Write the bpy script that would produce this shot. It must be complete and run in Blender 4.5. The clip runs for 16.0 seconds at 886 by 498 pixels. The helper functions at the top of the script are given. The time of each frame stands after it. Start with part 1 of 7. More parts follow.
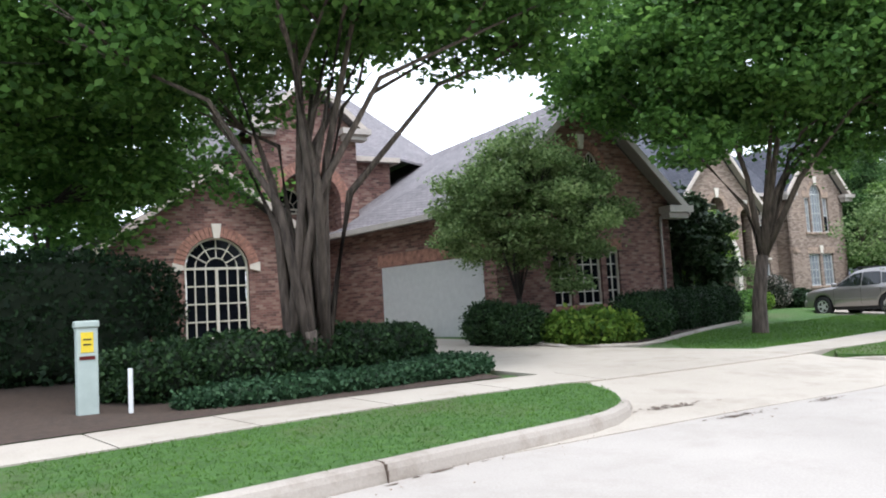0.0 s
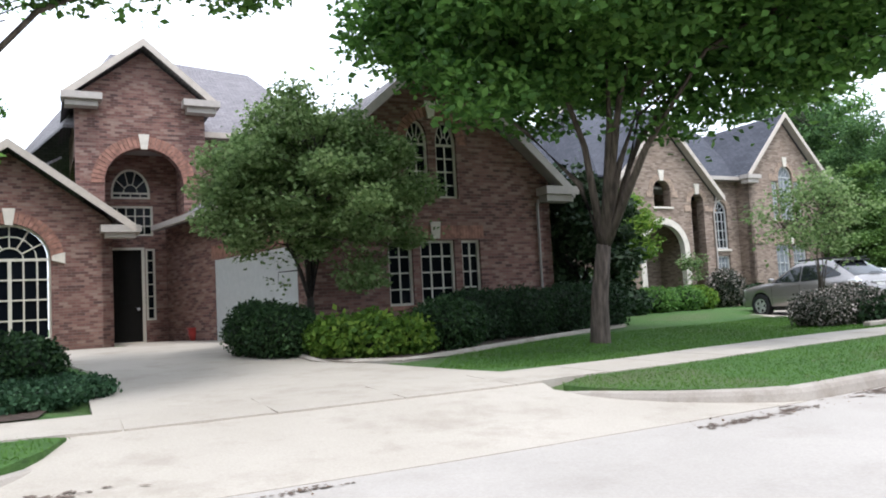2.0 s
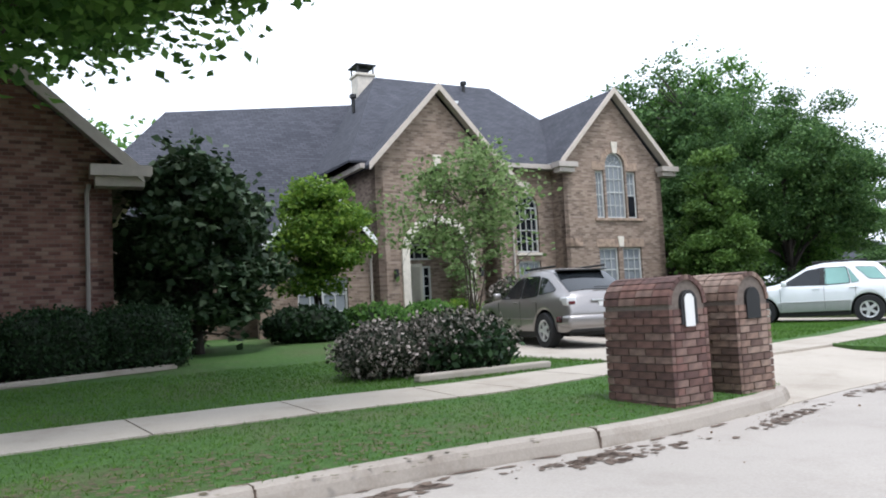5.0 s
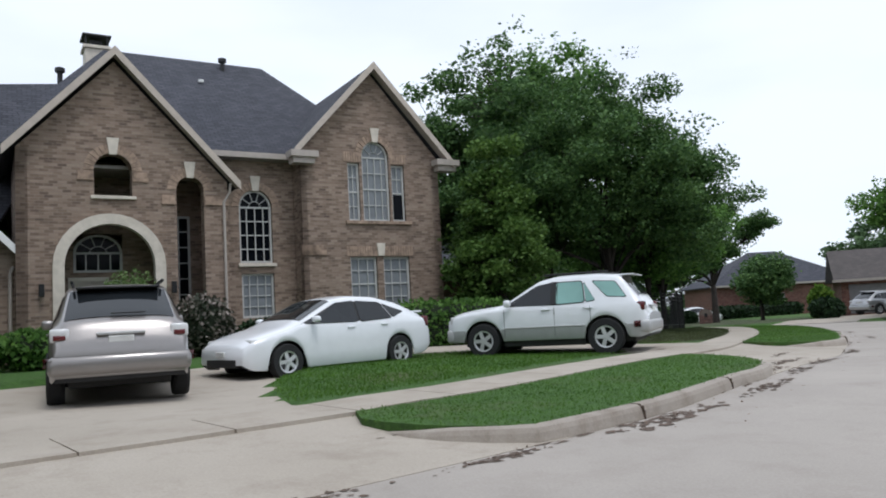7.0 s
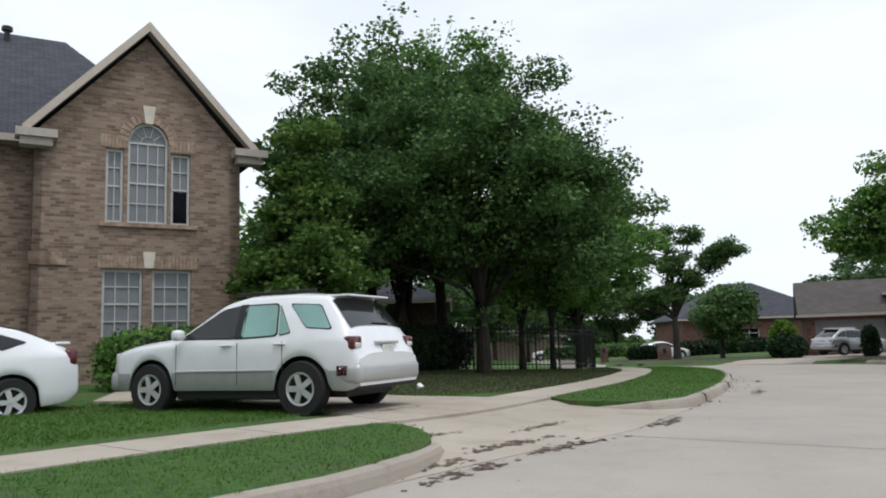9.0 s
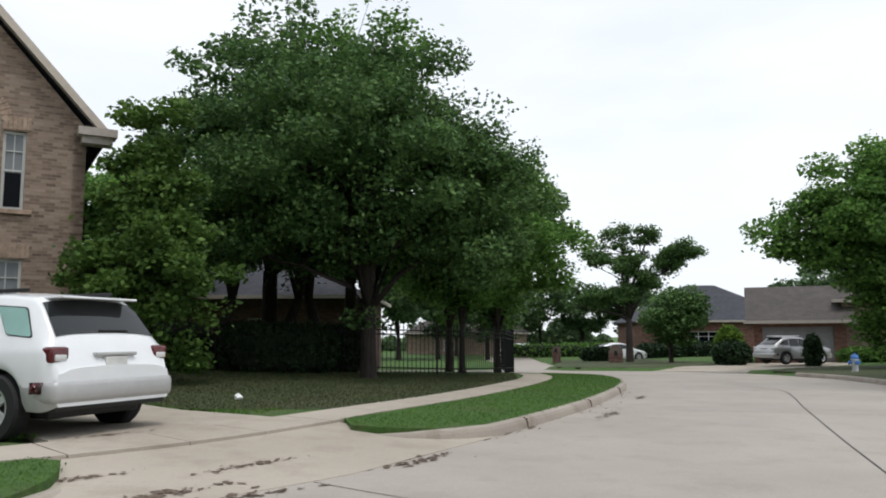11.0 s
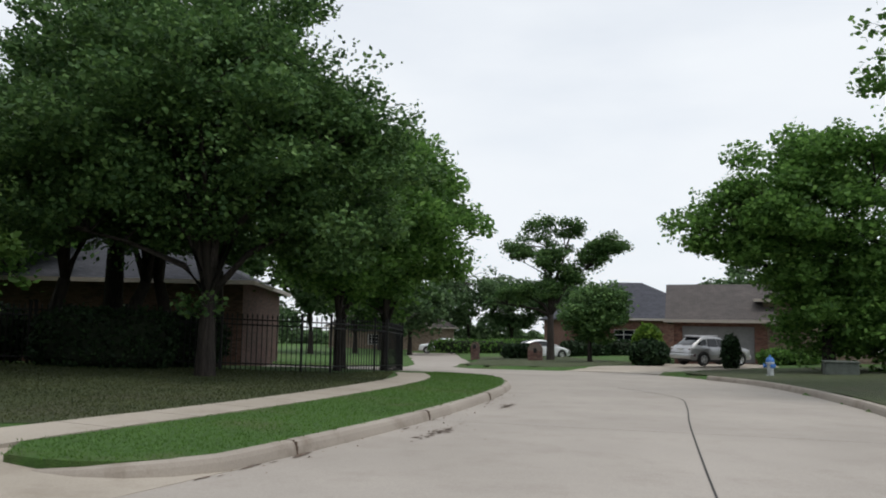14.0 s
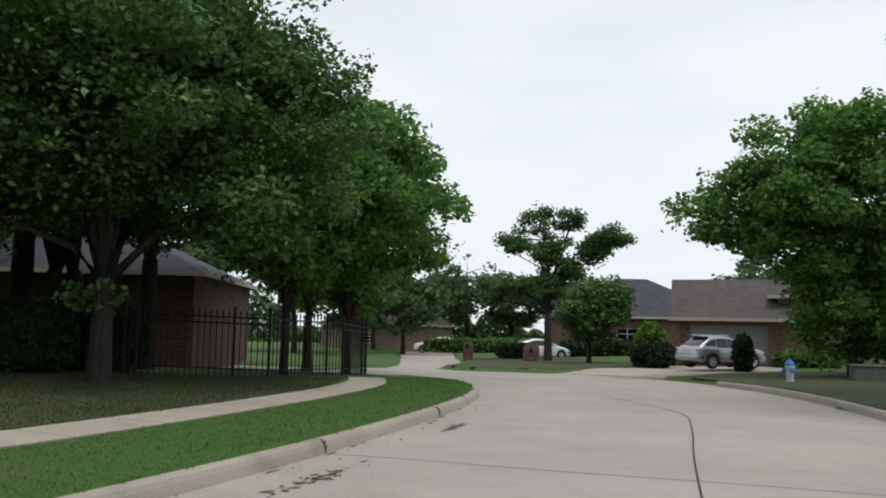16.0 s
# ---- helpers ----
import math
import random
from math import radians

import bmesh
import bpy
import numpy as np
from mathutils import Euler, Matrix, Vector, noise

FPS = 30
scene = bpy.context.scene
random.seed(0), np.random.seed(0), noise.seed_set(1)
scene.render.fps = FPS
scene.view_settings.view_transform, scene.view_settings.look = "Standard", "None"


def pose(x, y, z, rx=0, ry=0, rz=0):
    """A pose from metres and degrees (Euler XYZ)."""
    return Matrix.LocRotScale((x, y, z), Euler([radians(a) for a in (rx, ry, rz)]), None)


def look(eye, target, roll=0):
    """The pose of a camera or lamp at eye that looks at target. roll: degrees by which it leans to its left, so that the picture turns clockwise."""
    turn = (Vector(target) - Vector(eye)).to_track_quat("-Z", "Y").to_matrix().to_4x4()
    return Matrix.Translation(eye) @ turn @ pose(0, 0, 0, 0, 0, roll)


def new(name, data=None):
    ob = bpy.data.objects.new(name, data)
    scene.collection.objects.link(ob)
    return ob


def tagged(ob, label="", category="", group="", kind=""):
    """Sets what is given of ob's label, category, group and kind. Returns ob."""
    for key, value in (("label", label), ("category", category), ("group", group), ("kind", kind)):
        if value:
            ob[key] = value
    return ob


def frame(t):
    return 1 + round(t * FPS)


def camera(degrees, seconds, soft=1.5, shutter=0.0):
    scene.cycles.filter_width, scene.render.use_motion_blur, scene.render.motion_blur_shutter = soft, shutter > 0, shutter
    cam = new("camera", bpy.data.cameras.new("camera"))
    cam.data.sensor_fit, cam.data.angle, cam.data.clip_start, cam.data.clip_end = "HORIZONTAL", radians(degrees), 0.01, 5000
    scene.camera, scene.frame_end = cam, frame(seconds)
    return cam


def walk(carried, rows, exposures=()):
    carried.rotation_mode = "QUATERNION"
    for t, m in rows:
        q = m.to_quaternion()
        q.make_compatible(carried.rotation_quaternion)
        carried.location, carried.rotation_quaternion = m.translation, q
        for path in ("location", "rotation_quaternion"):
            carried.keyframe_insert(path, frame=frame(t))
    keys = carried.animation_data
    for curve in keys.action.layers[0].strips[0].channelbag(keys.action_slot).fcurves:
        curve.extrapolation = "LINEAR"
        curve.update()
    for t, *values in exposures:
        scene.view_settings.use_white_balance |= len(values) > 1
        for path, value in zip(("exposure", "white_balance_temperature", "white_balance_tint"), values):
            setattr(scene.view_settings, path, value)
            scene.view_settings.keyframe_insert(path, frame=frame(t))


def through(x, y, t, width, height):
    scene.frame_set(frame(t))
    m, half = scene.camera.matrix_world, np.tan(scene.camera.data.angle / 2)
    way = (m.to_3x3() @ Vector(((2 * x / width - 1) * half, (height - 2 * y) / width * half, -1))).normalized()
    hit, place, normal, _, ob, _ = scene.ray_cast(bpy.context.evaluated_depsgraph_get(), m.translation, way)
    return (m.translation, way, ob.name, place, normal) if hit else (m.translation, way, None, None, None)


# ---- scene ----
cam = camera(60.0, 16.0, soft=1.9)
S = 0.9  # metres to one unit of the plan; the whole plan is brought to metres at the end
PATH = [
    (0, (4.568, -3.087, 1.507), (4.418, -1.1, 1.673), -3.4),
    (0.5, (6.112, -1.931, 1.463), (5.907, 0.051, 1.631), -3.0),
    (1, (7.523, -0.897, 1.417), (7.282, 1.082, 1.578), -3.1),
    (1.5, (9.058, 0.278, 1.385), (8.794, 2.254, 1.542), -3.1),
    (2, (10.417, 1.611, 1.417), (10.16, 3.588, 1.567), -3.1),
    (2.5, (11.955, 3.175, 1.456), (11.702, 5.154, 1.602), -3.1),
    (3, (13.526, 4.745, 1.482), (13.27, 6.723, 1.623), -3.1),
    (3.5, (15.126, 6.068, 1.476), (14.85, 8.044, 1.616), -3.0),
    (4, (16.614, 7.189, 1.482), (16.329, 9.164, 1.626), -3.1),
    (4.5, (18.261, 8.357, 1.49), (17.967, 10.329, 1.645), -3.1),
    (5, (19.937, 9.841, 1.501), (19.673, 11.818, 1.652), -2.9),
    (5.2, (20.619, 10.447, 1.502), (20.368, 12.425, 1.652), -2.8),
    (7.3, (28.235, 17.872, 1.464), (28.097, 19.858, 1.648), -3.2),
    (7.5, (28.877, 18.688, 1.457), (28.74, 20.674, 1.649), -3.2),
    (8, (30.335, 20.613, 1.441), (30.199, 22.597, 1.652), -2.8),
    (8.5, (31.582, 22.096, 1.417), (31.434, 24.077, 1.647), -2.4),
    (9, (32.743, 23.127, 1.418), (32.584, 25.105, 1.662), -1.8),
    (9.5, (33.626, 23.601, 1.501), (33.484, 25.582, 1.742), -1.1),
    (10, (34.527, 24.14, 1.607), (34.392, 26.122, 1.838), -0.4),
    (10.2, (34.839, 24.444, 1.649), (34.696, 26.426, 1.874), -0.4),
    (12.5, (37.383, 26.421, 1.713), (37.305, 28.407, 1.936), 0.5),
    (13, (37.628, 27.235, 1.718), (37.58, 29.222, 1.937), 0.7),
    (13.5, (37.873, 28.043, 1.702), (37.853, 30.032, 1.917), 0.8),
    (14, (38.154, 28.933, 1.679), (38.16, 30.922, 1.889), 0.9),
    (14.5, (38.459, 29.872, 1.659), (38.485, 31.861, 1.865), 0.9),
    (15, (38.79, 30.834, 1.66), (38.816, 32.823, 1.862), 0.8),
    (15.5, (39.132, 31.836, 1.664), (39.145, 33.826, 1.866), 1.0),
    (16, (39.464, 32.851, 1.673), (39.45, 34.84, 1.879), 1.1),
]
walk(cam, [(t, look(Vector(eye) * S, Vector(target) * S, roll)) for t, eye, target, roll in PATH],
     exposures=[(0, 1.15, 5950, 12), (4.0, 1.05, 5950, 12), (5.2, 0.72, 6000, 12), (7.3, -0.1, 6100, 11), (8.0, -0.12, 6200, 11), (9.0, -0.05, 6350, 10), (10.2, 0.05, 6500, 10), (12.3, -0.2, 6500, 10), (16, -0.2, 6500, 10)])

# ---- world and sun: bright overcast afternoon ----
world = bpy.data.worlds.new("overcast_sky")
scene.world = world
world.use_nodes = True
wn, wl = world.node_tree.nodes, world.node_tree.links
wn.clear()
sky = wn.new("ShaderNodeTexSky")
sky.sky_type, sky.sun_disc, sky.sun_elevation, sky.sun_rotation = "NISHITA", False, radians(68), radians(135)
coord = wn.new("ShaderNodeTexCoord")
clouds = wn.new("ShaderNodeTexNoise")
clouds.inputs["Scale"].default_value, clouds.inputs["Detail"].default_value = 1.6, 5
stretch = wn.new("ShaderNodeMapping")
stretch.inputs["Scale"].default_value = (1, 1, 3.2)
ramp = wn.new("ShaderNodeValToRGB")
ramp.color_ramp.elements[0].position, ramp.color_ramp.elements[1].position = 0.36, 0.62
ramp.color_ramp.elements[0].color, ramp.color_ramp.elements[1].color = (0.78, 0.78, 0.78, 1), (1, 1, 1, 1)
scaled = wn.new("ShaderNodeMixRGB")
scaled.blend_type, scaled.inputs[0].default_value, scaled.inputs[2].default_value = "MULTIPLY", 1, (0.13, 0.13, 0.13, 1)
veil = wn.new("ShaderNodeMixRGB")
veil.inputs[2].default_value = (0.905, 0.95, 1.0, 1)
back = wn.new("ShaderNodeBackground")
back.inputs["Strength"].default_value = 1.12
wout = wn.new("ShaderNodeOutputWorld")
wl.new(coord.outputs["Generated"], stretch.inputs["Vector"])
wl.new(stretch.outputs["Vector"], clouds.inputs["Vector"])
wl.new(clouds.outputs["Fac"], ramp.inputs["Fac"])
wl.new(sky.outputs["Color"], scaled.inputs[1])
wl.new(ramp.outputs["Color"], veil.inputs[0])
wl.new(scaled.outputs["Color"], veil.inputs[1])
wl.new(veil.outputs["Color"], back.inputs["Color"])
wl.new(back.outputs["Background"], wout.inputs["Surface"])
sun = new("sun", bpy.data.lights.new("sun", "SUN"))
sun.data.energy, sun.data.angle, sun.data.color = 1.45, radians(14), (1, 0.965, 0.91)
sun.matrix_world = look((0, 0, 30), (-8.6, 8.6, 0))


# ---- materials ----
def nodes_of(name):
    m = bpy.data.materials.new(name)
    m.use_nodes = True
    t = m.node_tree
    return m, t.nodes, t.links, t.nodes["Principled BSDF"]


def ramp_of(n, l, fac, stops):
    r = n.new("ShaderNodeValToRGB")
    while len(r.color_ramp.elements) < len(stops):
        r.color_ramp.elements.new(0.5)
    for e, (p, c) in zip(r.color_ramp.elements, stops):
        e.position, e.color = p, (*c, 1)
    l.new(fac, r.inputs["Fac"])
    return r.outputs["Color"]


def noise_of(n, l, scale, detail=4, where="Object", rough=0.55):
    c, t = n.new("ShaderNodeTexCoord"), n.new("ShaderNodeTexNoise")
    t.inputs["Scale"].default_value, t.inputs["Detail"].default_value, t.inputs["Roughness"].default_value = scale, detail, rough
    l.new(c.outputs[where], t.inputs["Vector"])
    return t.outputs["Fac"]


def mixed(n, l, kind, fac, a, b):
    m = n.new("ShaderNodeMixRGB")
    m.blend_type = kind
    for i, v in enumerate((fac, a, b)):
        if isinstance(v, (int, float)):
            m.inputs[i].default_value = v
        elif isinstance(v, tuple):
            m.inputs[i].default_value = (*v, 1)
        else:
            l.new(v, m.inputs[i])
    return m.outputs["Color"]


def bumped(n, l, p, height, strength, distance):
    b = n.new("ShaderNodeBump")
    b.inputs["Strength"].default_value, b.inputs["Distance"].default_value = strength, distance
    l.new(height, b.inputs["Height"])
    l.new(b.outputs["Normal"], p.inputs["Normal"])


def plain(name, colour, rough=0.6, metal=0.0, vary=0.12, scale=6, bump=0.0, coat=0.0):
    m, n, l, p = nodes_of(name)
    dark = tuple(v * (1 - vary) for v in colour)
    light = tuple(min(1, v * (1 + vary)) for v in colour)
    l.new(ramp_of(n, l, noise_of(n, l, scale), [(0.3, dark), (0.7, light)]), p.inputs["Base Color"])
    p.inputs["Roughness"].default_value, p.inputs["Metallic"].default_value = rough, metal
    p.inputs["Coat Weight"].default_value = coat
    if bump:
        bumped(n, l, p, noise_of(n, l, scale * 8), bump, 0.01)
    return m


def brick_material(name, tones, mortar):
    m, n, l, p = nodes_of(name)
    c = n.new("ShaderNodeTexCoord")
    sep, add, com = n.new("ShaderNodeSeparateXYZ"), n.new("ShaderNodeMath"), n.new("ShaderNodeCombineXYZ")
    l.new(c.outputs["Object"], sep.inputs[0])
    l.new(sep.outputs["X"], add.inputs[0])
    l.new(sep.outputs["Y"], add.inputs[1])
    l.new(add.outputs[0], com.inputs[0])
    l.new(sep.outputs["Z"], com.inputs[1])
    b = n.new("ShaderNodeTexBrick")
    b.inputs["Scale"].default_value = 1
    b.inputs["Brick Width"].default_value, b.inputs["Row Height"].default_value = 0.235, 0.083
    b.inputs["Mortar Size"].default_value, b.inputs["Mortar Smooth"].default_value = 0.007, 0.3
    b.inputs["Color1"].default_value, b.inputs["Color2"].default_value = (0, 0, 0, 1), (1, 1, 1, 1)
    b.inputs["Mortar"].default_value = (0.5, 0.5, 0.5, 1)
    b.offset = 0.5
    l.new(com.outputs[0], b.inputs["Vector"])
    # long smears of darker brick, and large soft stains
    s = n.new("ShaderNodeMapping")
    s.inputs["Scale"].default_value = (1.3, 5.2, 1)
    l.new(com.outputs[0], s.inputs["Vector"])
    t = n.new("ShaderNodeTexNoise")
    t.inputs["Scale"].default_value, t.inputs["Detail"].default_value = 1.7, 3
    l.new(s.outputs["Vector"], t.inputs["Vector"])
    half = mixed(n, l, "MIX", 0.55, b.outputs["Color"], t.outputs["Fac"])
    col = ramp_of(n, l, half, [(0.24, tones[0]), (0.42, tones[1]), (0.56, tones[2]), (0.74, tones[3])])
    col = mixed(n, l, "MULTIPLY", 0.5, col, ramp_of(n, l, noise_of(n, l, 0.6), [(0.3, (0.72, 0.7, 0.7)), (0.7, (1.1, 1.08, 1.05))]))
    l.new(mixed(n, l, "MIX", b.outputs["Fac"], col, mortar), p.inputs["Base Color"])
    p.inputs["Roughness"].default_value = 0.9
    inv = n.new("ShaderNodeMath")
    inv.operation, inv.inputs[0].default_value = "SUBTRACT", 1
    l.new(b.outputs["Fac"], inv.inputs[1])
    bumped(n, l, p, inv.outputs[0], 0.5, 0.012)
    return m


def shingle_material(name, a, b):
    m, n, l, p = nodes_of(name)
    c = n.new("ShaderNodeTexCoord")
    t = n.new("ShaderNodeTexBrick")
    t.inputs["Scale"].default_value = 1
    t.inputs["Brick Width"].default_value, t.inputs["Row Height"].default_value, t.inputs["Mortar Size"].default_value = 0.32, 0.15, 0.012
    t.inputs["Color1"].default_value, t.inputs["Color2"].default_value, t.inputs["Mortar"].default_value = (*a, 1), (*b, 1), (*[v * 0.55 for v in a], 1)
    l.new(c.outputs["UV"], t.inputs["Vector"])
    col = mixed(n, l, "MULTIPLY", 0.6, t.outputs["Color"], ramp_of(n, l, noise_of(n, l, 0.8), [(0.3, (0.75, 0.75, 0.76)), (0.7, (1.12, 1.1, 1.1))]))
    l.new(mixed(n, l, "MULTIPLY", 0.5, col, ramp_of(n, l, noise_of(n, l, 60), [(0.35, (0.7, 0.7, 0.7)), (0.65, (1.2, 1.2, 1.2))])), p.inputs["Base Color"])
    p.inputs["Roughness"].default_value = 0.92
    bumped(n, l, p, t.outputs["Color"], 0.4, 0.02)
    return m


def concrete_material(name, a, b, stain=0.35):
    m, n, l, p = nodes_of(name)
    col = ramp_of(n, l, noise_of(n, l, 0.35, 6), [(0.3, a), (0.7, b)])
    col = mixed(n, l, "MULTIPLY", 0.7, col, ramp_of(n, l, noise_of(n, l, 45, 3), [(0.3, (0.86, 0.86, 0.86)), (0.7, (1.08, 1.08, 1.08))]))
    col = mixed(n, l, "MULTIPLY", stain, col, ramp_of(n, l, noise_of(n, l, 1.3, 8, rough=0.7), [(0.34, (0.55, 0.5, 0.45)), (0.5, (1, 1, 1))]))
    l.new(col, p.inputs["Base Color"])
    p.inputs["Roughness"].default_value = 0.85
    bumped(n, l, p, noise_of(n, l, 90, 3), 0.15, 0.006)
    return m


def leaf_material(name, dark, mid, light, through=0.35):
    m, n, l, p = nodes_of(name)
    g = n.new("ShaderNodeNewGeometry")
    col = ramp_of(n, l, g.outputs["Random Per Island"], [(0.0, dark), (0.55, mid), (1.0, light)])
    col = mixed(n, l, "MULTIPLY", 0.8, col, ramp_of(n, l, noise_of(n, l, 0.7, 3), [(0.3, (0.65, 0.7, 0.6)), (0.7, (1.2, 1.15, 1.05))]))
    l.new(col, p.inputs["Base Color"])
    p.inputs["Roughness"].default_value, p.inputs["Specular IOR Level"].default_value = 0.62, 0.25
    tr, mx = n.new("ShaderNodeBsdfTranslucent"), n.new("ShaderNodeMixShader")
    l.new(col, tr.inputs["Color"])
    mx.inputs[0].default_value = through
    l.new(p.outputs[0], mx.inputs[1])
    l.new(tr.outputs[0], mx.inputs[2])
    l.new(mx.outputs[0], n["Material Output"].inputs["Surface"])
    return m


def grass_material(name, stops, dry):
    m, n, l, p = nodes_of(name)
    col = ramp_of(n, l, noise_of(n, l, 9, 6), stops)
    col = mixed(n, l, "MIX", ramp_of(n, l, noise_of(n, l, 0.45, 5, rough=0.65), [(0.5, (0, 0, 0)), (0.72, (0.65, 0.65, 0.65))]), col, dry)
    l.new(col, p.inputs["Base Color"])
    p.inputs["Roughness"].default_value = 0.95
    bumped(n, l, p, noise_of(n, l, 55, 4), 0.9, 0.04)
    return m


def glass_material(name, tint, rough=0.04, spec=0.06):
    m, n, l, p = nodes_of(name)
    l.new(ramp_of(n, l, noise_of(n, l, 0.8), [(0.3, tint), (0.7, tuple(v * 1.5 for v in tint))]), p.inputs["Base Color"])
    p.inputs["Roughness"].default_value, p.inputs["Specular IOR Level"].default_value = rough, spec
    return m


def bark_material(name, a, b):
    m, n, l, p = nodes_of(name)
    c, mp, t = n.new("ShaderNodeTexCoord"), n.new("ShaderNodeMapping"), n.new("ShaderNodeTexNoise")
    mp.inputs["Scale"].default_value = (9, 9, 1.6)
    t.inputs["Scale"].default_value, t.inputs["Detail"].default_value = 1.6, 7
    l.new(c.outputs["Object"], mp.inputs["Vector"])
    l.new(mp.outputs["Vector"], t.inputs["Vector"])
    l.new(ramp_of(n, l, t.outputs["Fac"], [(0.32, a), (0.68, b)]), p.inputs["Base Color"])
    p.inputs["Roughness"].default_value = 0.95
    bumped(n, l, p, t.outputs["Fac"], 0.9, 0.05)
    return m


BRICK_RED = brick_material("red_brick", [(0.085, 0.044, 0.039), (0.16, 0.075, 0.06), (0.23, 0.118, 0.093), (0.29, 0.195, 0.158)], (0.19, 0.14, 0.12))
BRICK_TAN = brick_material("tan_brick", [(0.14, 0.10, 0.078), (0.22, 0.158, 0.12), (0.28, 0.207, 0.159), (0.335, 0.26, 0.206)], (0.262, 0.207, 0.166))
# brick tones lowered to hold the tree shade on the fenced house
BRICK_SHADE = brick_material("shade_darkened_brick", [(0.05, 0.026, 0.02), (0.085, 0.04, 0.03), (0.115, 0.055, 0.042), (0.14, 0.075, 0.06)], (0.12, 0.10, 0.085))
BRICK_FAR = brick_material("dark_red_brick", [(0.09, 0.038, 0.03), (0.15, 0.062, 0.046), (0.20, 0.085, 0.063), (0.235, 0.12, 0.09)], (0.22, 0.17, 0.145))
SOLDIER = plain("soldier_brick", (0.30, 0.15, 0.11), 0.9, vary=0.45, scale=5, bump=0.3)
SOLDIER_TAN = plain("tan_soldier_brick", (0.33, 0.24, 0.18), 0.9, vary=0.4, scale=5, bump=0.3)
STONE = plain("cast_stone", (0.62, 0.56, 0.48), 0.85, vary=0.12, scale=4, bump=0.2)
ROOF_GREY = shingle_material("grey_shingle", (0.17, 0.155, 0.16), (0.23, 0.21, 0.215))
ROOF_DARK = shingle_material("charcoal_shingle", (0.042, 0.045, 0.058), (0.07, 0.072, 0.088))
ROOF_BROWN = shingle_material("brown_shingle", (0.08, 0.07, 0.067), (0.112, 0.097, 0.091))
TRIM = plain("taupe_trim", (0.42, 0.37, 0.33), 0.55, vary=0.08)
TRIM_LIGHT = plain("cream_trim", (0.50, 0.43, 0.365), 0.55, vary=0.08)
SOFFIT = plain("soffit", (0.30, 0.27, 0.25), 0.6, vary=0.08)
SASH = plain("weathered_white_sash", (0.52, 0.52, 0.50), 0.5, vary=0.08)
WHITE = plain("white_paint", (0.78, 0.78, 0.76), 0.45, vary=0.05)
CREAM = plain("cream_window_frame", (0.60, 0.56, 0.47), 0.5, vary=0.06)
GARAGE = plain("garage_door_paint", (0.88, 0.89, 0.90), 0.45, vary=0.02, scale=1.5)
GLASS = glass_material("dark_glass", (0.004, 0.005, 0.007))
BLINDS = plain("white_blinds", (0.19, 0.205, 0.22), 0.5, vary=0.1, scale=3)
DARK_DOOR = plain("dark_wood_door", (0.010, 0.009, 0.008), 0.6)
DARK_DOOR.node_tree.nodes["Principled BSDF"].inputs["Specular IOR Level"].default_value = 0.1
CONCRETE = concrete_material("pale_concrete", (0.36, 0.315, 0.26), (0.44, 0.39, 0.33))
ROAD = concrete_material("road_concrete", (0.335, 0.30, 0.265), (0.405, 0.365, 0.325), 0.2)
CURB = concrete_material("kerb_concrete", (0.30, 0.26, 0.22), (0.40, 0.355, 0.305), 0.6)
JOINT = plain("tar_joint", (0.03, 0.028, 0.026), 0.8)
DEBRIS = plain("dry_leaf_litter", (0.14, 0.085, 0.05), 0.95, vary=0.5, scale=20, bump=0.5)
MUD = plain("silt_stain", (0.125, 0.09, 0.068), 0.95, vary=0.4, scale=14)
LAWN = grass_material("lawn", [(0.3, (0.036, 0.088, 0.013)), (0.5, (0.053, 0.126, 0.019)), (0.7, (0.075, 0.168, 0.028))], (0.13, 0.11, 0.062))
# thin dull grass; under the oak these colours also hold its shade
BLADE_DULL = leaf_material("shade_dulled_thin_blade", (0.045, 0.06, 0.025), (0.08, 0.10, 0.04), (0.12, 0.14, 0.065), 0.3)
LAWN_DULL = grass_material("thin_lawn", [(0.3, (0.035, 0.05, 0.02)), (0.5, (0.06, 0.078, 0.03)), (0.7, (0.09, 0.105, 0.045))], (0.10, 0.085, 0.055))
EARTH = plain("bare_earth", (0.12, 0.10, 0.055), 0.95, vary=0.35, scale=8, bump=0.5)
BLADE = leaf_material("grass_blade", (0.068, 0.15, 0.022), (0.094, 0.205, 0.030), (0.125, 0.245, 0.042), 0.4)
SOIL = plain("mulch", (0.055, 0.035, 0.024), 0.95, vary=0.4, scale=12, bump=0.6)
LEAF = leaf_material("tree_leaf", (0.05, 0.115, 0.03), (0.125, 0.255, 0.062), (0.21, 0.38, 0.095), 0.48)
LEAF_BOX = leaf_material("box_leaf", (0.010, 0.028, 0.010), (0.026, 0.06, 0.02), (0.055, 0.105, 0.036), 0.2)
LEAF_MID = leaf_material("fresh_leaf", (0.045, 0.10, 0.022), (0.10, 0.185, 0.042), (0.16, 0.265, 0.07), 0.35)
LEAF_DARK = leaf_material("dark_leaf", (0.008, 0.022, 0.009), (0.019, 0.045, 0.017), (0.038, 0.078, 0.03), 0.2)
LEAF_OAK = leaf_material("oak_leaf", (0.038, 0.085, 0.032), (0.085, 0.17, 0.055), (0.155, 0.265, 0.085), 0.28)
LEAF_PALE = leaf_material("pale_leaf", (0.09, 0.15, 0.05), (0.21, 0.31, 0.125), (0.34, 0.44, 0.21), 0.5)
LEAF_LIME = leaf_material("lime_leaf", (0.055, 0.12, 0.018), (0.14, 0.25, 0.038), (0.25, 0.36, 0.06), 0.45)
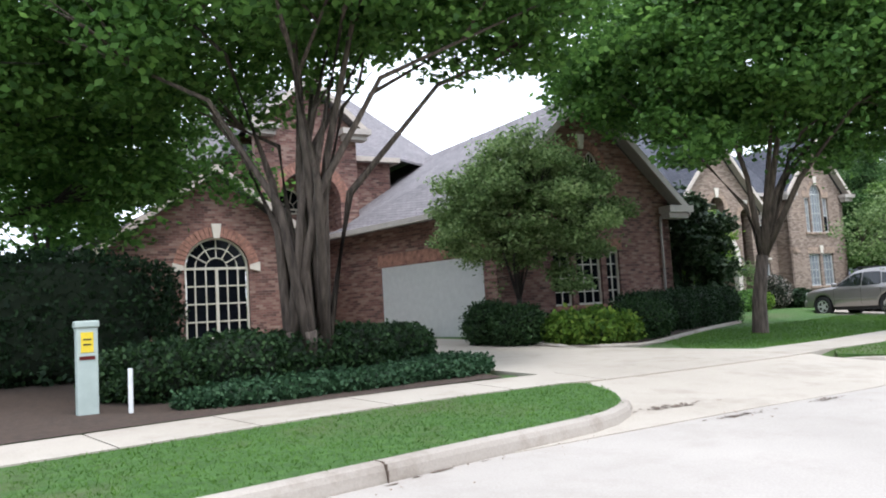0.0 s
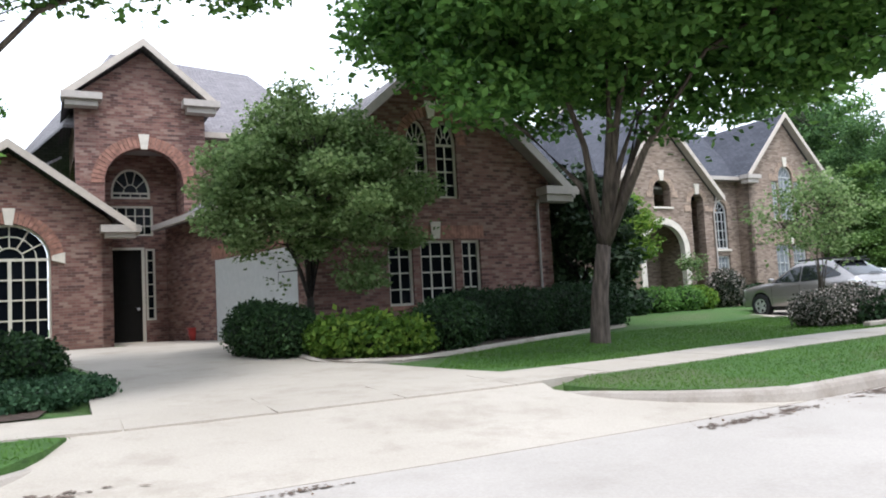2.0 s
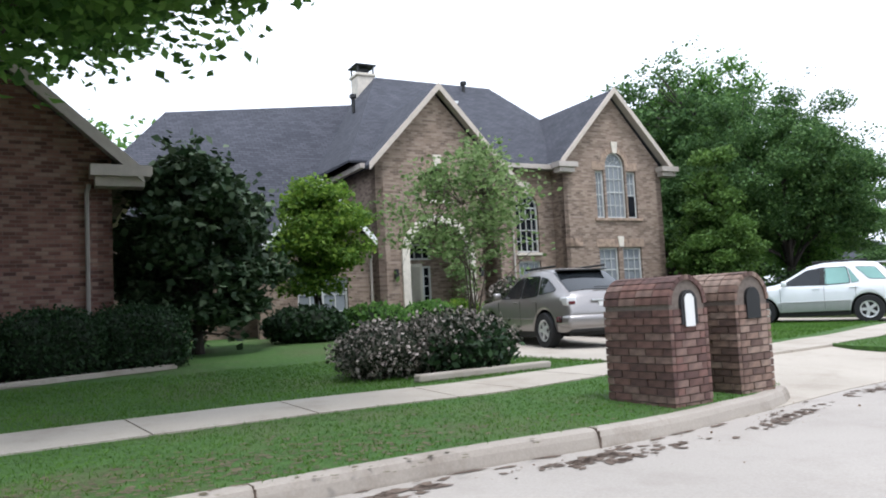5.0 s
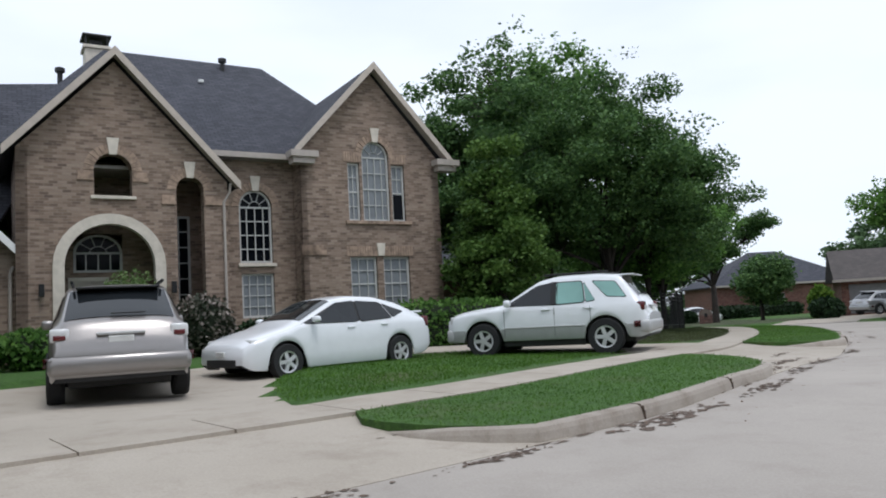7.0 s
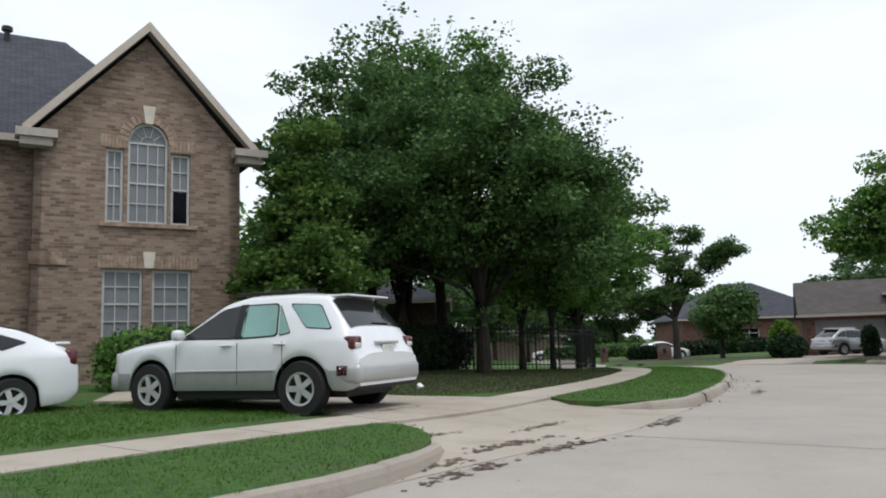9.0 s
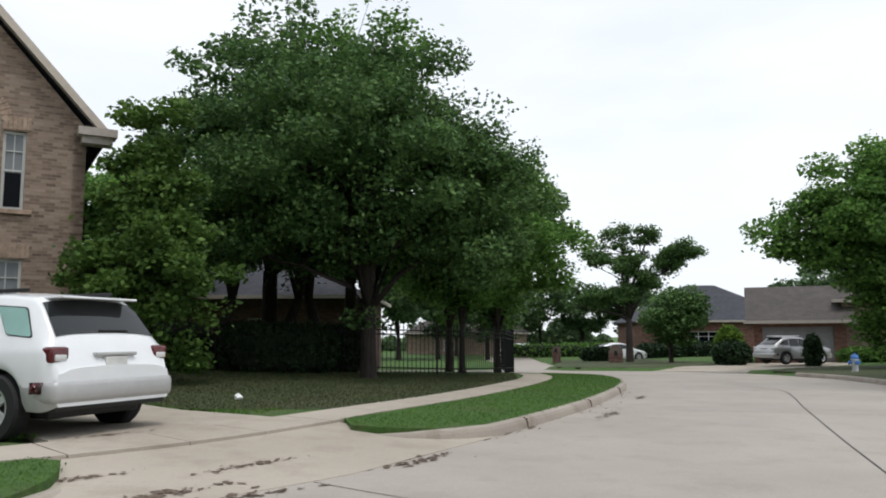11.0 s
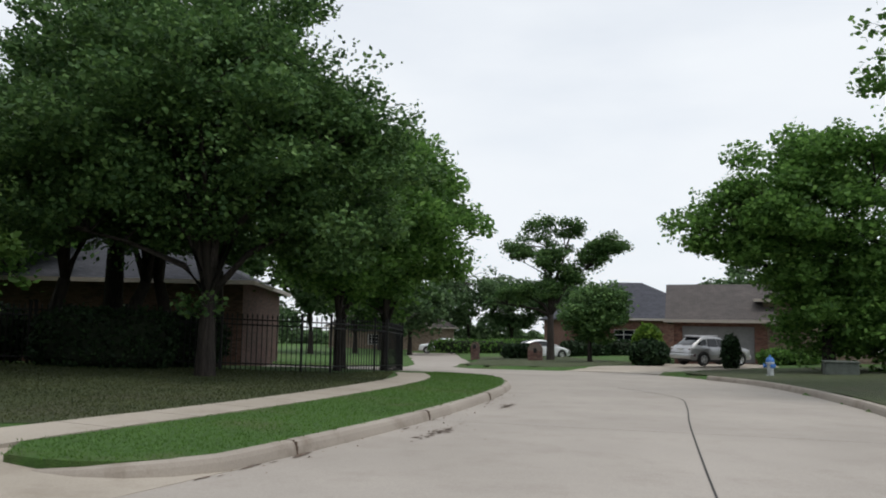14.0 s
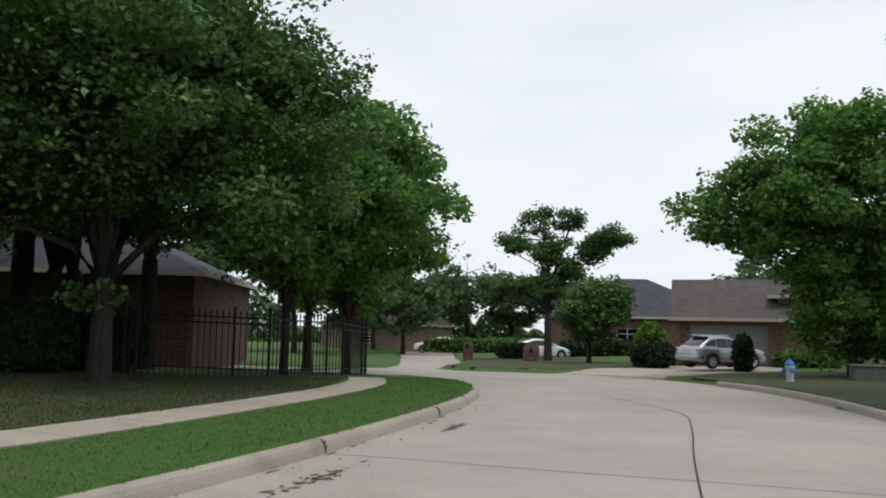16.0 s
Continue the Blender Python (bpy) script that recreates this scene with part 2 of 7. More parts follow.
LEAF_MAGNOLIA = leaf_material("magnolia_leaf", (0.012, 0.03, 0.012), (0.03, 0.06, 0.025), (0.12, 0.16, 0.10), 0.12)
LEAF_JUNIPER = leaf_material("juniper_leaf", (0.016, 0.044, 0.02), (0.032, 0.078, 0.036), (0.058, 0.118, 0.056), 0.2)
LEAF_PURPLE = leaf_material("blossom_leaf", (0.022, 0.034, 0.02), (0.07, 0.072, 0.055), (0.52, 0.44, 0.44), 0.25)
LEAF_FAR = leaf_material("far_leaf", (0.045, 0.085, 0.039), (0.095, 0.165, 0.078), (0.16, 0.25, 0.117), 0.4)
# near-black fill that stands in for the shade between leaves
SHADE_CORE = plain("hedge_inner_shade", (0.012, 0.020, 0.008), 1.0, vary=0.4)
BARK = bark_material("grey_brown_bark", (0.05, 0.037, 0.03), (0.15, 0.115, 0.092))
BARK_DARK = bark_material("dark_bark", (0.016, 0.013, 0.011), (0.048, 0.038, 0.031))
IRON = plain("black_iron", (0.012, 0.012, 0.013), 0.5, metal=0.3)
RUBBER = plain("tyre_rubber", (0.016, 0.016, 0.017), 0.85)
ALLOY = plain("alloy_rim", (0.66, 0.66, 0.67), 0.3, metal=0.5, vary=0.04)
PAINT_WHITE = plain("pearl_white_car_paint", (0.80, 0.815, 0.84), 0.25, vary=0.02, coat=0.6)
PAINT_SILVER = plain("silver_car_paint", (0.42, 0.42, 0.43), 0.3, metal=0.55, vary=0.03, coat=0.6)
PAINT_GOLD = plain("champagne_car_paint", (0.29, 0.27, 0.26), 0.3, metal=0.55, vary=0.03, coat=0.6)
CLAD_SILVER = plain("silver_lower_cladding", (0.44, 0.44, 0.44), 0.4, metal=0.2, vary=0.05)
CLAD_DARK = plain("black_plastic", (0.014, 0.014, 0.015), 0.6)
CAR_GLASS = glass_material("car_glass", (0.012, 0.014, 0.016), spec=0.5)
CAR_GLASS_GREEN = glass_material("green_tinted_glass", (0.20, 0.36, 0.33), spec=0.5)
LAMP_RED = plain("red_tail_lamp", (0.10, 0.010, 0.012), 0.2, coat=0.5)
LAMP_CLEAR = plain("clear_lamp", (0.62, 0.62, 0.62), 0.15, vary=0.05, coat=0.5)
PLATE = plain("number_plate", (0.6, 0.6, 0.58), 0.5)
GREEN_BOX = plain("faded_green_metal", (0.24, 0.30, 0.26), 0.6, vary=0.1)
GREEN_DULL = plain("weathered_green_metal", (0.10, 0.115, 0.10), 0.7, vary=0.2)
PEDESTAL = plain("grey_green_pedestal", (0.42, 0.48, 0.44), 0.55, vary=0.08)
YELLOW = plain("yellow_sticker", (0.75, 0.55, 0.03), 0.5)
BLUE = plain("hydrant_blue", (0.05, 0.17, 0.48), 0.45)
SILVER = plain("hydrant_silver", (0.62, 0.64, 0.66), 0.4, metal=0.4)
RED_POT = plain("red_glazed_pot", (0.35, 0.03, 0.025), 0.35)


# ---- building blocks ----
PIECES = {"wall", "roof", "gutter", "soffit", "sill", "bargeboard", "downpipe", "brick_band", "roof_flashing", "label_bar", "soldier_brick", "arch_brick", "lower_body"}


def islands(bm):
    """The separate pieces of a mesh, each as a bmesh of its own."""
    seen, out = set(), []
    uv = bm.loops.layers.uv.active
    for f in bm.faces:
        if f in seen:
            continue
        stack, mine = [f], []
        seen.add(f)
        while stack:
            g = stack.pop()
            mine.append(g)
            for e in g.edges:
                for k in e.link_faces:
                    if k not in seen:
                        seen.add(k)
                        stack.append(k)
        one, at = bmesh.new(), {}
        layer = one.loops.layers.uv.new("UVMap") if uv else None
        for g in mine:
            for v in g.verts:
                if v not in at:
                    at[v] = one.verts.new(v.co)
            n = one.faces.new([at[v] for v in g.verts])
            if uv:
                for a, b in zip(g.loops, n.loops):
                    b[layer].uv = a[uv].uv
        out.append(one)
    bm.free()
    return out


def part(name, bm, material, parent=None, label="", smooth=False):
    if name in PIECES:
        some = islands(bm)
        for piece in some[1:]:
            one_part(name, piece, material, parent, label, smooth)
        bm = some[0]
    return one_part(name, bm, material, parent, label, smooth)


def one_part(name, bm, material, parent=None, label="", smooth=False):
    me = bpy.data.meshes.new(name)
    bm.normal_update()
    bm.to_mesh(me)
    bm.free()
    me.materials.append(material)
    if smooth:
        for p in me.polygons:
            p.use_smooth = True
    ob = new(name, me)
    if parent is not None:
        ob.parent = parent
    if label:
        ob["label"] = label
    return ob


def thing(name, x, y, z, turn=0.0, label="", category="", group="", kind=""):
    ob = new(name)
    ob.matrix_world = pose(x, y, z, 0, 0, turn)
    return tagged(ob, label, category, group, kind)


def box(bm, x0, x1, y0, y1, z0, z1, m=None, bevel=0.0):
    r = bmesh.ops.create_cube(bm, size=1)
    vs = r["verts"]
    for v in vs:
        v.co = Vector((x0 + (v.co.x + 0.5) * (x1 - x0), y0 + (v.co.y + 0.5) * (y1 - y0), z0 + (v.co.z + 0.5) * (z1 - z0)))
    if bevel:
        es = list({e for v in vs for e in v.link_edges})
        b = bmesh.ops.bevel(bm, geom=es, offset=bevel, segments=2, affect="EDGES", profile=0.5)
        vs = list({v for f in b["faces"] for v in f.verts} | {v for v in vs if v.is_valid})
    if m is not None:
        bmesh.ops.transform(bm, matrix=m, verts=vs)
    return bm


def boxes(*rows, m=None, bevel=0.0):
    bm = bmesh.new()
    for r in rows:
        box(bm, *r, m=m, bevel=bevel)
    return bm


def tube(bm, points, radii, sides=8):
    rings = []
    pts = [Vector(p) for p in points]
    for i, (p, r) in enumerate(zip(pts, radii)):
        d = (pts[min(i + 1, len(pts) - 1)] - pts[max(i - 1, 0)]).normalized()
        a = d.orthogonal().normalized() if abs(d.z) < 0.9 else d.cross(Vector((0, 1, 0))).normalized()
        b = d.cross(a)
        rings.append([bm.verts.new(p + (a * math.cos(k * math.tau / sides) + b * math.sin(k * math.tau / sides)) * r) for k in range(sides)])
    for r0, r1 in zip(rings, rings[1:]):
        for k in range(sides):
            bm.faces.new((r0[k], r0[(k + 1) % sides], r1[(k + 1) % sides], r1[k]))
    bm.faces.new(rings[0][::-1])
    bm.faces.new(rings[-1])
    return bm


def lathe(bm, x, y, profile, sides=14):
    rings = [[bm.verts.new((x + r * math.cos(k * math.tau / sides), y + r * math.sin(k * math.tau / sides), z)) for k in range(sides)] for r, z in profile]
    for r0, r1 in zip(rings, rings[1:]):
        for k in range(sides):
            bm.faces.new((r0[k], r0[(k + 1) % sides], r1[(k + 1) % sides], r1[k]))
    bm.faces.new(rings[0][::-1])
    bm.faces.new(rings[-1])
    return bm


def slab(outer, holes=(), thick=0.25, m=None, bm=None):
    """An upright wall sheet: outline and holes in (along, height), from depth 0 to thick."""
    from mathutils.geometry import tessellate_polygon
    bm = bm or bmesh.new()
    loops = [list(outer)] + [list(h) for h in holes]
    flat = [p for lp in loops for p in lp]
    tris = tessellate_polygon([[Vector((a, 0, z)) for a, z in lp] for lp in loops])
    fr = [bm.verts.new((a, 0, z)) for a, z in flat]
    bk = [bm.verts.new((a, thick, z)) for a, z in flat]
    for a, b, c in tris:
        bm.faces.new((fr[a], fr[b], fr[c]))
        bm.faces.new((bk[c], bk[b], bk[a]))
    at = 0
    for lp in loops:
        k = len(lp)
        for i in range(k):
            j = (i + 1) % k
            bm.faces.new((fr[at + i], bk[at + i], bk[at + j], fr[at + j]))
        at += k
    bmesh.ops.recalc_face_normals(bm, faces=bm.faces)
    if m is not None:
        bm.transform(m)
    return bm


def rect(a0, a1, z0, z1):
    return [(a0, z0), (a1, z0), (a1, z1), (a0, z1)]


def arched(a0, a1, z0, spring, rise=None, steps=16):
    """An opening with an arched head: the two feet, then the curve from right to left."""
    c, r = (a0 + a1) / 2, (a1 - a0) / 2
    rise = r if rise is None else rise
    return [(a0, z0), (a1, z0)] + [(c + r * math.cos(math.pi * k / steps), spring + rise * math.sin(math.pi * k / steps)) for k in range(steps + 1)]


def front(v):
    return Matrix.Translation((0, v, 0))


def slant(x, y, degrees):
    return Matrix.Translation((x, y, 0)) @ Matrix.Rotation(radians(degrees), 4, "Z")


def roof_sheet(bm, quads, thick=0.12):
    """Sloping sheets with their own thickness and a UV that runs up the slope, in units of the plan."""
    uv = bm.loops.layers.uv.verify()
    for q in quads:
        pts = [Vector(p) for p in q]
        nrm = (pts[1] - pts[0]).cross(pts[2] - pts[0]).normalized()
        if nrm.z < 0:
            pts.reverse()
            nrm = -nrm
        along = Vector((0, 0, 1)).cross(nrm)
        along = along.normalized() if along.length > 1e-4 else Vector((1, 0, 0))
        up = nrm.cross(along)
        top = [bm.verts.new(p) for p in pts]
        low = [bm.verts.new(p - Vector((0, 0, thick))) for p in pts]
        fs = [bm.faces.new(top), bm.faces.new(low[::-1])]
        k = len(pts)
        fs += [bm.faces.new((top[(i + 1) % k], top[i], low[i], low[(i + 1) % k])) for i in range(k)]
        for f in fs:
            for lp in f.loops:
                lp[uv].uv = (lp.vert.co.dot(along), lp.vert.co.dot(up))
    return bm


def beam(bm, a, b, wide, high):
    """A board from a to b, upright in section, hanging below the line."""
    a, b = Vector(a), Vector(b)
    d = (b - a).normalized()
    side = d.cross(Vector((0, 0, 1))).normalized() * (wide / 2)
    down = Vector((0, 0, -high))
    vs = [bm.verts.new(p + s + h) for p in (a, b) for s in (-side, side) for h in (Vector(), down)]
    for q in ((0, 1, 3, 2), (4, 6, 7, 5), (0, 4, 5, 1), (2, 3, 7, 6), (0, 2, 6, 4), (1, 5, 7, 3)):
        bm.faces.new([vs[i] for i in q])
    return bm


def window(house, m, a0, a1, z0, z1, cols, rows, arch=0.0, frame_mat=CREAM, pane_mat=GLASS, bar=0.035, mid=0, fan=False, deep=0.1, rail=False, label=""):
    """A glazed window in an opening; arch: height of the curved head over z1; fan: spokes and a hub in the head."""
    outer = arched(a0, a1, z0, z1, arch) if arch else rect(a0, a1, z0, z1)
    f = 0.07
    inner = arched(a0 + f, a1 - f, z0 + f, z1, max(arch - f, 0.05)) if arch else rect(a0 + f, a1 - f, z0 + f, z1 - f)
    mm = m @ Matrix.Translation((0, deep, 0))
    win = part("window", slab(outer, [inner], 0.07, mm), frame_mat, house, label)
    part("pane", slab([(a0 + (a - a0) * 0.98 + 0.01 * (a1 - a0), z) for a, z in inner], [], 0.012, mm @ Matrix.Translation((0, 0.045, 0))), pane_mat, win)
    w, top = a1 - a0, z1 + (0 if arch else -f)
    for c in range(1, cols):
        x = a0 + w * c / cols
        t = bar * (2.2 if mid and c == mid else 1)
        part("muntin", boxes((x - t / 2, x + t / 2, -0.004 if t > bar else 0.008, 0.05, z0 + f, top), m=mm), frame_mat, win)
    for r in range(1, rows + (1 if arch else 0)):
        z = z0 + (z1 - z0) * r / rows
        t = bar * (1.8 if rail and r == rows // 2 or r == rows else 1)
        part("muntin", boxes((a0 + f, a1 - f, 0.006, 0.048, z - t / 2, z + t / 2), m=mm), frame_mat, win)
    if fan:
        c, r0 = (a0 + a1) / 2, w / 2
        bm = bmesh.new()
        for frac in ((0.34, 0.66) if fan == 2 else (0.36,)):
            pts = [(c + r0 * frac * math.cos(k * math.pi / 10), 0.028, z1 + arch * frac * math.sin(k * math.pi / 10)) for k in range(11)]
            tube(bm, pts, [bar / 2] * 11, 5)
        for k in range(1, 6 if fan == 2 else 5):
            a = math.pi * k / (6 if fan == 2 else 5)
            s = 0.34 if fan == 1 or k % 2 else 0.34
            tube(bm, [(c + r0 * s * math.cos(a), 0.028, z1 + arch * s * math.sin(a)), (c + (r0 - f) * math.cos(a), 0.028, z1 + (arch - f) * math.sin(a))], [bar / 2] * 2, 5)
        bm.transform(mm)
        part("fanlight_bars", bm, frame_mat, win)
    return win


def arch_bricks(house, m, a0, a1, spring, rise, mat, deep=0.36, count=25, key=True, key_mat=STONE):
    """A ring of standing bricks round an arched head, with a stone key."""
    c, r = (a0 + a1) / 2, (a1 - a0) / 2
    bm = bmesh.new()
    for k in range(count):
        t0, t1 = math.pi * (k + 0.08) / count, math.pi * (k + 0.92) / count
        ring = [(c + (r + o) * math.cos(t), spring + (rise + o) * math.sin(t)) for t, o in ((t0, 0.01), (t0, deep), (t1, deep), (t1, 0.01))]
        slab(ring, [], 0.06, None, bm)
    bm.transform(m @ Matrix.Translation((0, -0.022 , 0)))
    part("arch_brick", bm, mat, house)
    if key:
        z = spring + rise
        part("keystone", slab([(c - 0.1, z - 0.04), (c + 0.1, z - 0.04), (c + 0.17, z + 0.46), (c - 0.17, z + 0.46)], [], 0.12, m @ Matrix.Translation((0, -0.06, 0))), key_mat, house, "pale cast-stone keystone")


def soldier_row(house, m, a0, a1, z0, z1, mat, key=False):
    bm = bmesh.new()
    n = max(3, round((a1 - a0) / 0.1))
    for k in range(n):
        box(bm, a0 + (a1 - a0) * (k + 0.07) / n, a0 + (a1 - a0) * (k + 0.93) / n, -0.02, 0.05, z0, z1)
    bm.transform(m)
    part("soldier_brick", bm, mat, house)
    if key:
        c = (a0 + a1) / 2
        part("keystone", slab([(c - 0.11, z0), (c + 0.11, z0), (c + 0.16, z1 + 0.1), (c - 0.16, z1 + 0.1)], [], 0.12, m @ Matrix.Translation((0, -0.06, 0))), STONE, house, "pale cast-stone keystone")


# ---- the lie of the land ----
KERB = [(-24, -23.5), (-14, -13.6), (-6, -5.9), (-1, -0.95), (3, 3.0), (5.4, 5.3), (9.5, 8.1), (13.9, 11.4), (16.2, 13.6), (19, 16.1), (21.1, 17.7), (23, 19.9),
        (25.6, 22.4), (28.1, 25), (29.4, 26.6), (32.2, 31), (34.3, 33.8), (35.65, 36.6), (37.45, 40.9), (38.92, 45.5), (39.98, 49.9), (40.3, 53.0), (40.0, 56.0)]
FAR_KERB = [(47.5, 68), (48.6, 61.6), (48.7, 53.7), (47.9, 47.9), (46.6, 43), (44.2, 36.6), (40.6, 30), (36.2, 22.6), (30.2, 15), (22, 7.4), (10, -3.6), (-8, -20.5), (-17, -29.5)]


def spline(pts, step=0.5):
    p = np.array(pts, float)
    p = np.vstack([2 * p[0] - p[1], p, 2 * p[-1] - p[-2]])
    out = []
    for i in range(1, len(p) - 2):
        k = max(2, int(np.linalg.norm(p[i + 1] - p[i]) / step))
        for t in np.linspace(0, 1, k, endpoint=False):
            a, b, c, d = p[i - 1:i + 3]
            out.append(0.5 * (2 * b + (c - a) * t + (2 * a - 5 * b + 4 * c - d) * t * t + (3 * b - a - 3 * c + d) * t ** 3))
    out.append(p[-2])
    return np.array(out)


LINE = spline(KERB)
LONG = np.r_[0, np.cumsum(np.linalg.norm(np.diff(LINE, axis=0), axis=1))]


def along(s, d):
    """The place s along the near kerb and d behind it."""
    x, y = np.interp(s, LONG, LINE[:, 0]), np.interp(s, LONG, LINE[:, 1])
    x1, y1 = np.interp(s + 0.4, LONG, LINE[:, 0]), np.interp(s + 0.4, LONG, LINE[:, 1])
    x0, y0 = np.interp(s - 0.4, LONG, LINE[:, 0]), np.interp(s - 0.4, LONG, LINE[:, 1])
    t = np.array([x1 - x0, y1 - y0])
    t /= np.linalg.norm(t)
    return x - t[1] * d, y + t[0] * d


def s_of(x, y):
    return float(LONG[np.argmin(((LINE - (x, y)) ** 2).sum(1))])


def road_z(y):
    return float(np.interp(y, [0, 10, 30, 40, 55, 78, 90, 130, 400], [0.1, 0.13, 0.2, 0.15, 0.0, -0.55, -0.8, -1.2, -1.5]))


ROAD_EDGE = [tuple(p) for p in LINE[::2]] + [tuple(LINE[-1]), (38.6, 59.2), (33, 63), (15, 68), (-20, 76), (-20, 85), (15, 77), (33, 71.8), (36.3, 73.5), (36.6, 80), (34, 125),
             (40, 126), (40.6, 86), (38.9, 74.2), (40.2, 71), (44, 69.6)] + [tuple(p) for p in spline(FAR_KERB, 1.0)]
RE = np.array(ROAD_EDGE)


def inside(poly, x, y):
    p = np.asarray(poly)
    x0, y0 = p[:, 0], p[:, 1]
    x1, y1 = np.roll(x0, -1), np.roll(y0, -1)
    hit = ((y0 > y) != (y1 > y)) & (x < (x1 - x0) * (y - y0) / np.where(y1 == y0, 1e-9, y1 - y0) + x0)
    return bool(hit.sum() % 2)


def gap(x, y):
    """How far a place lies from the road's edge."""
    a, b = RE, np.roll(RE, -1, axis=0)
    d = b - a
    t = np.clip((((x, y) - a) * d).sum(1) / np.maximum((d * d).sum(1), 1e-9), 0, 1)
    return float(np.sqrt((((a + d * t[:, None]) - (x, y)) ** 2).sum(1).min()))


def yard_z(x, y):
    g = gap(x, y)
    t = min(max((g - 4) / 13, 0), 1)
    return road_z(y) + 0.15 + 0.02 * min(g, 4) + 0.32 * t * t * (3 - 2 * t)


def apron_z(x, y):
    g = gap(x, y)
    t = min(g / 3.2, 1)
    dip = 0.2 * math.exp(-((x - 21) ** 2 + (y - 31) ** 2) / 20)
    return road_z(y) * (1 - t) + (yard_z(x, y) - dip) * t + 0.005 + 0.015 * t


def patch(name, outline, material, height, cell=1.0, skirt=0.0, label="", parent=None):
    """A paved or planted sheet over the land, cut into cells so that it follows the slopes."""
    bm = bmesh.new()
    f = bm.faces.new([bm.verts.new((x, y, 0)) for x, y in outline])
    bmesh.ops.triangulate(bm, faces=[f])
    p = np.array(outline)
    for axis in (0, 1):
        for k in np.arange(math.ceil(p[:, axis].min() / cell) * cell, p[:, axis].max(), cell):
            co, no = [0, 0, 0], [0, 0, 0]
            co[axis], no[axis] = float(k), 1
            bmesh.ops.bisect_plane(bm, geom=bm.verts[:] + bm.edges[:] + bm.faces[:], plane_co=co, plane_no=no)
    for v in bm.verts:
        v.co.z = height(v.co.x, v.co.y)
    bmesh.ops.recalc_face_normals(bm, faces=bm.faces)
    if sum(g.normal.z for g in bm.faces) < 0:
        bmesh.ops.reverse_faces(bm, faces=bm.faces)
    if skirt:
        rim = [e for e in bm.edges if e.is_boundary]
        r = bmesh.ops.extrude_edge_only(bm, edges=rim)
        for v in r["geom"]:
            if isinstance(v, bmesh.types.BMVert):
                v.co.z -= skirt
    return part(name, bm, material, parent, label)


# paved ground of the three driveways, the path to the doors and the far drive
DRIVE_1 = [along(s_of(4.7, 4.7), -0.05), (5.75, 6.5), (5.85, 8.0), (5.2, 9.9), (4.2, 11.4), (2.8, 14.2), (-0.5, 17.6), (-3.6, 19.6), (-5.8, 20.6), (-2.2, 23.4), (-3.5, 26.2), (-0.6, 27.0), (1.2, 22.6),
           (3.8, 19.6), (5.8, 16.4), (7.4, 15.4), (9.4, 13.6), (10.0, 13.1), (10.45, 11.6), (11.3, 10.95), (12.5, 10.75), along(s_of(13.4, 11.0), 0.1), along(s_of(13.4, 11.0), -0.05), along(s_of(11.5, 9.6), -0.05), along(s_of(9.5, 8.1), -0.05), along(s_of(7.5, 6.8), -0.05)]
DRIVE_2 = [along(s_of(22.0, 18.6), -0.05), (22.55, 20.3), (22.1, 21.6), (20.8, 24.0), (18.2, 26.4), (17.3, 30.2), (19.0, 33.4), (21.4, 36.6), (24.2, 37.2), (22.6, 32.2), (23.4, 29.2), (24.3, 27.0),
           (25.5, 26.0), (26.0, 25.1), (26.6, 24.75), (27.7, 24.7), along(s_of(27.8, 24.7), -0.05), along(s_of(25, 21.8), -0.05), along(s_of(23.6, 20.4), -0.05)]
DRIVE_3 = [along(s_of(31.0, 28.9), -0.05), (31.7, 31.4), (31.2, 33.4), (30.4, 34.6), (27.4, 37.4), (24.8, 37.4), (24.2, 39.4), (27.2, 41.0), (30.4, 38.6), (32.2, 37.7), (33.4, 37.6), (34.6, 36.8), (35.7, 37.3), along(s_of(36.1, 37.4), -0.05), along(s_of(34.3, 33.8), -0.05), along(s_of(33, 32.1), -0.05)]
DRIVE_FAR = [(44.6, 69.2), (46.4, 71.4), (49.6, 73.4), (51.4, 76.0), (57.8, 74.4), (56.4, 70.4), (52.4, 67.6), (48.6, 64.6), (47.4, 67.4)]
PAVED = [DRIVE_1, DRIVE_2, DRIVE_3, DRIVE_FAR]


def walk_edges(s):
    """Near and far edge of the footpath behind the kerb."""
    e = float(np.interp(s, [s_of(19, 16.1), s_of(34, 33.5)], [0, 1]))
    return 2.75 - 0.35 * e, 4.05 - 0.65 * e


def ground_z(x, y):
    if inside(ROAD_EDGE, x, y) or gap(x, y) < 0.12 or ((LINE - (x, y)) ** 2).sum(1).min() < 0.22:
        return road_z(y) - 0.14
    z = yard_z(x, y)
    if any(inside(p, x, y) for p in PAVED):
        return min(z, apron_z(x, y)) - 0.10
    if gap(x, y) < 2.7 and y < 60 and any(inside(p, x + a, y + b) for p in PAVED for a in (-0.5, 0, 0.5) for b in (-0.5, 0, 0.5)):
        return min(z, apron_z(x, y)) - 0.12
    return z


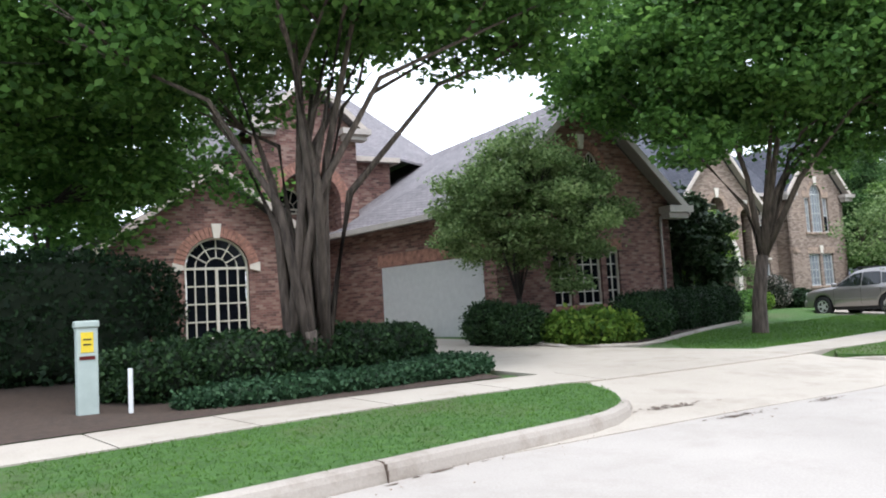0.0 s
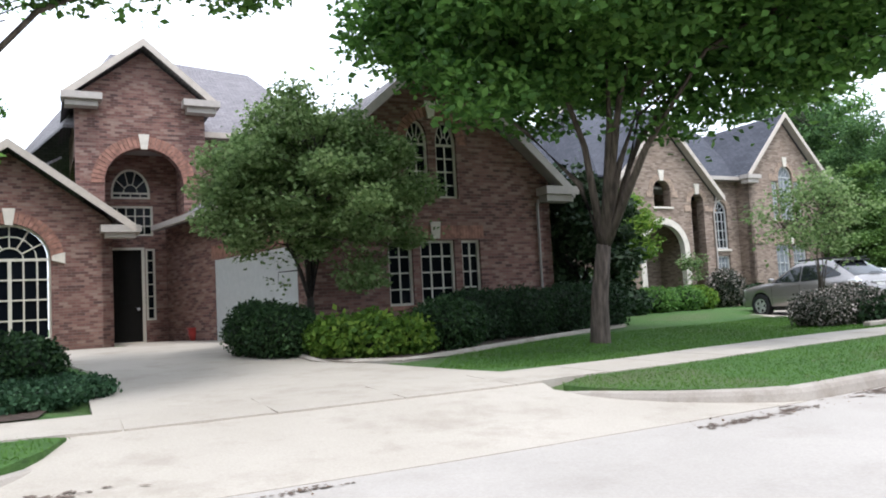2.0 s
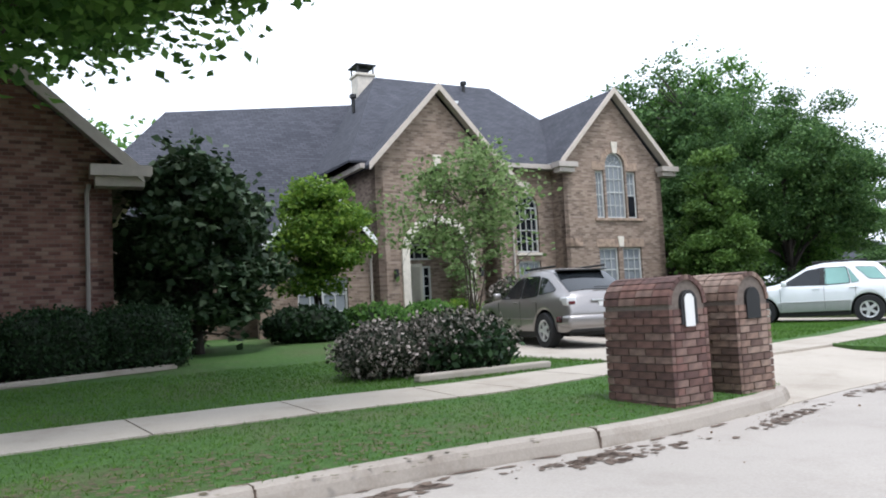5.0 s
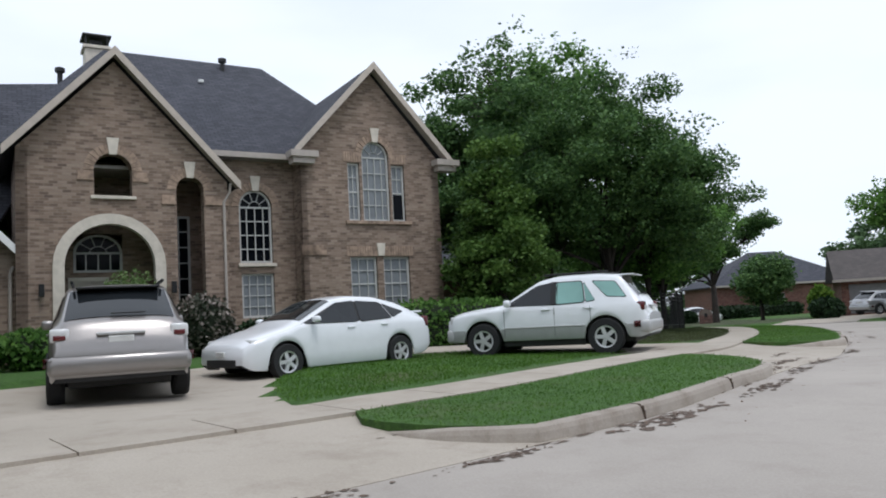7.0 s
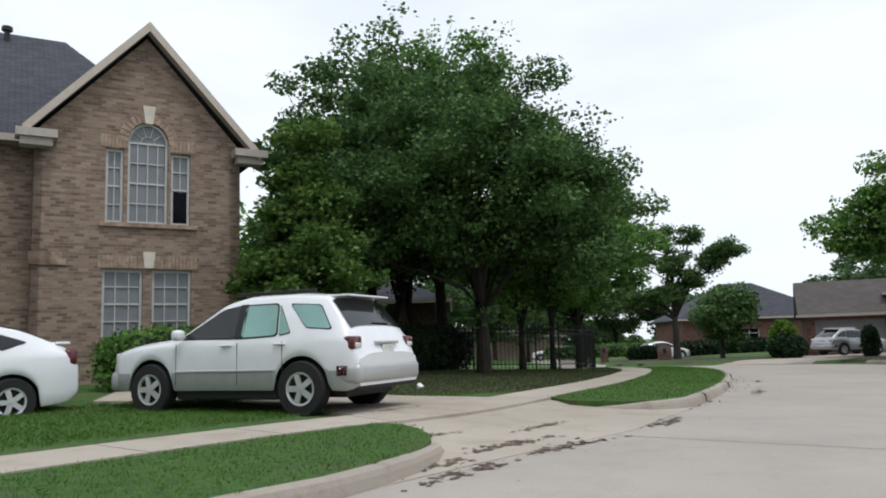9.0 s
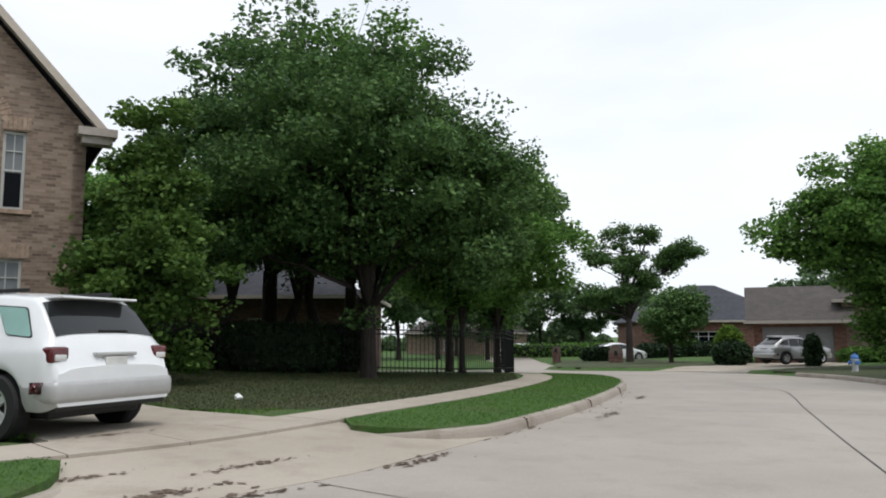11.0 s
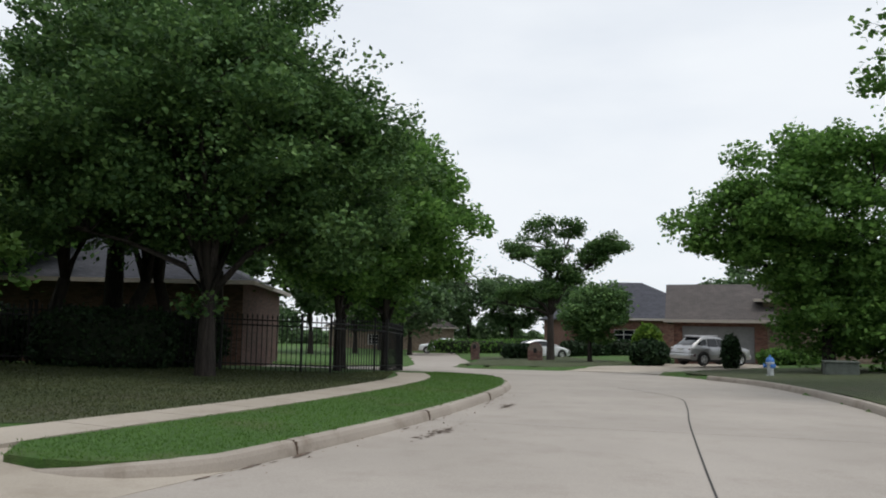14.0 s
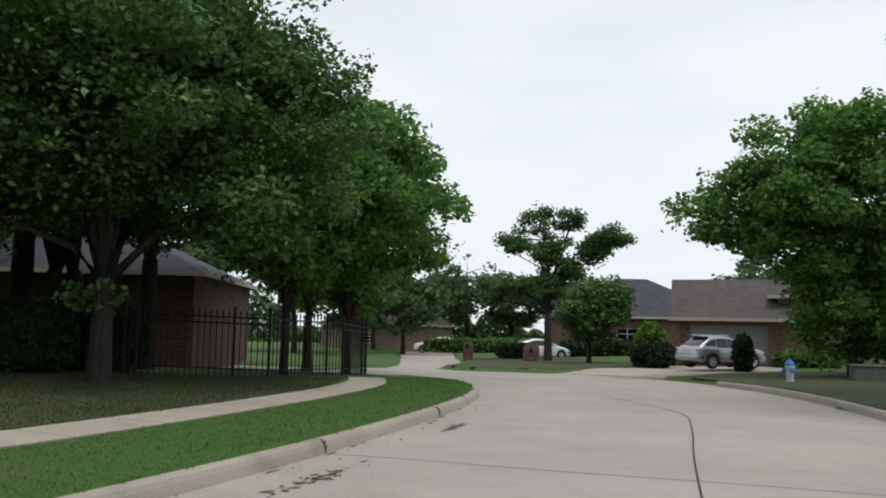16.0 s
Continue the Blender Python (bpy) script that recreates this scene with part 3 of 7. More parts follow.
def build_ground():
    fine = 0.5
    xs = np.r_[-900, -400, -200, -120, -80, -60, -45, np.arange(-34, 64, fine), 66, 70, 76, 84, 95, 120, 160, 250, 500, 900]
    ys = np.r_[-600, -250, -120, -60, -40, -30, np.arange(-22, 66, fine), np.arange(66, 90, 1.0), 92, 96, 102, 110, 120, 135, 160, 200, 280, 450, 900]
    verts = [(float(x), float(y), ground_z(x, y)) for y in ys for x in xs]
    n = len(xs)
    faces = [(j * n + i, j * n + i + 1, (j + 1) * n + i + 1, (j + 1) * n + i) for j in range(len(ys) - 1) for i in range(n - 1)]
    me = bpy.data.meshes.new("ground")
    me.from_pydata(verts, [], faces)
    me.materials.append(LAWN)
    for p in me.polygons:
        p.use_smooth = True
    return tagged(new("ground", me), "mown green lawn with dry patches over gently sloping ground", "lawn", kind="structure")


build_ground()
tagged(patch("road", ROAD_EDGE, ROAD, lambda x, y: road_z(y), 2.0), "pale worn concrete residential road surface", "road", kind="structure")
for outline, words in ((DRIVE_1, "wide pale concrete driveway before a side garage"), (DRIVE_2, "stained pale concrete driveway with parked cars"), (DRIVE_3, "pale concrete driveway apron with silt stains"),
                       (DRIVE_FAR, "pale concrete driveway sloping to a garage")):
    tagged(patch("driveway", outline, CONCRETE, apron_z, 1.0, 0.12), words, "driveway", kind="structure")


def kerb_run(points, taper=(False, False)):
    """A kerb along a line, upright face to its right-hand side and a rounded top."""
    p = np.array(points, float)
    n = len(p)
    bm = bmesh.new()
    rings = []
    for i in range(n):
        t = p[min(i + 1, n - 1)] - p[max(i - 1, 0)]
        t = t / np.linalg.norm(t)
        nx, ny = -t[1], t[0]
        h = 0.165
        if taper[0]:
            h *= min(1, 0.15 + i / 5)
        if taper[1]:
            h *= min(1, 0.15 + (n - 1 - i) / 5)
        z = road_z(p[i][1])
        prof = [(-0.035, -0.03), (-0.03, 0.02), (-0.01, h * 0.6), (0.015, h * 0.9), (0.05, h), (0.15, h * 1.02), (0.17, h - 0.3)]
        rings.append([bm.verts.new((p[i][0] + nx * a, p[i][1] + ny * a, z + b)) for a, b in prof])
    for r0, r1 in zip(rings, rings[1:]):
        for k in range(len(r0) - 1):
            bm.faces.new((r0[k], r1[k], r1[k + 1], r0[k + 1]))
    bmesh.ops.recalc_face_normals(bm, faces=bm.faces)
    return bm


def stretch_of(a, b, step=0.5):
    s0, s1 = s_of(*a), s_of(*b)
    return [along(s, 0) for s in np.arange(s0, s1, step)]


def bend(p, q, c, steps=6):
    return [((1 - t) ** 2 * p[0] + 2 * t * (1 - t) * c[0] + t * t * q[0], (1 - t) ** 2 * p[1] + 2 * t * (1 - t) * c[1] + t * t * q[1]) for t in np.linspace(0, 1, steps)]


RUNS = [
    (stretch_of((-20, -19.6), (4.6, 4.6)) + bend((5.0, 5.0), (5.5, 9.4), (6.9, 6.6), 9), (False, True)),
    (bend((9.9, 13.0), (13.0, 10.8), (10.2, 10.5), 9) + stretch_of((13.4, 11.0), (22.0, 18.6)) + bend((22.3, 19.0), (22.3, 21.6), (23.4, 20.4), 7), (True, True)),
    (bend((25.2, 25.6), (27.5, 24.4), (26.0, 24.3), 7) + stretch_of((27.8, 24.7), (31.0, 28.9)) + bend((31.3, 29.4), (31.4, 33.4), (32.6, 31.6), 8), (True, True)),
    (bend((33.2, 37.1), (35.9, 37.2), (34.8, 35.9), 7) + stretch_of((36.1, 37.4), (40.3, 53.0)) + bend((40.32, 53.4), (38.1, 59.6), (40.2, 57.4), 10), (True, False)),
]
for points, ends in RUNS:
    kerb = tagged(part("kerb", kerb_run(points, ends), CURB), "weathered pale concrete kerb along the road", "kerb", kind="structure")
VERGES = []
for points, ends in RUNS:
    p = np.array(points, float)
    rim = []
    for i in range(len(p)):
        t = p[min(i + 1, len(p) - 1)] - p[max(i - 1, 0)]
        t = t / np.linalg.norm(t)
        x, y = p[i][0] - t[1] * 0.12, p[i][1] + t[0] * 0.12
        if gap(x, y) < walk_edges(s_of(x, y))[0] - 0.1:
            rim.append((float(x), float(y)))
    s0, s1 = s_of(*rim[0]), s_of(*rim[-1])
    outline = rim + [tuple(float(v) for v in along(s, walk_edges(s)[0] + 0.03)) for s in np.arange(s1 - 0.2, s0 + 0.2, -0.6)]
    VERGES.append(outline)
    tagged(patch("verge", outline, LAWN, lambda x, y: yard_z(x, y) + 0.012, 1.0, 0.16), "mown green verge between kerb and footpath", "verge", kind="structure")
kerb = part("kerb", kerb_run([tuple(p) for p in spline(FAR_KERB[1:], 1.0)[2:]]), CURB)
tagged(kerb, "weathered pale concrete kerb along the road", "kerb", kind="structure")

# footpath slabs behind the kerb, laid end to end
path = thing("pavement", 0, 0, 0, 0, "narrow pale concrete footpath of jointed slabs", "footpath", kind="structure")


def footpath_slab(s0, s1):
    bm = bmesh.new()
    d0, d1 = walk_edges(s0)
    e0, e1 = walk_edges(s1)
    top = []
    for s, (a, b) in ((s0 + 0.012, (d0, d1)), ((s0 + s1) / 2, ((d0 + e0) / 2, (d1 + e1) / 2)), (s1 - 0.012, (e0, e1))):
        row = []
        for d in (a, b):
            x, y = along(s, d)
            z = yard_z(x, y) + 0.03
            if any(inside(o, x, y) for o in PAVED):
                z = max(apron_z(x, y) + 0.008, z - 0.02)
            row.append((bm.verts.new((x, y, z)), bm.verts.new((x, y, z - 0.14))))
        top.append(row)
    for r0, r1 in zip(top, top[1:]):
        bm.faces.new((r0[0][0], r1[0][0], r1[1][0], r0[1][0]))
        bm.faces.new((r0[0][0], r0[0][1], r1[0][1], r1[0][0]))
        bm.faces.new((r0[1][0], r1[1][0], r1[1][1], r0[1][1]))
    for r in (top[0], top[-1]):
        bm.faces.new((r[0][0], r[1][0], r[1][1], r[0][1]))
    bmesh.ops.recalc_face_normals(bm, faces=bm.faces)
    return bm


for s in np.arange(s_of(-14, -13.6), s_of(40.3, 53.0) + 0.9, 1.65):
    part("slab", footpath_slab(float(s), float(s) + 1.65), CONCRETE, path)


# ---- first house: red brick, grey shingles ----
def red_house():
    h = thing("house", -5.87, 21.45, 0.0, 35, "two-storey red brick house with grey shingle roof and arched porch", "house")
    # arch-window gable
    f0 = front(0)
    part("wall", slab([(-2.3, 0.3), (3.85, 0.3), (3.85, 4.6), (1.08, 6.62), (-2.3, 4.2)], [arched(0, 2.15, 1.08, 3.46, 1.05)], 0.3, f0), BRICK_RED, h)
    part("wall", slab(rect(0, 2.6, 0.3, 4.6), [], 0.3, slant(3.85, 0, 90)), BRICK_RED, h)
    part("wall", slab(rect(0, 8, 0.3, 4.2), [], 0.3, slant(-2.3, 0, 90)), BRICK_RED, h)
    window(h, f0, 0, 2.15, 1.08, 3.46, 6, 4, 1.05, CREAM, mid=3, fan=2, bar=0.045, label="tall arched window with cream glazing bars")
    arch_bricks(h, f0, 0, 2.15, 3.46, 1.05, SOLDIER)
    for a in (-0.38, 2.18):
        part("springer", slab([(a, 3.36), (a + 0.36, 3.42), (a + 0.36, 3.56), (a, 3.66)] if a < 0 else [(a, 3.42), (a + 0.36, 3.32), (a + 0.36, 3.66), (a, 3.56)], [], 0.1, front(-0.05)), STONE, h)
    soldier_row(h, f0, -2.3, 3.85, 0.42, 0.66, SOLDIER)
    roof = bmesh.new()
    roof_sheet(roof, [[(4.5, -0.45, 4.42), (1.08, -0.45, 6.92), (1.08, 5, 6.92), (4.5, 2.4, 4.42)], [(-2.9, -0.45, 4.0), (1.08, -0.45, 6.92), (1.08, 5, 6.92), (-2.9, 5, 4.0)]])
    part("roof", roof, ROOF_GREY, h)
    fas = bmesh.new()
    beam(fas, (4.5, -0.48, 4.46), (1.08, -0.48, 6.96), 0.06, 0.26)
    beam(fas, (-2.9, -0.48, 4.02), (1.08, -0.48, 6.96), 0.06, 0.26)
    part("bargeboard", fas, TRIM_LIGHT, h)
    part("eave_return", boxes((3.5, 4.62, -0.5, 0.05, 4.22, 4.44), (3.62, 4.5, -0.4, 0.05, 4.06, 4.22)), TRIM, h)
    part("gutter", boxes((4.5, 4.66, -0.5, 2.4, 4.24, 4.42)), TRIM, h)
    # porch tower with a tall arched opening
    ft = front(1.2)
    part("wall", slab([(2.9, 0.4), (3.75, 0.4)] + list(reversed(arched(3.75, 6.2, 0.4, 6.0, 1.2)[2:])) + [(6.2, 0.4), (6.95, 0.4), (6.95, 8.85), (4.98, 10.45), (2.9, 8.85)], [], 0.35, ft), BRICK_RED, h)
    arch_bricks(h, ft, 3.75, 6.2, 6.0, 1.2, SOLDIER, 0.4, 31)
    fr = front(2.9)
    part("wall", slab(rect(3.4, 6.6, 0.4, 7.4), [rect(4.0, 5.05, 0.78, 4.0), rect(5.12, 5.44, 1.5, 4.0), rect(3.95, 5.4, 4.45, 5.5), arched(4.05, 5.32, 5.75, 5.95, 0.85)], 0.2, fr), BRICK_RED, h)
    for a, b in ((3.45, 3.75), (6.2, 6.5)):
        part("wall", boxes((a, b, 1.5, 2.9, 0.4, 7.3)), BRICK_RED, h)
    part("porch_ceiling", boxes((3.4, 6.6, 1.5, 2.9, 7.3, 7.4)), SOFFIT, h)
    part("porch_step", boxes((3.4, 6.6, 0.9, 2.95, 0.3, 0.74), bevel=0.02), CONCRETE, h)
    door = part("door_frame", slab(rect(3.96, 5.09, 0.74, 4.04), [rect(4.06, 4.99, 0.78, 3.96)], 0.12, front(2.85)), CREAM, h)
    part("door", boxes((4.06, 4.99, 2.93, 2.99, 0.76, 3.96), (4.18, 4.87, 2.92, 2.94, 1.0, 1.9), (4.18, 4.87, 2.92, 2.94, 2.1, 3.7)), DARK_DOOR, h, "dark panelled front door")
    part("door_knob", lathe(bmesh.new(), 4.86, 2.88, [(0.02, 1.85), (0.05, 1.87), (0.05, 1.93), (0.02, 1.95)], 8), ALLOY, h)
    window(h, fr, 5.12, 5.44, 1.5, 4.0, 1, 6, 0, CREAM, deep=0.02)
    window(h, fr, 3.95, 5.4, 4.45, 5.5, 5, 3, 0, CREAM, deep=0.02)
    window(h, fr, 4.05, 5.32, 5.75, 5.95, 4, 1, 0.85, CREAM, deep=0.02, fan=1)
    side = slant(6.2, 1.75, 90)
    window(h, side @ Matrix.Rotation(math.pi, 4, "Z") @ Matrix.Translation((-0.85, -0.16, 0)), 0, 0.75, 1.75, 3.95, 2, 5, 0, CREAM, deep=0.1)
    tr = bmesh.new()
    roof_sheet(tr, [[(7.3, 0.75, 8.78), (4.98, 0.75, 10.75), (4.98, 8, 10.75), (7.3, 8, 8.78)], [(2.55, 0.75, 8.78), (4.98, 0.75, 10.75), (4.98, 8, 10.75), (2.55, 8, 8.78)]])
    part("roof", tr, ROOF_GREY, h)
    fas = bmesh.new()
    beam(fas, (7.3, 0.72, 8.84), (4.98, 0.72, 10.8), 0.06, 0.26)
    beam(fas, (2.55, 0.72, 8.84), (4.98, 0.72, 10.8), 0.06, 0.26)
    part("bargeboard", fas, TRIM_LIGHT, h)
    for a in (2.5, 6.2):
        part("eave_return", boxes((a, a + 1.2, 0.65, 1.3, 8.62, 8.84), (a + 0.12, a + 1.08, 0.8, 1.3, 8.42, 8.62)), TRIM, h)
    # upper storey beside the tower
    part("wall", boxes((6.9, 9.3, 3.0, 9.0, 5.0, 8.1), (2.95, 6.95, 3.1, 9.0, 7.4, 8.85)), BRICK_RED, h)
    part("gutter", boxes((6.9, 9.6, 2.55, 2.72, 8.0, 8.2), (9.45, 9.62, 2.6, 4, 8.0, 8.2)), TRIM_LIGHT, h)
    part("soffit", boxes((6.9, 9.55, 2.7, 3.05, 8.02, 8.08)), SOFFIT, h)
    # main hip roof
    mr = bmesh.new()
    roof_sheet(mr, [[(2.6, 2.6, 8.2), (9.6, 2.6, 8.2), (10.4, 9, 12.5), (4.6, 9, 12.9)], [(9.6, 2.6, 8.2), (13.6, 4.2, 8.0), (10.4, 9, 12.5)],
                    [(13.6, 4.2, 8.0), (13.6, 15, 8.0), (10.4, 9, 12.5)], [(4.6, 9, 12.9), (10.4, 9, 12.5), (13.6, 15, 8.0), (0.0, 15, 8.2)],
                    [(2.6, 2.6, 8.2), (4.6, 9, 12.9), (0.0, 15, 8.2)], [(-3, 5, 4.6), (2.6, 5, 7.6), (2.6, 14, 7.6), (-3, 14, 4.6)]], 0.1)
    part("roof", mr, ROOF_GREY, h)
    # garage wing: the door faces the drive, the gable faces the road
    gw = slant(6.55, -0.3, -76.5)
    part("wall", slab([(-3.2, 0.3), (6.3, 0.3), (6.3, 5.05), (-3.2, 5.05)], [rect(0.72, 5.75, 0.5, 3.25)], 0.35, gw), BRICK_RED, h)
    soldier_row(h, gw, 0.55, 5.9, 3.3, 3.72, SOLDIER)
    gd = part("garage_door", boxes((0.72, 5.75, 0.16, 0.22, 0.5, 3.25), m=gw), GARAGE, h, "white sectional garage door")
    for k in range(4):
        part("door_panel", boxes((0.76, 5.71, 0.13, 0.17, 0.545 + k * 0.672, 1.185 + k * 0.672), m=gw, bevel=0.012), GARAGE, gd)
    part("door_trim", slab(rect(0.6, 5.87, 0.45, 3.36), [rect(0.74, 5.73, 0.4, 3.22)], 0.06, gw @ Matrix.Translation((0, 0.02, 0))), WHITE, h)
    fg = front(-6.4)
    holes = [rect(10.3, 11.05, 1.5, 3.3), rect(11.28, 12.38, 1.5, 3.3), rect(12.6, 13.22, 1.5, 3.3), arched(11.0, 11.68, 4.5, 6.05, 0.68), arched(11.92, 12.6, 4.5, 6.05, 0.68)]
    part("wall", slab([(8.05, 0.3), (15.75, 0.3), (15.75, 5.1), (11.87, 8.4), (8.05, 5.1)], holes, 0.35, fg), BRICK_RED, h)
    part("wall", slab(rect(0, 12, 0.3, 5.1), [], 0.3, slant(15.75, -6.4, 90)), BRICK_RED, h)
    for a0, a1, c in ((10.3, 11.05, 2), (11.28, 12.38, 3), (12.6, 13.22, 2)):
        window(h, fg, a0, a1, 1.5, 3.3, c, 4, 0, CREAM, bar=0.04)
    soldier_row(h, fg, 10.2, 13.35, 3.34, 3.72, SOLDIER, True)
    part("sill", boxes((10.2, 13.35, -6.46, -6.2, 1.38, 1.5), bevel=0.01), SOLDIER, h)
    # the pair of quarter-arched lights under one arch
    for s0, s1, way in ((11.0, 11.68, 1), (11.92, 12.6, -1)):
        window(h, fg, s0, s1, 4.5, 6.05, 2, 4, 0.68, CREAM, bar=0.04, fan=1)
    arch_bricks(h, fg, 10.98, 12.62, 6.05, 0.78, SOLDIER, 0.3, 21)
    gr = bmesh.new()
    roof_sheet(gr, [[(7.2, -6.85, 4.62), (11.87, -6.85, 8.72), (11.87, 8, 8.72), (5.4, 2.2, 4.62)], [(16.35, -6.85, 4.75), (11.87, -6.85, 8.72), (11.87, 8, 8.72), (16.35, 8, 4.75)]], 0.12)
    part("roof", gr, ROOF_GREY, h)
    fas = bmesh.new()
    beam(fas, (7.2, -6.9, 4.68), (11.87, -6.9, 8.8), 0.07, 0.3)
    beam(fas, (16.35, -6.9, 4.8), (11.87, -6.9, 8.8), 0.07, 0.3)
    part("bargeboard", fas, TRIM, h)
    sof = bmesh.new()
    beam(sof, (7.3, -6.62, 4.52), (11.87, -6.62, 8.6), 0.42, 0.02)
    beam(sof, (16.25, -6.62, 4.64), (11.87, -6.62, 8.6), 0.42, 0.02)
    part("soffit", sof, SOFFIT, h)
    g = bmesh.new()
    beam(g, (7.14, -6.85, 4.72), (5.34, 2.2, 4.72), 0.18, 0.18)
    beam(g, (16.45, -6.85, 4.86), (16.45, 8, 4.86), 0.18, 0.18)
    part("gutter", g, TRIM, h)
    part("eave_return", boxes((15.3, 16.5, -6.95, -6.3, 4.62, 4.86), (15.4, 16.38, -6.8, -6.3, 4.42, 4.62)), TRIM, h)
    part("soffit", boxes((7.25, 8.0, -6.6, -6.1, 4.5, 4.6)), SOFFIT, h)
    dp = bmesh.new()
    tube(dp, [(15.3, -6.48, 4.5), (15.25, -6.48, 4.3), (15.25, -6.48, 0.5)], [0.045] * 3, 6)
    part("downpipe", dp, SOFFIT, h)
    return h


# ---- second house: tan brick, charcoal shingles ----
def tan_house():
    h = thing("house", 14.01, 36.71, 0.0, 35, "two-storey tan brick house with charcoal shingle roof and chimney", "house")
    f0 = front(0)
    # entry gable
    entry = [(0.98, 0.3)] + list(reversed(arched(0.98, 3.86, 0.3, 3.45, 1.44)[2:])) + [(3.86, 0.3)]
    niche, tall = arched(2.0, 3.04, 5.5, 6.25, 0.52), arched(4.3, 5.12, 1.0, 5.75, 0.42)
    part("wall", slab([(0, 0.3)] + entry + [(5.85, 0.3), (5.85, 6.05), (2.58, 9.55), (0, 6.8)], [niche, tall], 0.45, f0), BRICK_TAN, h)
    trim = list(reversed(arched(0.9, 3.94, 0.3, 3.45, 1.52)[2:]))
    ring = [(0.9, 0.3)] + trim + [(3.94, 0.3), (3.64, 0.3)] + arched(1.2, 3.64, 0.3, 3.45, 1.22)[2:] + [(1.2, 0.3)]
    part("entry_surround", slab(ring, [], 0.3, front(-0.09)), STONE, h, "pale cast-stone surround of the entry arch")
    arch_bricks(h, f0, 2.0, 3.04, 6.25, 0.52, SOLDIER_TAN, 0.28, 15)
    arch_bricks(h, f0, 4.3, 5.12, 5.75, 0.42, SOLDIER_TAN, 0.28, 13)
    part("sill", boxes((1.9, 3.14, -0.08, 0.4, 5.4, 5.5), bevel=0.015), STONE, h)
    for a0, a1 in ((1.55, 1.98), (3.06, 3.5), (3.86, 4.28), (5.14, 5.9)):
        z = 5.95 if a1 < 3.6 else 5.3
        part("brick_band", boxes((a0, a1, -0.05, 0.02, z, z + 0.1), (a0 + 0.02, a1 - 0.02, -0.03, 0.02, z + 0.1, z + 0.28)), SOLDIER_TAN, h)
    # porch behind the openings
    part("wall", slab(rect(0.2, 5.7, 0.3, 6.9), [rect(1.55, 2.5, 0.6, 3.15), rect(2.62, 2.98, 0.8, 3.15), rect(1.6, 3.0, 3.4, 4.6)], 0.15, front(1.9)), BRICK_TAN, h)
    part("wall", boxes((0.2, 0.4, 0.45, 1.9, 0.3, 6.8), (5.5, 5.7, 0.45, 1.9, 0.3, 6.0), (3.9, 4.1, 0.45, 1.9, 0.3, 6.0)), BRICK_TAN, h)
    part("porch_ceiling", boxes((0.2, 5.7, 0.45, 1.9, 6.4, 6.5)), SOFFIT, h)
    part("porch_step", boxes((0.4, 4.4, -0.4, 1.9, 0.2, 0.58), bevel=0.02), CONCRETE, h)
    part("door", boxes((1.55, 2.5, 1.95, 2.02, 0.58, 3.15), (1.7, 2.35, 1.93, 1.96, 0.9, 1.7)), DARK_DOOR, h, "dark front door inside the porch")
    part("door_frame", slab(rect(1.45, 2.6, 0.55, 3.25), [rect(1.56, 2.49, 0.5, 3.14)], 0.1, front(1.85)), CREAM, h)
    window(h, front(1.9), 2.62, 2.98, 0.8, 3.15, 1, 6, 0, SASH, deep=0.0)
    window(h, front(1.9), 1.6, 3.0, 3.4, 4.0, 4, 1, 0.58, SASH, deep=-0.02, fan=1)
    window(h, front(1.86), 4.35, 5.08, 1.6, 5.2, 2, 7, 0, SASH, deep=-0.02)
    for a in (0.55, 4.08):
        part("wall_lamp", boxes((a, a + 0.14, -0.2, -0.06, 2.6, 2.95), (a + 0.03, a + 0.11, -0.08, 0.0, 2.8, 2.88), bevel=0.012), IRON, h, "small black iron wall lantern")
    # left wall of the entry block and the low gable wing beside it
    part("wall", slab(rect(0, 9, 0.3, 6.8), [], 0.3, slant(0.3, 0, 90)), BRICK_TAN, h)
    part("wall", slab([(-4.2, 0.3), (0.0, 0.3), (0.0, 3.9), (-2.0, 5.95), (-4.2, 3.7)], [rect(-2.85, -1.0, 0.95, 2.75)], 0.3, front(0.55)), BRICK_TAN, h)
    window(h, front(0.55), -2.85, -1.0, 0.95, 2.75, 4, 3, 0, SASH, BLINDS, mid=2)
    lw = bmesh.new()
    roof_sheet(lw, [[(0.12, 0.1, 3.85), (-2.0, 0.1, 6.15), (-2.0, 8, 6.15), (0.12, 8, 3.85)], [(-4.6, 0.1, 3.35), (-2.0, 0.1, 6.15), (-2.0, 8, 6.15), (-4.6, 8, 3.35)]])
    part("roof", lw, ROOF_DARK, h)
    fas = bmesh.new()
    beam(fas, (0.14, 0.07, 3.92), (-2.0, 0.07, 6.22), 0.06, 0.26)
    beam(fas, (-4.6, 0.07, 3.4), (-2.0, 0.07, 6.22), 0.06, 0.26)
    part("bargeboard", fas, WHITE, h)
    dp = bmesh.new()
    tube(dp, [(-0.05, 0.48, 3.5), (-0.12, 0.45, 3.3), (-0.12, 0.45, 0.5)], [0.05] * 3, 6)
    tube(dp, [(5.95, -0.06, 6.0), (5.9, -0.06, 5.7), (5.72, -0.06, 5.4), (5.72, -0.06, 0.5)], [0.045] * 4, 6)
    part("downpipe", dp, TRIM, h)
    # recessed middle with the arched stair window
    fm = front(0.8)
    part("wall", slab(rect(5.8, 8.35, 0.3, 7.1), [arched(6.43, 7.54, 3.55, 5.4, 0.58), rect(6.46, 7.55, 1.75, 3.2)], 0.3, fm), BRICK_TAN, h)
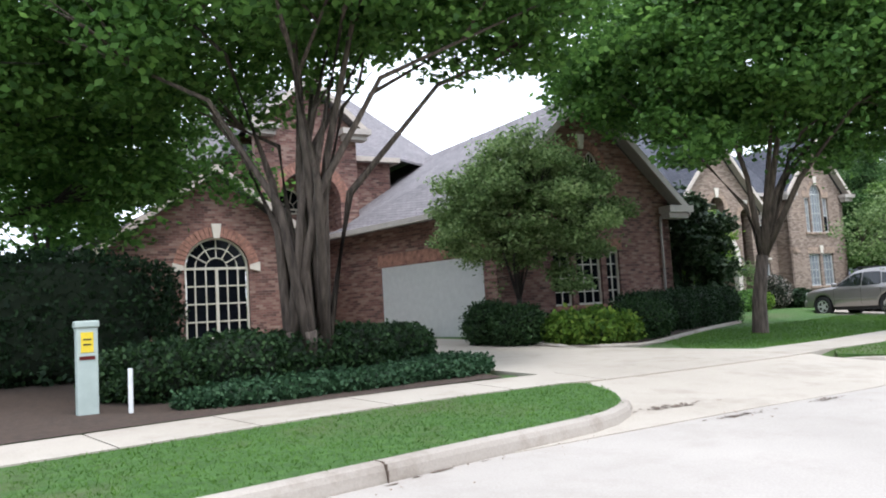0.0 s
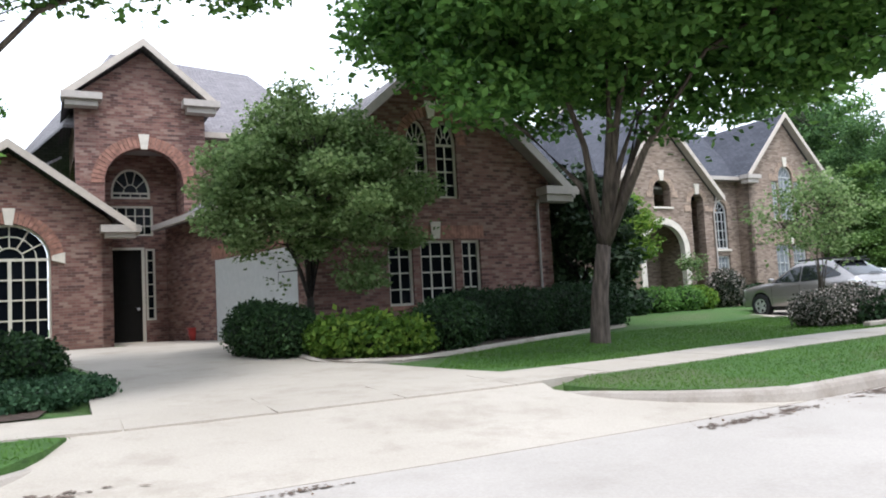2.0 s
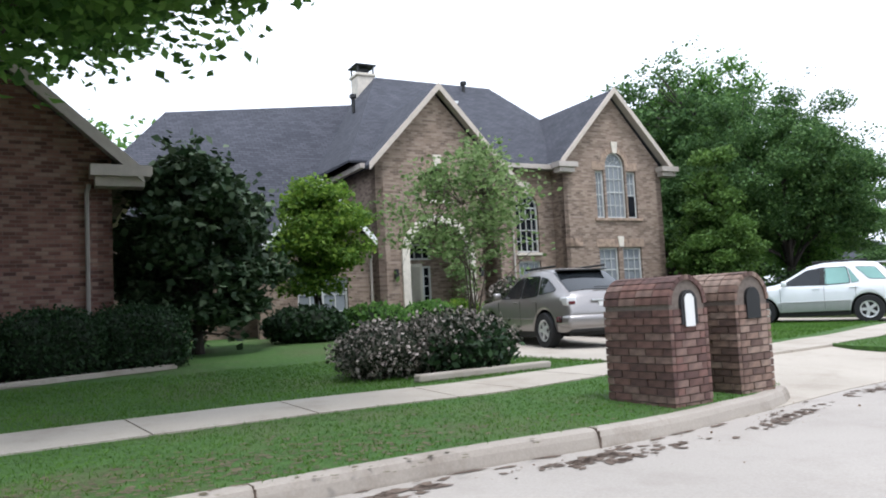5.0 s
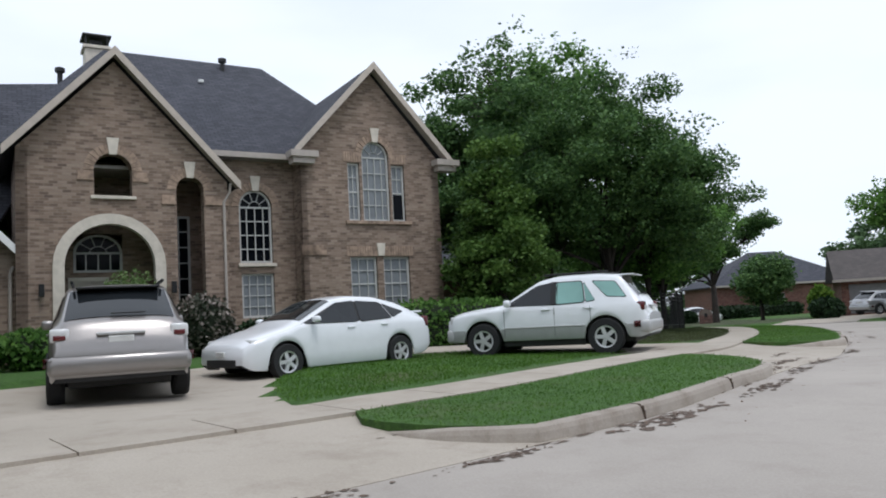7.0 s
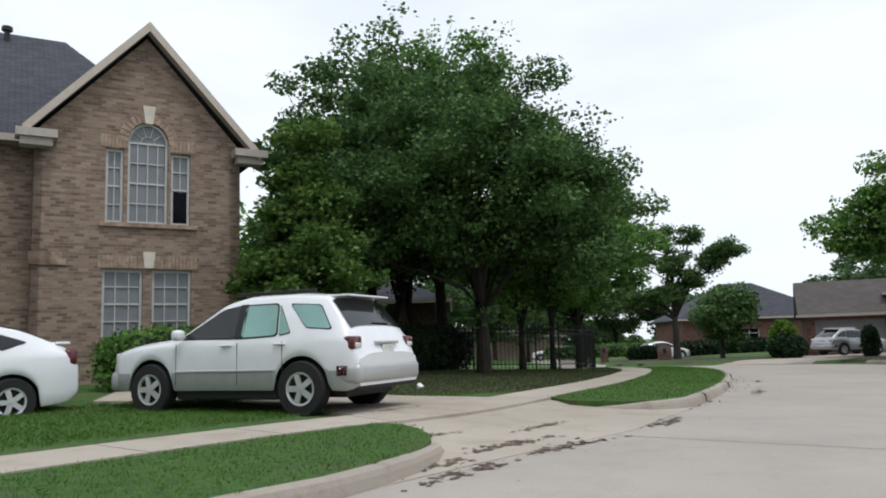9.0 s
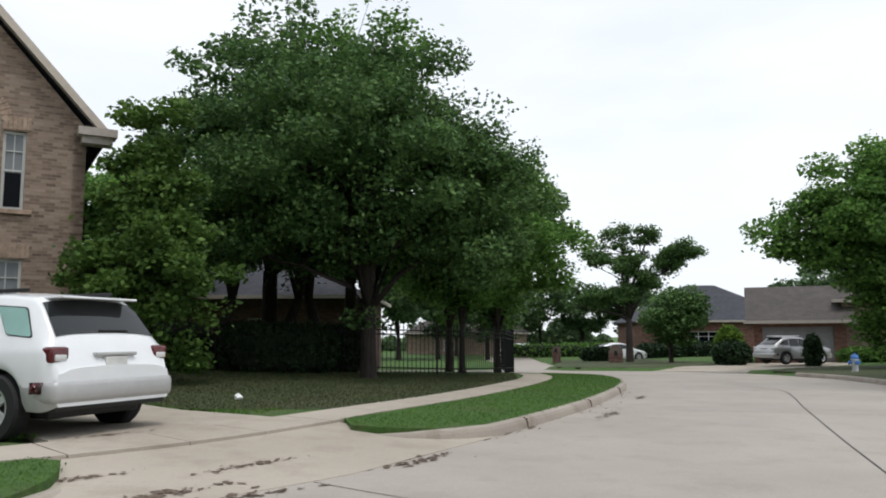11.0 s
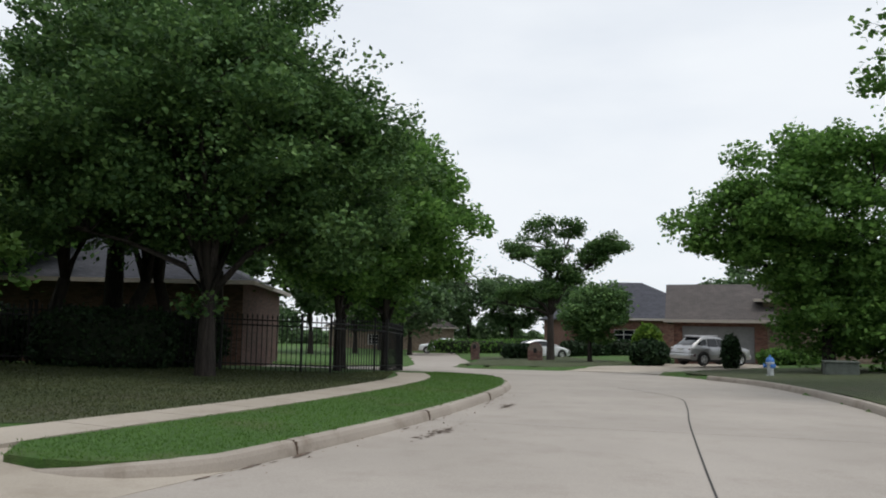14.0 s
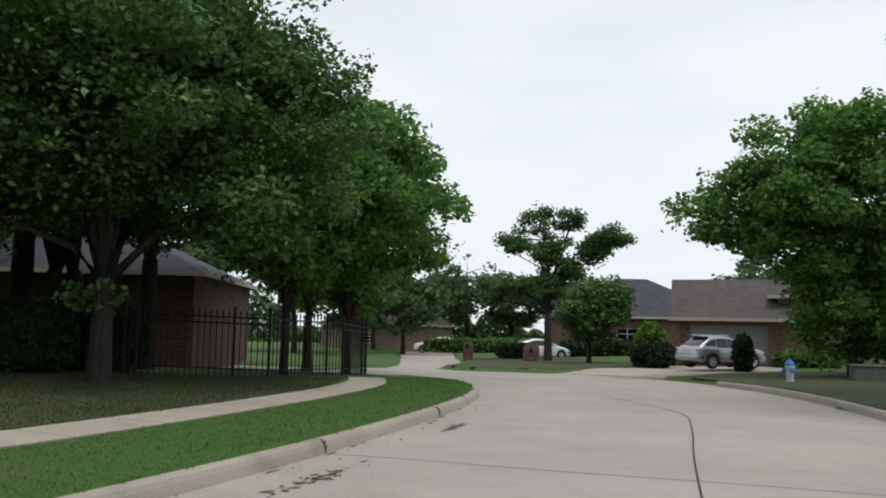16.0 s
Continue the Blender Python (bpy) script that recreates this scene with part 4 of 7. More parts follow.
    window(h, fm, 6.43, 7.54, 3.55, 5.4, 4, 4, 0.58, SASH, fan=1, bar=0.032, label="arched stair window with white glazing bars")
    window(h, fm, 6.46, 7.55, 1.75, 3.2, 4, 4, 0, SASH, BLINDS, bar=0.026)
    arch_bricks(h, fm, 6.43, 7.54, 5.4, 0.58, SOLDIER_TAN, 0.26, 15)
    part("sill", boxes((6.35, 7.62, 0.7, 1.0, 3.42, 3.53), bevel=0.015), STONE, h)
    # right gable block
    holes = [rect(10.0, 10.45, 4.9, 6.92), arched(10.55, 11.6, 4.9, 7.15, 0.58), rect(11.68, 12.2, 4.9, 6.92), rect(9.97, 10.98, 1.8, 3.64), rect(11.22, 12.25, 1.8, 3.64)]
    part("wall", slab([(8.3, 0.3), (13.6, 0.3), (13.6, 7.2), (11.0, 10.15), (8.3, 7.2)], holes, 0.3, f0), BRICK_TAN, h)
    part("wall", slab(rect(0, 0.9, 0.3, 7.1), [], 0.2, slant(8.5, 0, 90)), BRICK_TAN, h)
    part("wall", slab(rect(0, 9, 0.3, 7.1), [], 0.3, slant(13.6, 0, 90)), BRICK_TAN, h)
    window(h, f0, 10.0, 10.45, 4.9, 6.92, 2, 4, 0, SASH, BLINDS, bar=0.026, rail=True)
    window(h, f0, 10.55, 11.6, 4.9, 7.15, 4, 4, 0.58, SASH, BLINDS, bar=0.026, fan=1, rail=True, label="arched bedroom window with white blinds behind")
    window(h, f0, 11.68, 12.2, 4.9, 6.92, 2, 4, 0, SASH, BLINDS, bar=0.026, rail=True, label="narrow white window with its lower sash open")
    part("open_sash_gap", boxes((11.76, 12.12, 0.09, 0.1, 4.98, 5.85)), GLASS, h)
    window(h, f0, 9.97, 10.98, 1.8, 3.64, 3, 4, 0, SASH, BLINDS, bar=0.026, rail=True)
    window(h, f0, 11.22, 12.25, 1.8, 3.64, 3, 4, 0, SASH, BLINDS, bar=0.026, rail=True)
    arch_bricks(h, f0, 10.55, 11.6, 7.15, 0.58, SOLDIER_TAN, 0.26, 15)
    soldier_row(h, f0, 9.85, 10.5, 6.96, 7.3, SOLDIER_TAN)
    soldier_row(h, f0, 11.66, 12.3, 6.96, 7.3, SOLDIER_TAN)
    soldier_row(h, f0, 9.85, 12.4, 3.68, 4.02, SOLDIER_TAN, True)
    part("sill", boxes((9.85, 12.4, -0.09, 0.2, 4.78, 4.9), (9.85, 12.4, -0.06, 0.2, 1.68, 1.8), bevel=0.012), SOLDIER_TAN, h)
    for a0, a1 in ((8.24, 9.1), (8.24, 8.9)):
        part("brick_band", boxes((a0, a1, -0.05, 0.02, 3.72, 3.9), (a0, a1 - 0.1, -0.03, 0.02, 3.9, 4.06)), SOLDIER_TAN, h)
    # roofs
    r = bmesh.new()
    roof_sheet(r, [[(-0.35, -0.35, 6.7), (2.58, -0.35, 9.85), (2.58, 7, 9.85), (-0.35, 7, 6.7)], [(6.15, -0.35, 5.98), (2.58, -0.35, 9.85), (2.58, 7, 9.85), (6.15, 3.5, 5.98)]])
    roof_sheet(r, [[(8.0, -0.35, 7.18), (11.0, -0.35, 10.42), (11.0, 7, 10.42), (8.0, 7, 7.18)], [(14.1, -0.35, 7.05), (11.0, -0.35, 10.42), (11.0, 7, 10.42), (14.1, 7, 7.05)]])
    roof_sheet(r, [[(-0.8, 0.45, 7.0), (9.2, 0.45, 7.05), (9.4, 7.2, 12.4), (3.2, 7.2, 12.4)], [(9.4, 7.2, 12.4), (14.1, 2.0, 7.05), (14.1, 14, 7.05)], [(9.4, 7.2, 12.4), (9.2, 0.45, 7.05), (14.1, 2.0, 7.05)],
                   [(3.2, 7.2, 12.4), (9.4, 7.2, 12.4), (14.1, 14, 7.05), (-0.8, 14, 7.0)], [(-0.8, 0.45, 7.0), (3.2, 7.2, 12.4), (-0.8, 14, 7.0), (-1.0, 8, 7.0)]], 0.1)
    roof_sheet(r, [[(-10.5, 3, 5.0), (-0.3, 3, 5.2), (2.8, 8.5, 11.4), (-6.0, 8.5, 10.4)], [(-10.5, 3, 5.0), (-6.0, 8.5, 10.4), (-10.5, 14, 5.0)], [(-6.0, 8.5, 10.4), (2.8, 8.5, 11.4), (2.8, 14, 5.2), (-10.5, 14, 5.0)]], 0.1)
    part("roof", r, ROOF_DARK, h)
    part("wall", boxes((-9.0, -0.4, 4.0, 13, 0.3, 4.4), (0.1, 13.5, 8, 13.5, 0.3, 7.0)), BRICK_TAN, h)
    fas = bmesh.new()
    for a, b, c in (((-0.35, 6.76), (2.58, 9.92), (6.18, 6.02)), ((8.0, 7.24), (11.0, 10.5), (14.1, 7.12))):
        beam(fas, (a[0], -0.38, a[1]), (b[0], -0.38, b[1]), 0.06, 0.27)
        beam(fas, (c[0], -0.38, c[1]), (b[0], -0.38, b[1]), 0.06, 0.27)
    part("bargeboard", fas, TRIM_LIGHT, h)
    sof = bmesh.new()
    for a, b, c in (((-0.3, 6.76), (2.58, 9.86), (6.12, 6.02)), ((8.05, 7.24), (11.0, 10.44), (14.05, 7.12))):
        beam(sof, (a[0], -0.18, a[1] - 0.14), (b[0], -0.18, b[1] - 0.14), 0.34, 0.02)
        beam(sof, (c[0], -0.18, c[1] - 0.14), (b[0], -0.18, b[1] - 0.14), 0.34, 0.02)
    part("soffit", sof, TRIM, h)
    part("gutter", boxes((5.4, 8.7, 0.25, 0.42, 6.95, 7.13), (-0.55, -0.38, 0.0, 7, 6.62, 6.8)), TRIM, h)
    part("soffit", boxes((5.6, 8.4, 0.4, 0.85, 6.95, 7.0)), SOFFIT, h)
    for a in (7.85, 13.35):
        part("eave_return", boxes((a, a + 0.95, -0.45, 0.1, 6.95, 7.16), (a + 0.1, a + 0.85, -0.34, 0.1, 6.75, 6.95)), TRIM, h)
    ch = part("chimney", boxes((2.65, 3.5, 8.0, 8.9, 9.5, 12.7), (2.57, 3.58, 7.92, 8.98, 12.7, 12.83), bevel=0.02), STONE, h, "pale rendered chimney with a metal cap")
    part("chimney_cap", boxes((2.55, 3.6, 7.9, 9.0, 13.2, 13.26), (2.65, 2.72, 8.0, 8.07, 12.8, 13.2), (3.43, 3.5, 8.0, 8.07, 12.8, 13.2), (2.65, 2.72, 8.83, 8.9, 12.8, 13.2), (3.43, 3.5, 8.83, 8.9, 12.8, 13.2), (2.85, 3.3, 8.2, 8.7, 12.8, 13.1)), CLAD_DARK, ch)
    for x, y, z in ((7.6, 6.6, 11.9), (1.6, 6.0, 10.6)):
        part("roof_vent", lathe(bmesh.new(), x, y, [(0.09, z - 0.3), (0.09, z + 0.35), (0.17, z + 0.36), (0.17, z + 0.5), (0.05, z + 0.55)], 8), CLAD_DARK, h)
    part("roof_flashing", boxes((8.0, 8.25, 0.3, 0.55, 7.12, 7.2), (6.3, 6.5, 5.2, 5.3, 10.9, 11.0)), WHITE, h)
    return h


def low_house(name, x, y, z, turn, length, depth, eave, ridge, brick, shingle, label, openings=(), gable=False):
    """A one-storey hipped house seen from afar."""
    h = thing(name, x, y, z, turn, label, "house")
    f0 = front(0)
    holes = [rect(a, b, c, d) for a, b, c, d, _ in openings]
    part("wall", slab(rect(0, length, -0.6, eave), holes, 0.3, f0), brick, h)
    part("wall", boxes((0, 0.3, 0.3, depth, -0.6, eave), (length - 0.3, length, 0.3, depth, -0.6, eave), (0.3, length - 0.3, depth - 0.3, depth, -0.6, eave)), brick, h)
    for a, b, c, d, what in openings:
        if what == "garage":
            g = part("garage_door", boxes((a, b, 0.12, 0.18, c, d)), plain("grey_garage_door", (0.23, 0.23, 0.24), 0.5), h, "grey garage door")
            for k in range(4):
                part("door_panel", boxes((a + 0.04, b - 0.04, 0.09, 0.13, c + 0.03 + k * (d - c) / 4, c - 0.03 + (k + 1) * (d - c) / 4)), g.data.materials[0], g)
        else:
            window(h, f0, a, b, c, d, 3, 3, 0, WHITE, GLASS, bar=0.05)
    r, o = bmesh.new(), 0.5
    i = -o if gable else min(depth / 2, length / 2.2)
    A, B, C, D = (-o, -o, eave), (length + o, -o, eave), (length + o, depth + o, eave), (-o, depth + o, eave)
    E, F = (i, depth / 2, ridge), (length - i, depth / 2, ridge)
    roof_sheet(r, [[A, B, F, E], [B, C, F], [C, D, E, F], [D, A, E]], 0.12)
    part("roof", r, shingle, h)
    part("gutter", boxes((-o - 0.1, length + o + 0.1, -o - 0.12, -o + 0.02, eave - 0.14, eave + 0.04), (length + o - 0.02, length + o + 0.12, -o, depth + o, eave - 0.14, eave + 0.04)), TRIM, h)
    return h


# ---- plants ----
def leaf_mesh(name, centres, size, rng, material, long=1.5, parent=None, droop=0.0, up=0.0, wide=0.5, level=0.0):
    """Many small leaves at the centres given; level lays them flatter."""
    n = len(centres)
    a = rng.normal(size=(n, 3))
    a[:, 2] *= 1 - level
    a[:, 2] -= droop
    a[:, 2] += up
    a /= np.linalg.norm(a, axis=1)[:, None]
    other = rng.normal(size=(n, 3))
    other[:, 2] *= 1 - level
    b = np.cross(a, np.cross(other, a))
    b /= np.linalg.norm(b, axis=1)[:, None] + 1e-9
    k = np.cross(a, b)
    s = (size * rng.uniform(0.6, 1.35, n))[:, None]
    c = np.asarray(centres)
    v = np.stack([c + a * s * long / 2, c + b * s * wide + k * s * 0.12, c - a * s * long / 2, c - b * s * wide + k * s * 0.12], 1).reshape(-1, 3)
    me = bpy.data.meshes.new(name)
    me.vertices.add(4 * n)
    me.vertices.foreach_set("co", v.ravel().astype(np.float32))
    me.loops.add(4 * n)
    me.loops.foreach_set("vertex_index", np.arange(4 * n, dtype=np.int32))
    me.polygons.add(n)
    me.polygons.foreach_set("loop_start", np.arange(0, 4 * n, 4, dtype=np.int32))
    me.update(calc_edges=True)
    me.materials.append(material)
    ob = new(name, me)
    ob.parent = parent
    return ob


def shell_points(rng, n, inner=0.5):
    d = rng.normal(size=(n, 3))
    d /= np.linalg.norm(d, axis=1)[:, None]
    return d * (inner + (1 - inner) * rng.uniform(0, 1, (n, 1)) ** 0.7)


def tree(x, y, label, blobs, clusters, per, spread, size, trunk=0.25, fork=1.8, stems=1, leaf=LEAF, bark=BARK, seed=1, lean=(0, 0), name="tree", category="tree", inner=0.45, limbs=9, z=None, droop=0.0, flare=1.45, gather=0.22, girth=2.1):
    """A tapered trunk that forks into limbs and twigs, under a crown of leaf clumps with gaps. blobs: (dx, dy, height, radius, half height)."""
    rng = np.random.default_rng(seed)
    z = yard_z(x, y) - 0.05 if z is None else z
    t = thing(name, x, y, z, 0, label, category)
    B = np.array(blobs, float)
    share = (B[:, 3] ** 2 * B[:, 4])
    share = share / share.sum()
    tips = []
    for row, sh in zip(B, share):
        k = max(4, int(clusters * sh))
        p = shell_points(rng, k, inner) * (row[3], row[3], row[4])
        p *= (1 + 0.16 * rng.normal(size=(k, 1)))
        tips.append(p + row[:3])
    tips = np.vstack(tips)
    bough = tips[rng.permutation(len(tips))[:max(5, int(len(tips) * gather))]]
    wood = bmesh.new()
    forks = []
    for sidx in range(stems):
        ang = math.tau * sidx / stems + rng.uniform(0, 0.6)
        r0 = 0.0 if stems == 1 else trunk * 0.75
        bx, by = r0 * math.cos(ang), r0 * math.sin(ang)
        tx, ty = lean[0] + bx * (1 + fork * 0.55), lean[1] + by * (1 + fork * 0.55)
        rad = trunk if stems == 1 else trunk * 0.55
        pts = [(bx, by, -0.2), (bx, by, 0.1), (bx * 0.95 + lean[0] * 0.2, by * 0.95 + lean[1] * 0.2, fork * 0.45), (tx, ty, fork)]
        tube(wood, pts, [rad * flare, rad * 1.15, rad * 0.95, rad * 0.8], 9)
        forks.append((Vector((tx, ty, fork)), rad * 0.75))
    near_in, far_in = (0.2, 0.55) if stems == 1 else (0.12, 0.42)
    order = rng.permutation(len(tips))
    main = []
    count = max(limbs, stems)
    picks = []
    for i in order:
        if all(np.linalg.norm(tips[i] - tips[j]) > B[:, 3].max() * 0.45 for j in picks):
            picks.append(i)
        if len(picks) >= count:
            break
    for n_, i in enumerate(picks):
        f, rad = forks[n_ % len(forks)]
        e = Vector(tips[i]) * 0.9 + f * 0.1
        m1 = Vector((f.x + (e.x - f.x) * near_in + rng.normal() * 0.1, f.y + (e.y - f.y) * near_in + rng.normal() * 0.1, f.z + (e.z - f.z) * 0.42))
        m2 = Vector((f.x + (e.x - f.x) * far_in + rng.normal() * 0.14, f.y + (e.y - f.y) * far_in + rng.normal() * 0.14, f.z + (e.z - f.z) * 0.78))
        r = rad * (0.72 if stems == 1 else 1.0)
        tube(wood, [f - Vector((0, 0, 0.12 if stems == 1 else 0.35)), m1, m2, e], [r, r * 0.66, r * 0.4, r * 0.14], 7)
        main += [m1, m1.lerp(m2, 0.5), m2, m2.lerp(e, 0.5)]
    near = np.array([tuple(p) for p in main])
    for i in order[:min(len(order), 150)]:
        j = int(np.argmin(((near - tips[i]) ** 2).sum(1)))
        a, b = Vector(near[j]), Vector(tips[i])
        if (a - b).length < 0.3:
            continue
        c = a.lerp(b, 0.5) + Vector((rng.normal() * 0.1, rng.normal() * 0.1, 0.1))
        tube(wood, [a, c, b], [trunk * 0.12 + 0.008, trunk * 0.07 + 0.006, 0.006], 4)
    part("trunk", wood, bark, t, smooth=True)
    # leaves in rounded boughs: full on top, ragged and thin below, with sprays that break the outline
    total = len(tips) * per
    share = rng.uniform(0.35, 1.7, len(bough))
    pick = rng.choice(len(bough), int(total * 0.8), p=share / share.sum())
    wide = spread * girth * (0.7 + 0.45 * share[pick])[:, None]
    d = rng.normal(size=(len(pick), 3))
    d /= np.linalg.norm(d, axis=1)[:, None]
    d[:, 2] = np.where(d[:, 2] < 0, d[:, 2] * 0.55, d[:, 2])
    d *= rng.uniform(0, 1, (len(pick), 1)) ** 0.42
    lumps = bough[pick] + d * wide * np.array([1, 1, 0.72]) + rng.normal(size=d.shape) * spread * 0.12
    stray = tips[rng.integers(0, len(tips), total - len(pick))] + rng.normal(size=(total - len(pick), 3)) * spread * np.array([0.75, 0.75, 0.5])
    leaf_mesh("crown", np.vstack([lumps, stray]), size, rng, leaf, parent=t, droop=droop, level=0.45)
    return t


def shrub(x, y, rx, ry, rz, label, leaf=LEAF_DARK, n=5000, size=0.09, turn=0.0, seed=1, category="shrub", boxy=2.0, z=None, lift=0.0, fuzz=0.06, name="shrub", core=0.86):
    """A clipped or loose bush: a near-black solid heart as painted inner shade, under a skin of leaves. boxy over 2
    squares the form off.
    """
    rng = np.random.default_rng(seed)
    z = yard_z(x, y) if z is None else z
    t = thing(name, x, y, z, turn, label, category)
    d = rng.normal(size=(n, 3))
    d /= (np.abs(d) ** boxy).sum(1)[:, None] ** (1 / boxy)
    lump = np.array([0.10 * noise.noise(Vector(p) * 2.2 + Vector((seed, 0, 0))) for p in d])[:, None]
    p = d * (1 + lump) * (1 - 0.16 * rng.uniform(0, 1, (n, 1)) ** 2)
    p = p * (rx, ry, rz) + rng.normal(size=(n, 3)) * fuzz
    p[:, 2] += rz * 0.92 + lift
    p = p[p[:, 2] > 0.01]
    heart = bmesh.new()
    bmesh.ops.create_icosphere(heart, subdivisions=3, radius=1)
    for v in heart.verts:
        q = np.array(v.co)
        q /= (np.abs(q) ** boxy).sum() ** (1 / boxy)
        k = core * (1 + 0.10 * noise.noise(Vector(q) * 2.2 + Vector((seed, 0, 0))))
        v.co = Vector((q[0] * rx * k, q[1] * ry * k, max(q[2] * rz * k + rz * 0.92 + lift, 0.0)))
    part("core", heart, SHADE_CORE, t)
    leaf_mesh("foliage", p, size, rng, leaf, parent=t)
    return t


def grass_strip(name, keep, tries, size, seed, label, box_, blade=None):
    """Blades of grass over a stretch of the plan."""
    rng = np.random.default_rng(seed)
    x0, x1, y0, y1 = box_
    pts = []
    cell, known = 0.16, {}
    for x, y in np.c_[rng.uniform(x0, x1, tries), rng.uniform(y0, y1, tries)]:
        key = (int(x / cell), int(y / cell))
        if key not in known:
            cx, cy = (key[0] + 0.5) * cell, (key[1] + 0.5) * cell
            known[key] = yard_z(cx, cy) + 0.02 if keep(cx, cy) else None
        if known[key] is not None:
            pts.append((x, y, known[key]))
    return tagged(leaf_mesh(name, np.array(pts), size, rng, blade or BLADE, long=2.4, up=1.6, wide=0.22), label, "grass", kind="stuff")


# ---- cars ----
def wheel(car, x, y, r, w, spokes=5):
    s = 1 if y > 0 else -1
    m = Matrix.Translation((x, y, r)) @ Matrix.Rotation(radians(-90 * s), 4, "X")
    bm = lathe(bmesh.new(), 0, 0, [(r * 0.54, -w / 2), (r * 0.93, -w / 2), (r, -w * 0.32), (r, w * 0.32), (r * 0.95, w / 2), (r * 0.62, w / 2), (r * 0.58, w * 0.3)], 24)
    bm.transform(m)
    t = part("wheel", bm, RUBBER, car, smooth=False)
    r = r * 0.87
    bm = lathe(bmesh.new(), 0, 0, [(r * 0.02, w * 0.16), (r * 0.62, w * 0.12), (r * 0.64, w * 0.44), (r * 0.69, w * 0.47), (r * 0.69, w * 0.3)], 24)
    bm.transform(m)
    part("wheel_well", bm, CLAD_DARK, t)
    bm = lathe(bmesh.new(), 0, 0, [(r * 0.60, w * 0.2), (r * 0.60, w * 0.46), (r * 0.69, w * 0.49), (r * 0.69, w * 0.2)], 24)
    for k in range(spokes):
        a = math.tau * k / spokes
        mm = Matrix.Rotation(a, 4, "Z")
        box(bm, r * 0.06, r * 0.62, -r * 0.12, r * 0.12, w * 0.34, w * 0.46, m=mm)
    lathe(bm, 0, 0, [(r * 0.15, w * 0.3), (r * 0.15, w * 0.45), (r * 0.1, w * 0.47)], 10)
    bm.transform(m)
    part("rim", bm, ALLOY, t)
    return t


def car(name, x, y, z, heading, label, stations, half, belt, paint, wheels, radius, side_glass, glass=CAR_GLASS, rear_glass_mat=None, lower=None, lamps=(), extras=None, pitch=0.0, size=1.0):
    """stations: (x, underside, top, half width share, roof share) from nose to tail; side_glass: outlines in (x, z); wheels: x of both axles."""
    c = thing(name, x, y, z, heading, label, "car")
    c.matrix_world = c.matrix_world @ Matrix.Rotation(radians(pitch), 4, "Y") @ Matrix.Scale(size / S, 4)
    st = np.array(stations)[::-1]
    X = np.linspace(st[0, 0], st[-1, 0], 96)
    soft = np.hanning(9) / np.hanning(9).sum()

    def eased(column):
        v = np.interp(X, st[:, 0], st[:, column])
        return np.convolve(np.pad(v, 4, "edge"), soft, "valid")

    ZB, ZT, WS, RS = eased(1), eased(2), eased(3) * half, eased(4)
    opening = radius * 1.17
    for wx in wheels:
        near = np.abs(X - wx) < opening
        ZB[near] = np.maximum(ZB[near], radius + np.sqrt(opening ** 2 - (X[near] - wx) ** 2))
    line = belt * 0.585 if lower is not None else belt * 0.45

    def profile(k):
        """Half a cross-section from the sill to the middle of the roof."""
        zb, zt, w = ZB[k], ZT[k], WS[k]
        rw, zw = w * RS[k], min(belt, zt - 0.06)
        pts = [(w * 0.975, zb), (w * 0.995, zb + 0.025), (w * 0.999, max(line, zb + 0.07)), (w * 1.0, max(line + 0.012, zb + 0.08)), (w * 1.0, max((line + zw) / 2, zb + 0.1)), (w * 0.99, max(zw - 0.07, zb + 0.12)), (w * 0.968, max(zw, zb + 0.14))]
        hi = max(zt - 0.07, zw + 0.01)
        pts += [(w * 0.968 * 0.5 + rw * 0.5 + 0.008, (zw + hi) / 2), (rw, hi), (rw * 0.955, zt - 0.034), (rw * 0.86, zt - 0.010), (rw * 0.6, zt + 0.008), (rw * 0.3, zt + 0.016), (0, zt + 0.019)]
        return pts

    rings = []
    for k in range(len(X)):
        pts = profile(k)
        rings.append([(X[k], -a, b) for a, b in pts] + [(X[k], a, b) for a, b in reversed(pts[:-1])])
    last = len(rings[0]) - 1

    def skin(keep, ends):
        bm = bmesh.new()
        vs = {}

        def vert(i, j):
            if (i, j) not in vs:
                vs[(i, j)] = bm.verts.new(rings[i][j])
            return vs[(i, j)]
        for i in range(len(rings) - 1):
            for j in range(last):
                high = sum(rings[p_][q_][2] for p_ in (i, i + 1) for q_ in (j, j + 1)) / 4
                if keep(min(j, last - 1 - j), high):
                    bm.faces.new((vert(i, j), vert(i, j + 1), vert(i + 1, j + 1), vert(i + 1, j)))
        if ends:
            for i in (0, len(rings) - 1):
                bm.faces.new([vert(i, j) for j in range(last + 1)])
        bmesh.ops.recalc_face_normals(bm, faces=bm.faces)
        return bm

    if lower is not None and lower is not paint:
        body = part("body", skin(lambda j, high: j > 1 or high > line - 0.02, False), paint, c, smooth=True)
        part("lower_body", skin(lambda j, high: j <= 1 and high <= line - 0.02, False), lower, body, smooth=True)
        for i, way in ((0, 1), (len(X) - 1, -1)):
            part("end_panel", slab([(y_, z_) for _, y_, z_ in rings[i]], [], 0.02, Matrix.Translation((X[i], 0, 0)) @ Matrix.Rotation(radians(90), 4, "Z")), paint, body)
    else:
        body = part("body", skin(lambda j, high: True, True), paint, c, smooth=True)
    front_x, back_x = max(wheels), min(wheels)
    part("underbody", boxes((back_x - 0.55, front_x + 0.5, -half + 0.27, half - 0.27, 0.24, radius + opening + 0.03), (back_x + opening, front_x - opening, -half * 0.9, half * 0.9, 0.22, 0.5), bevel=0.03), CLAD_DARK, body)

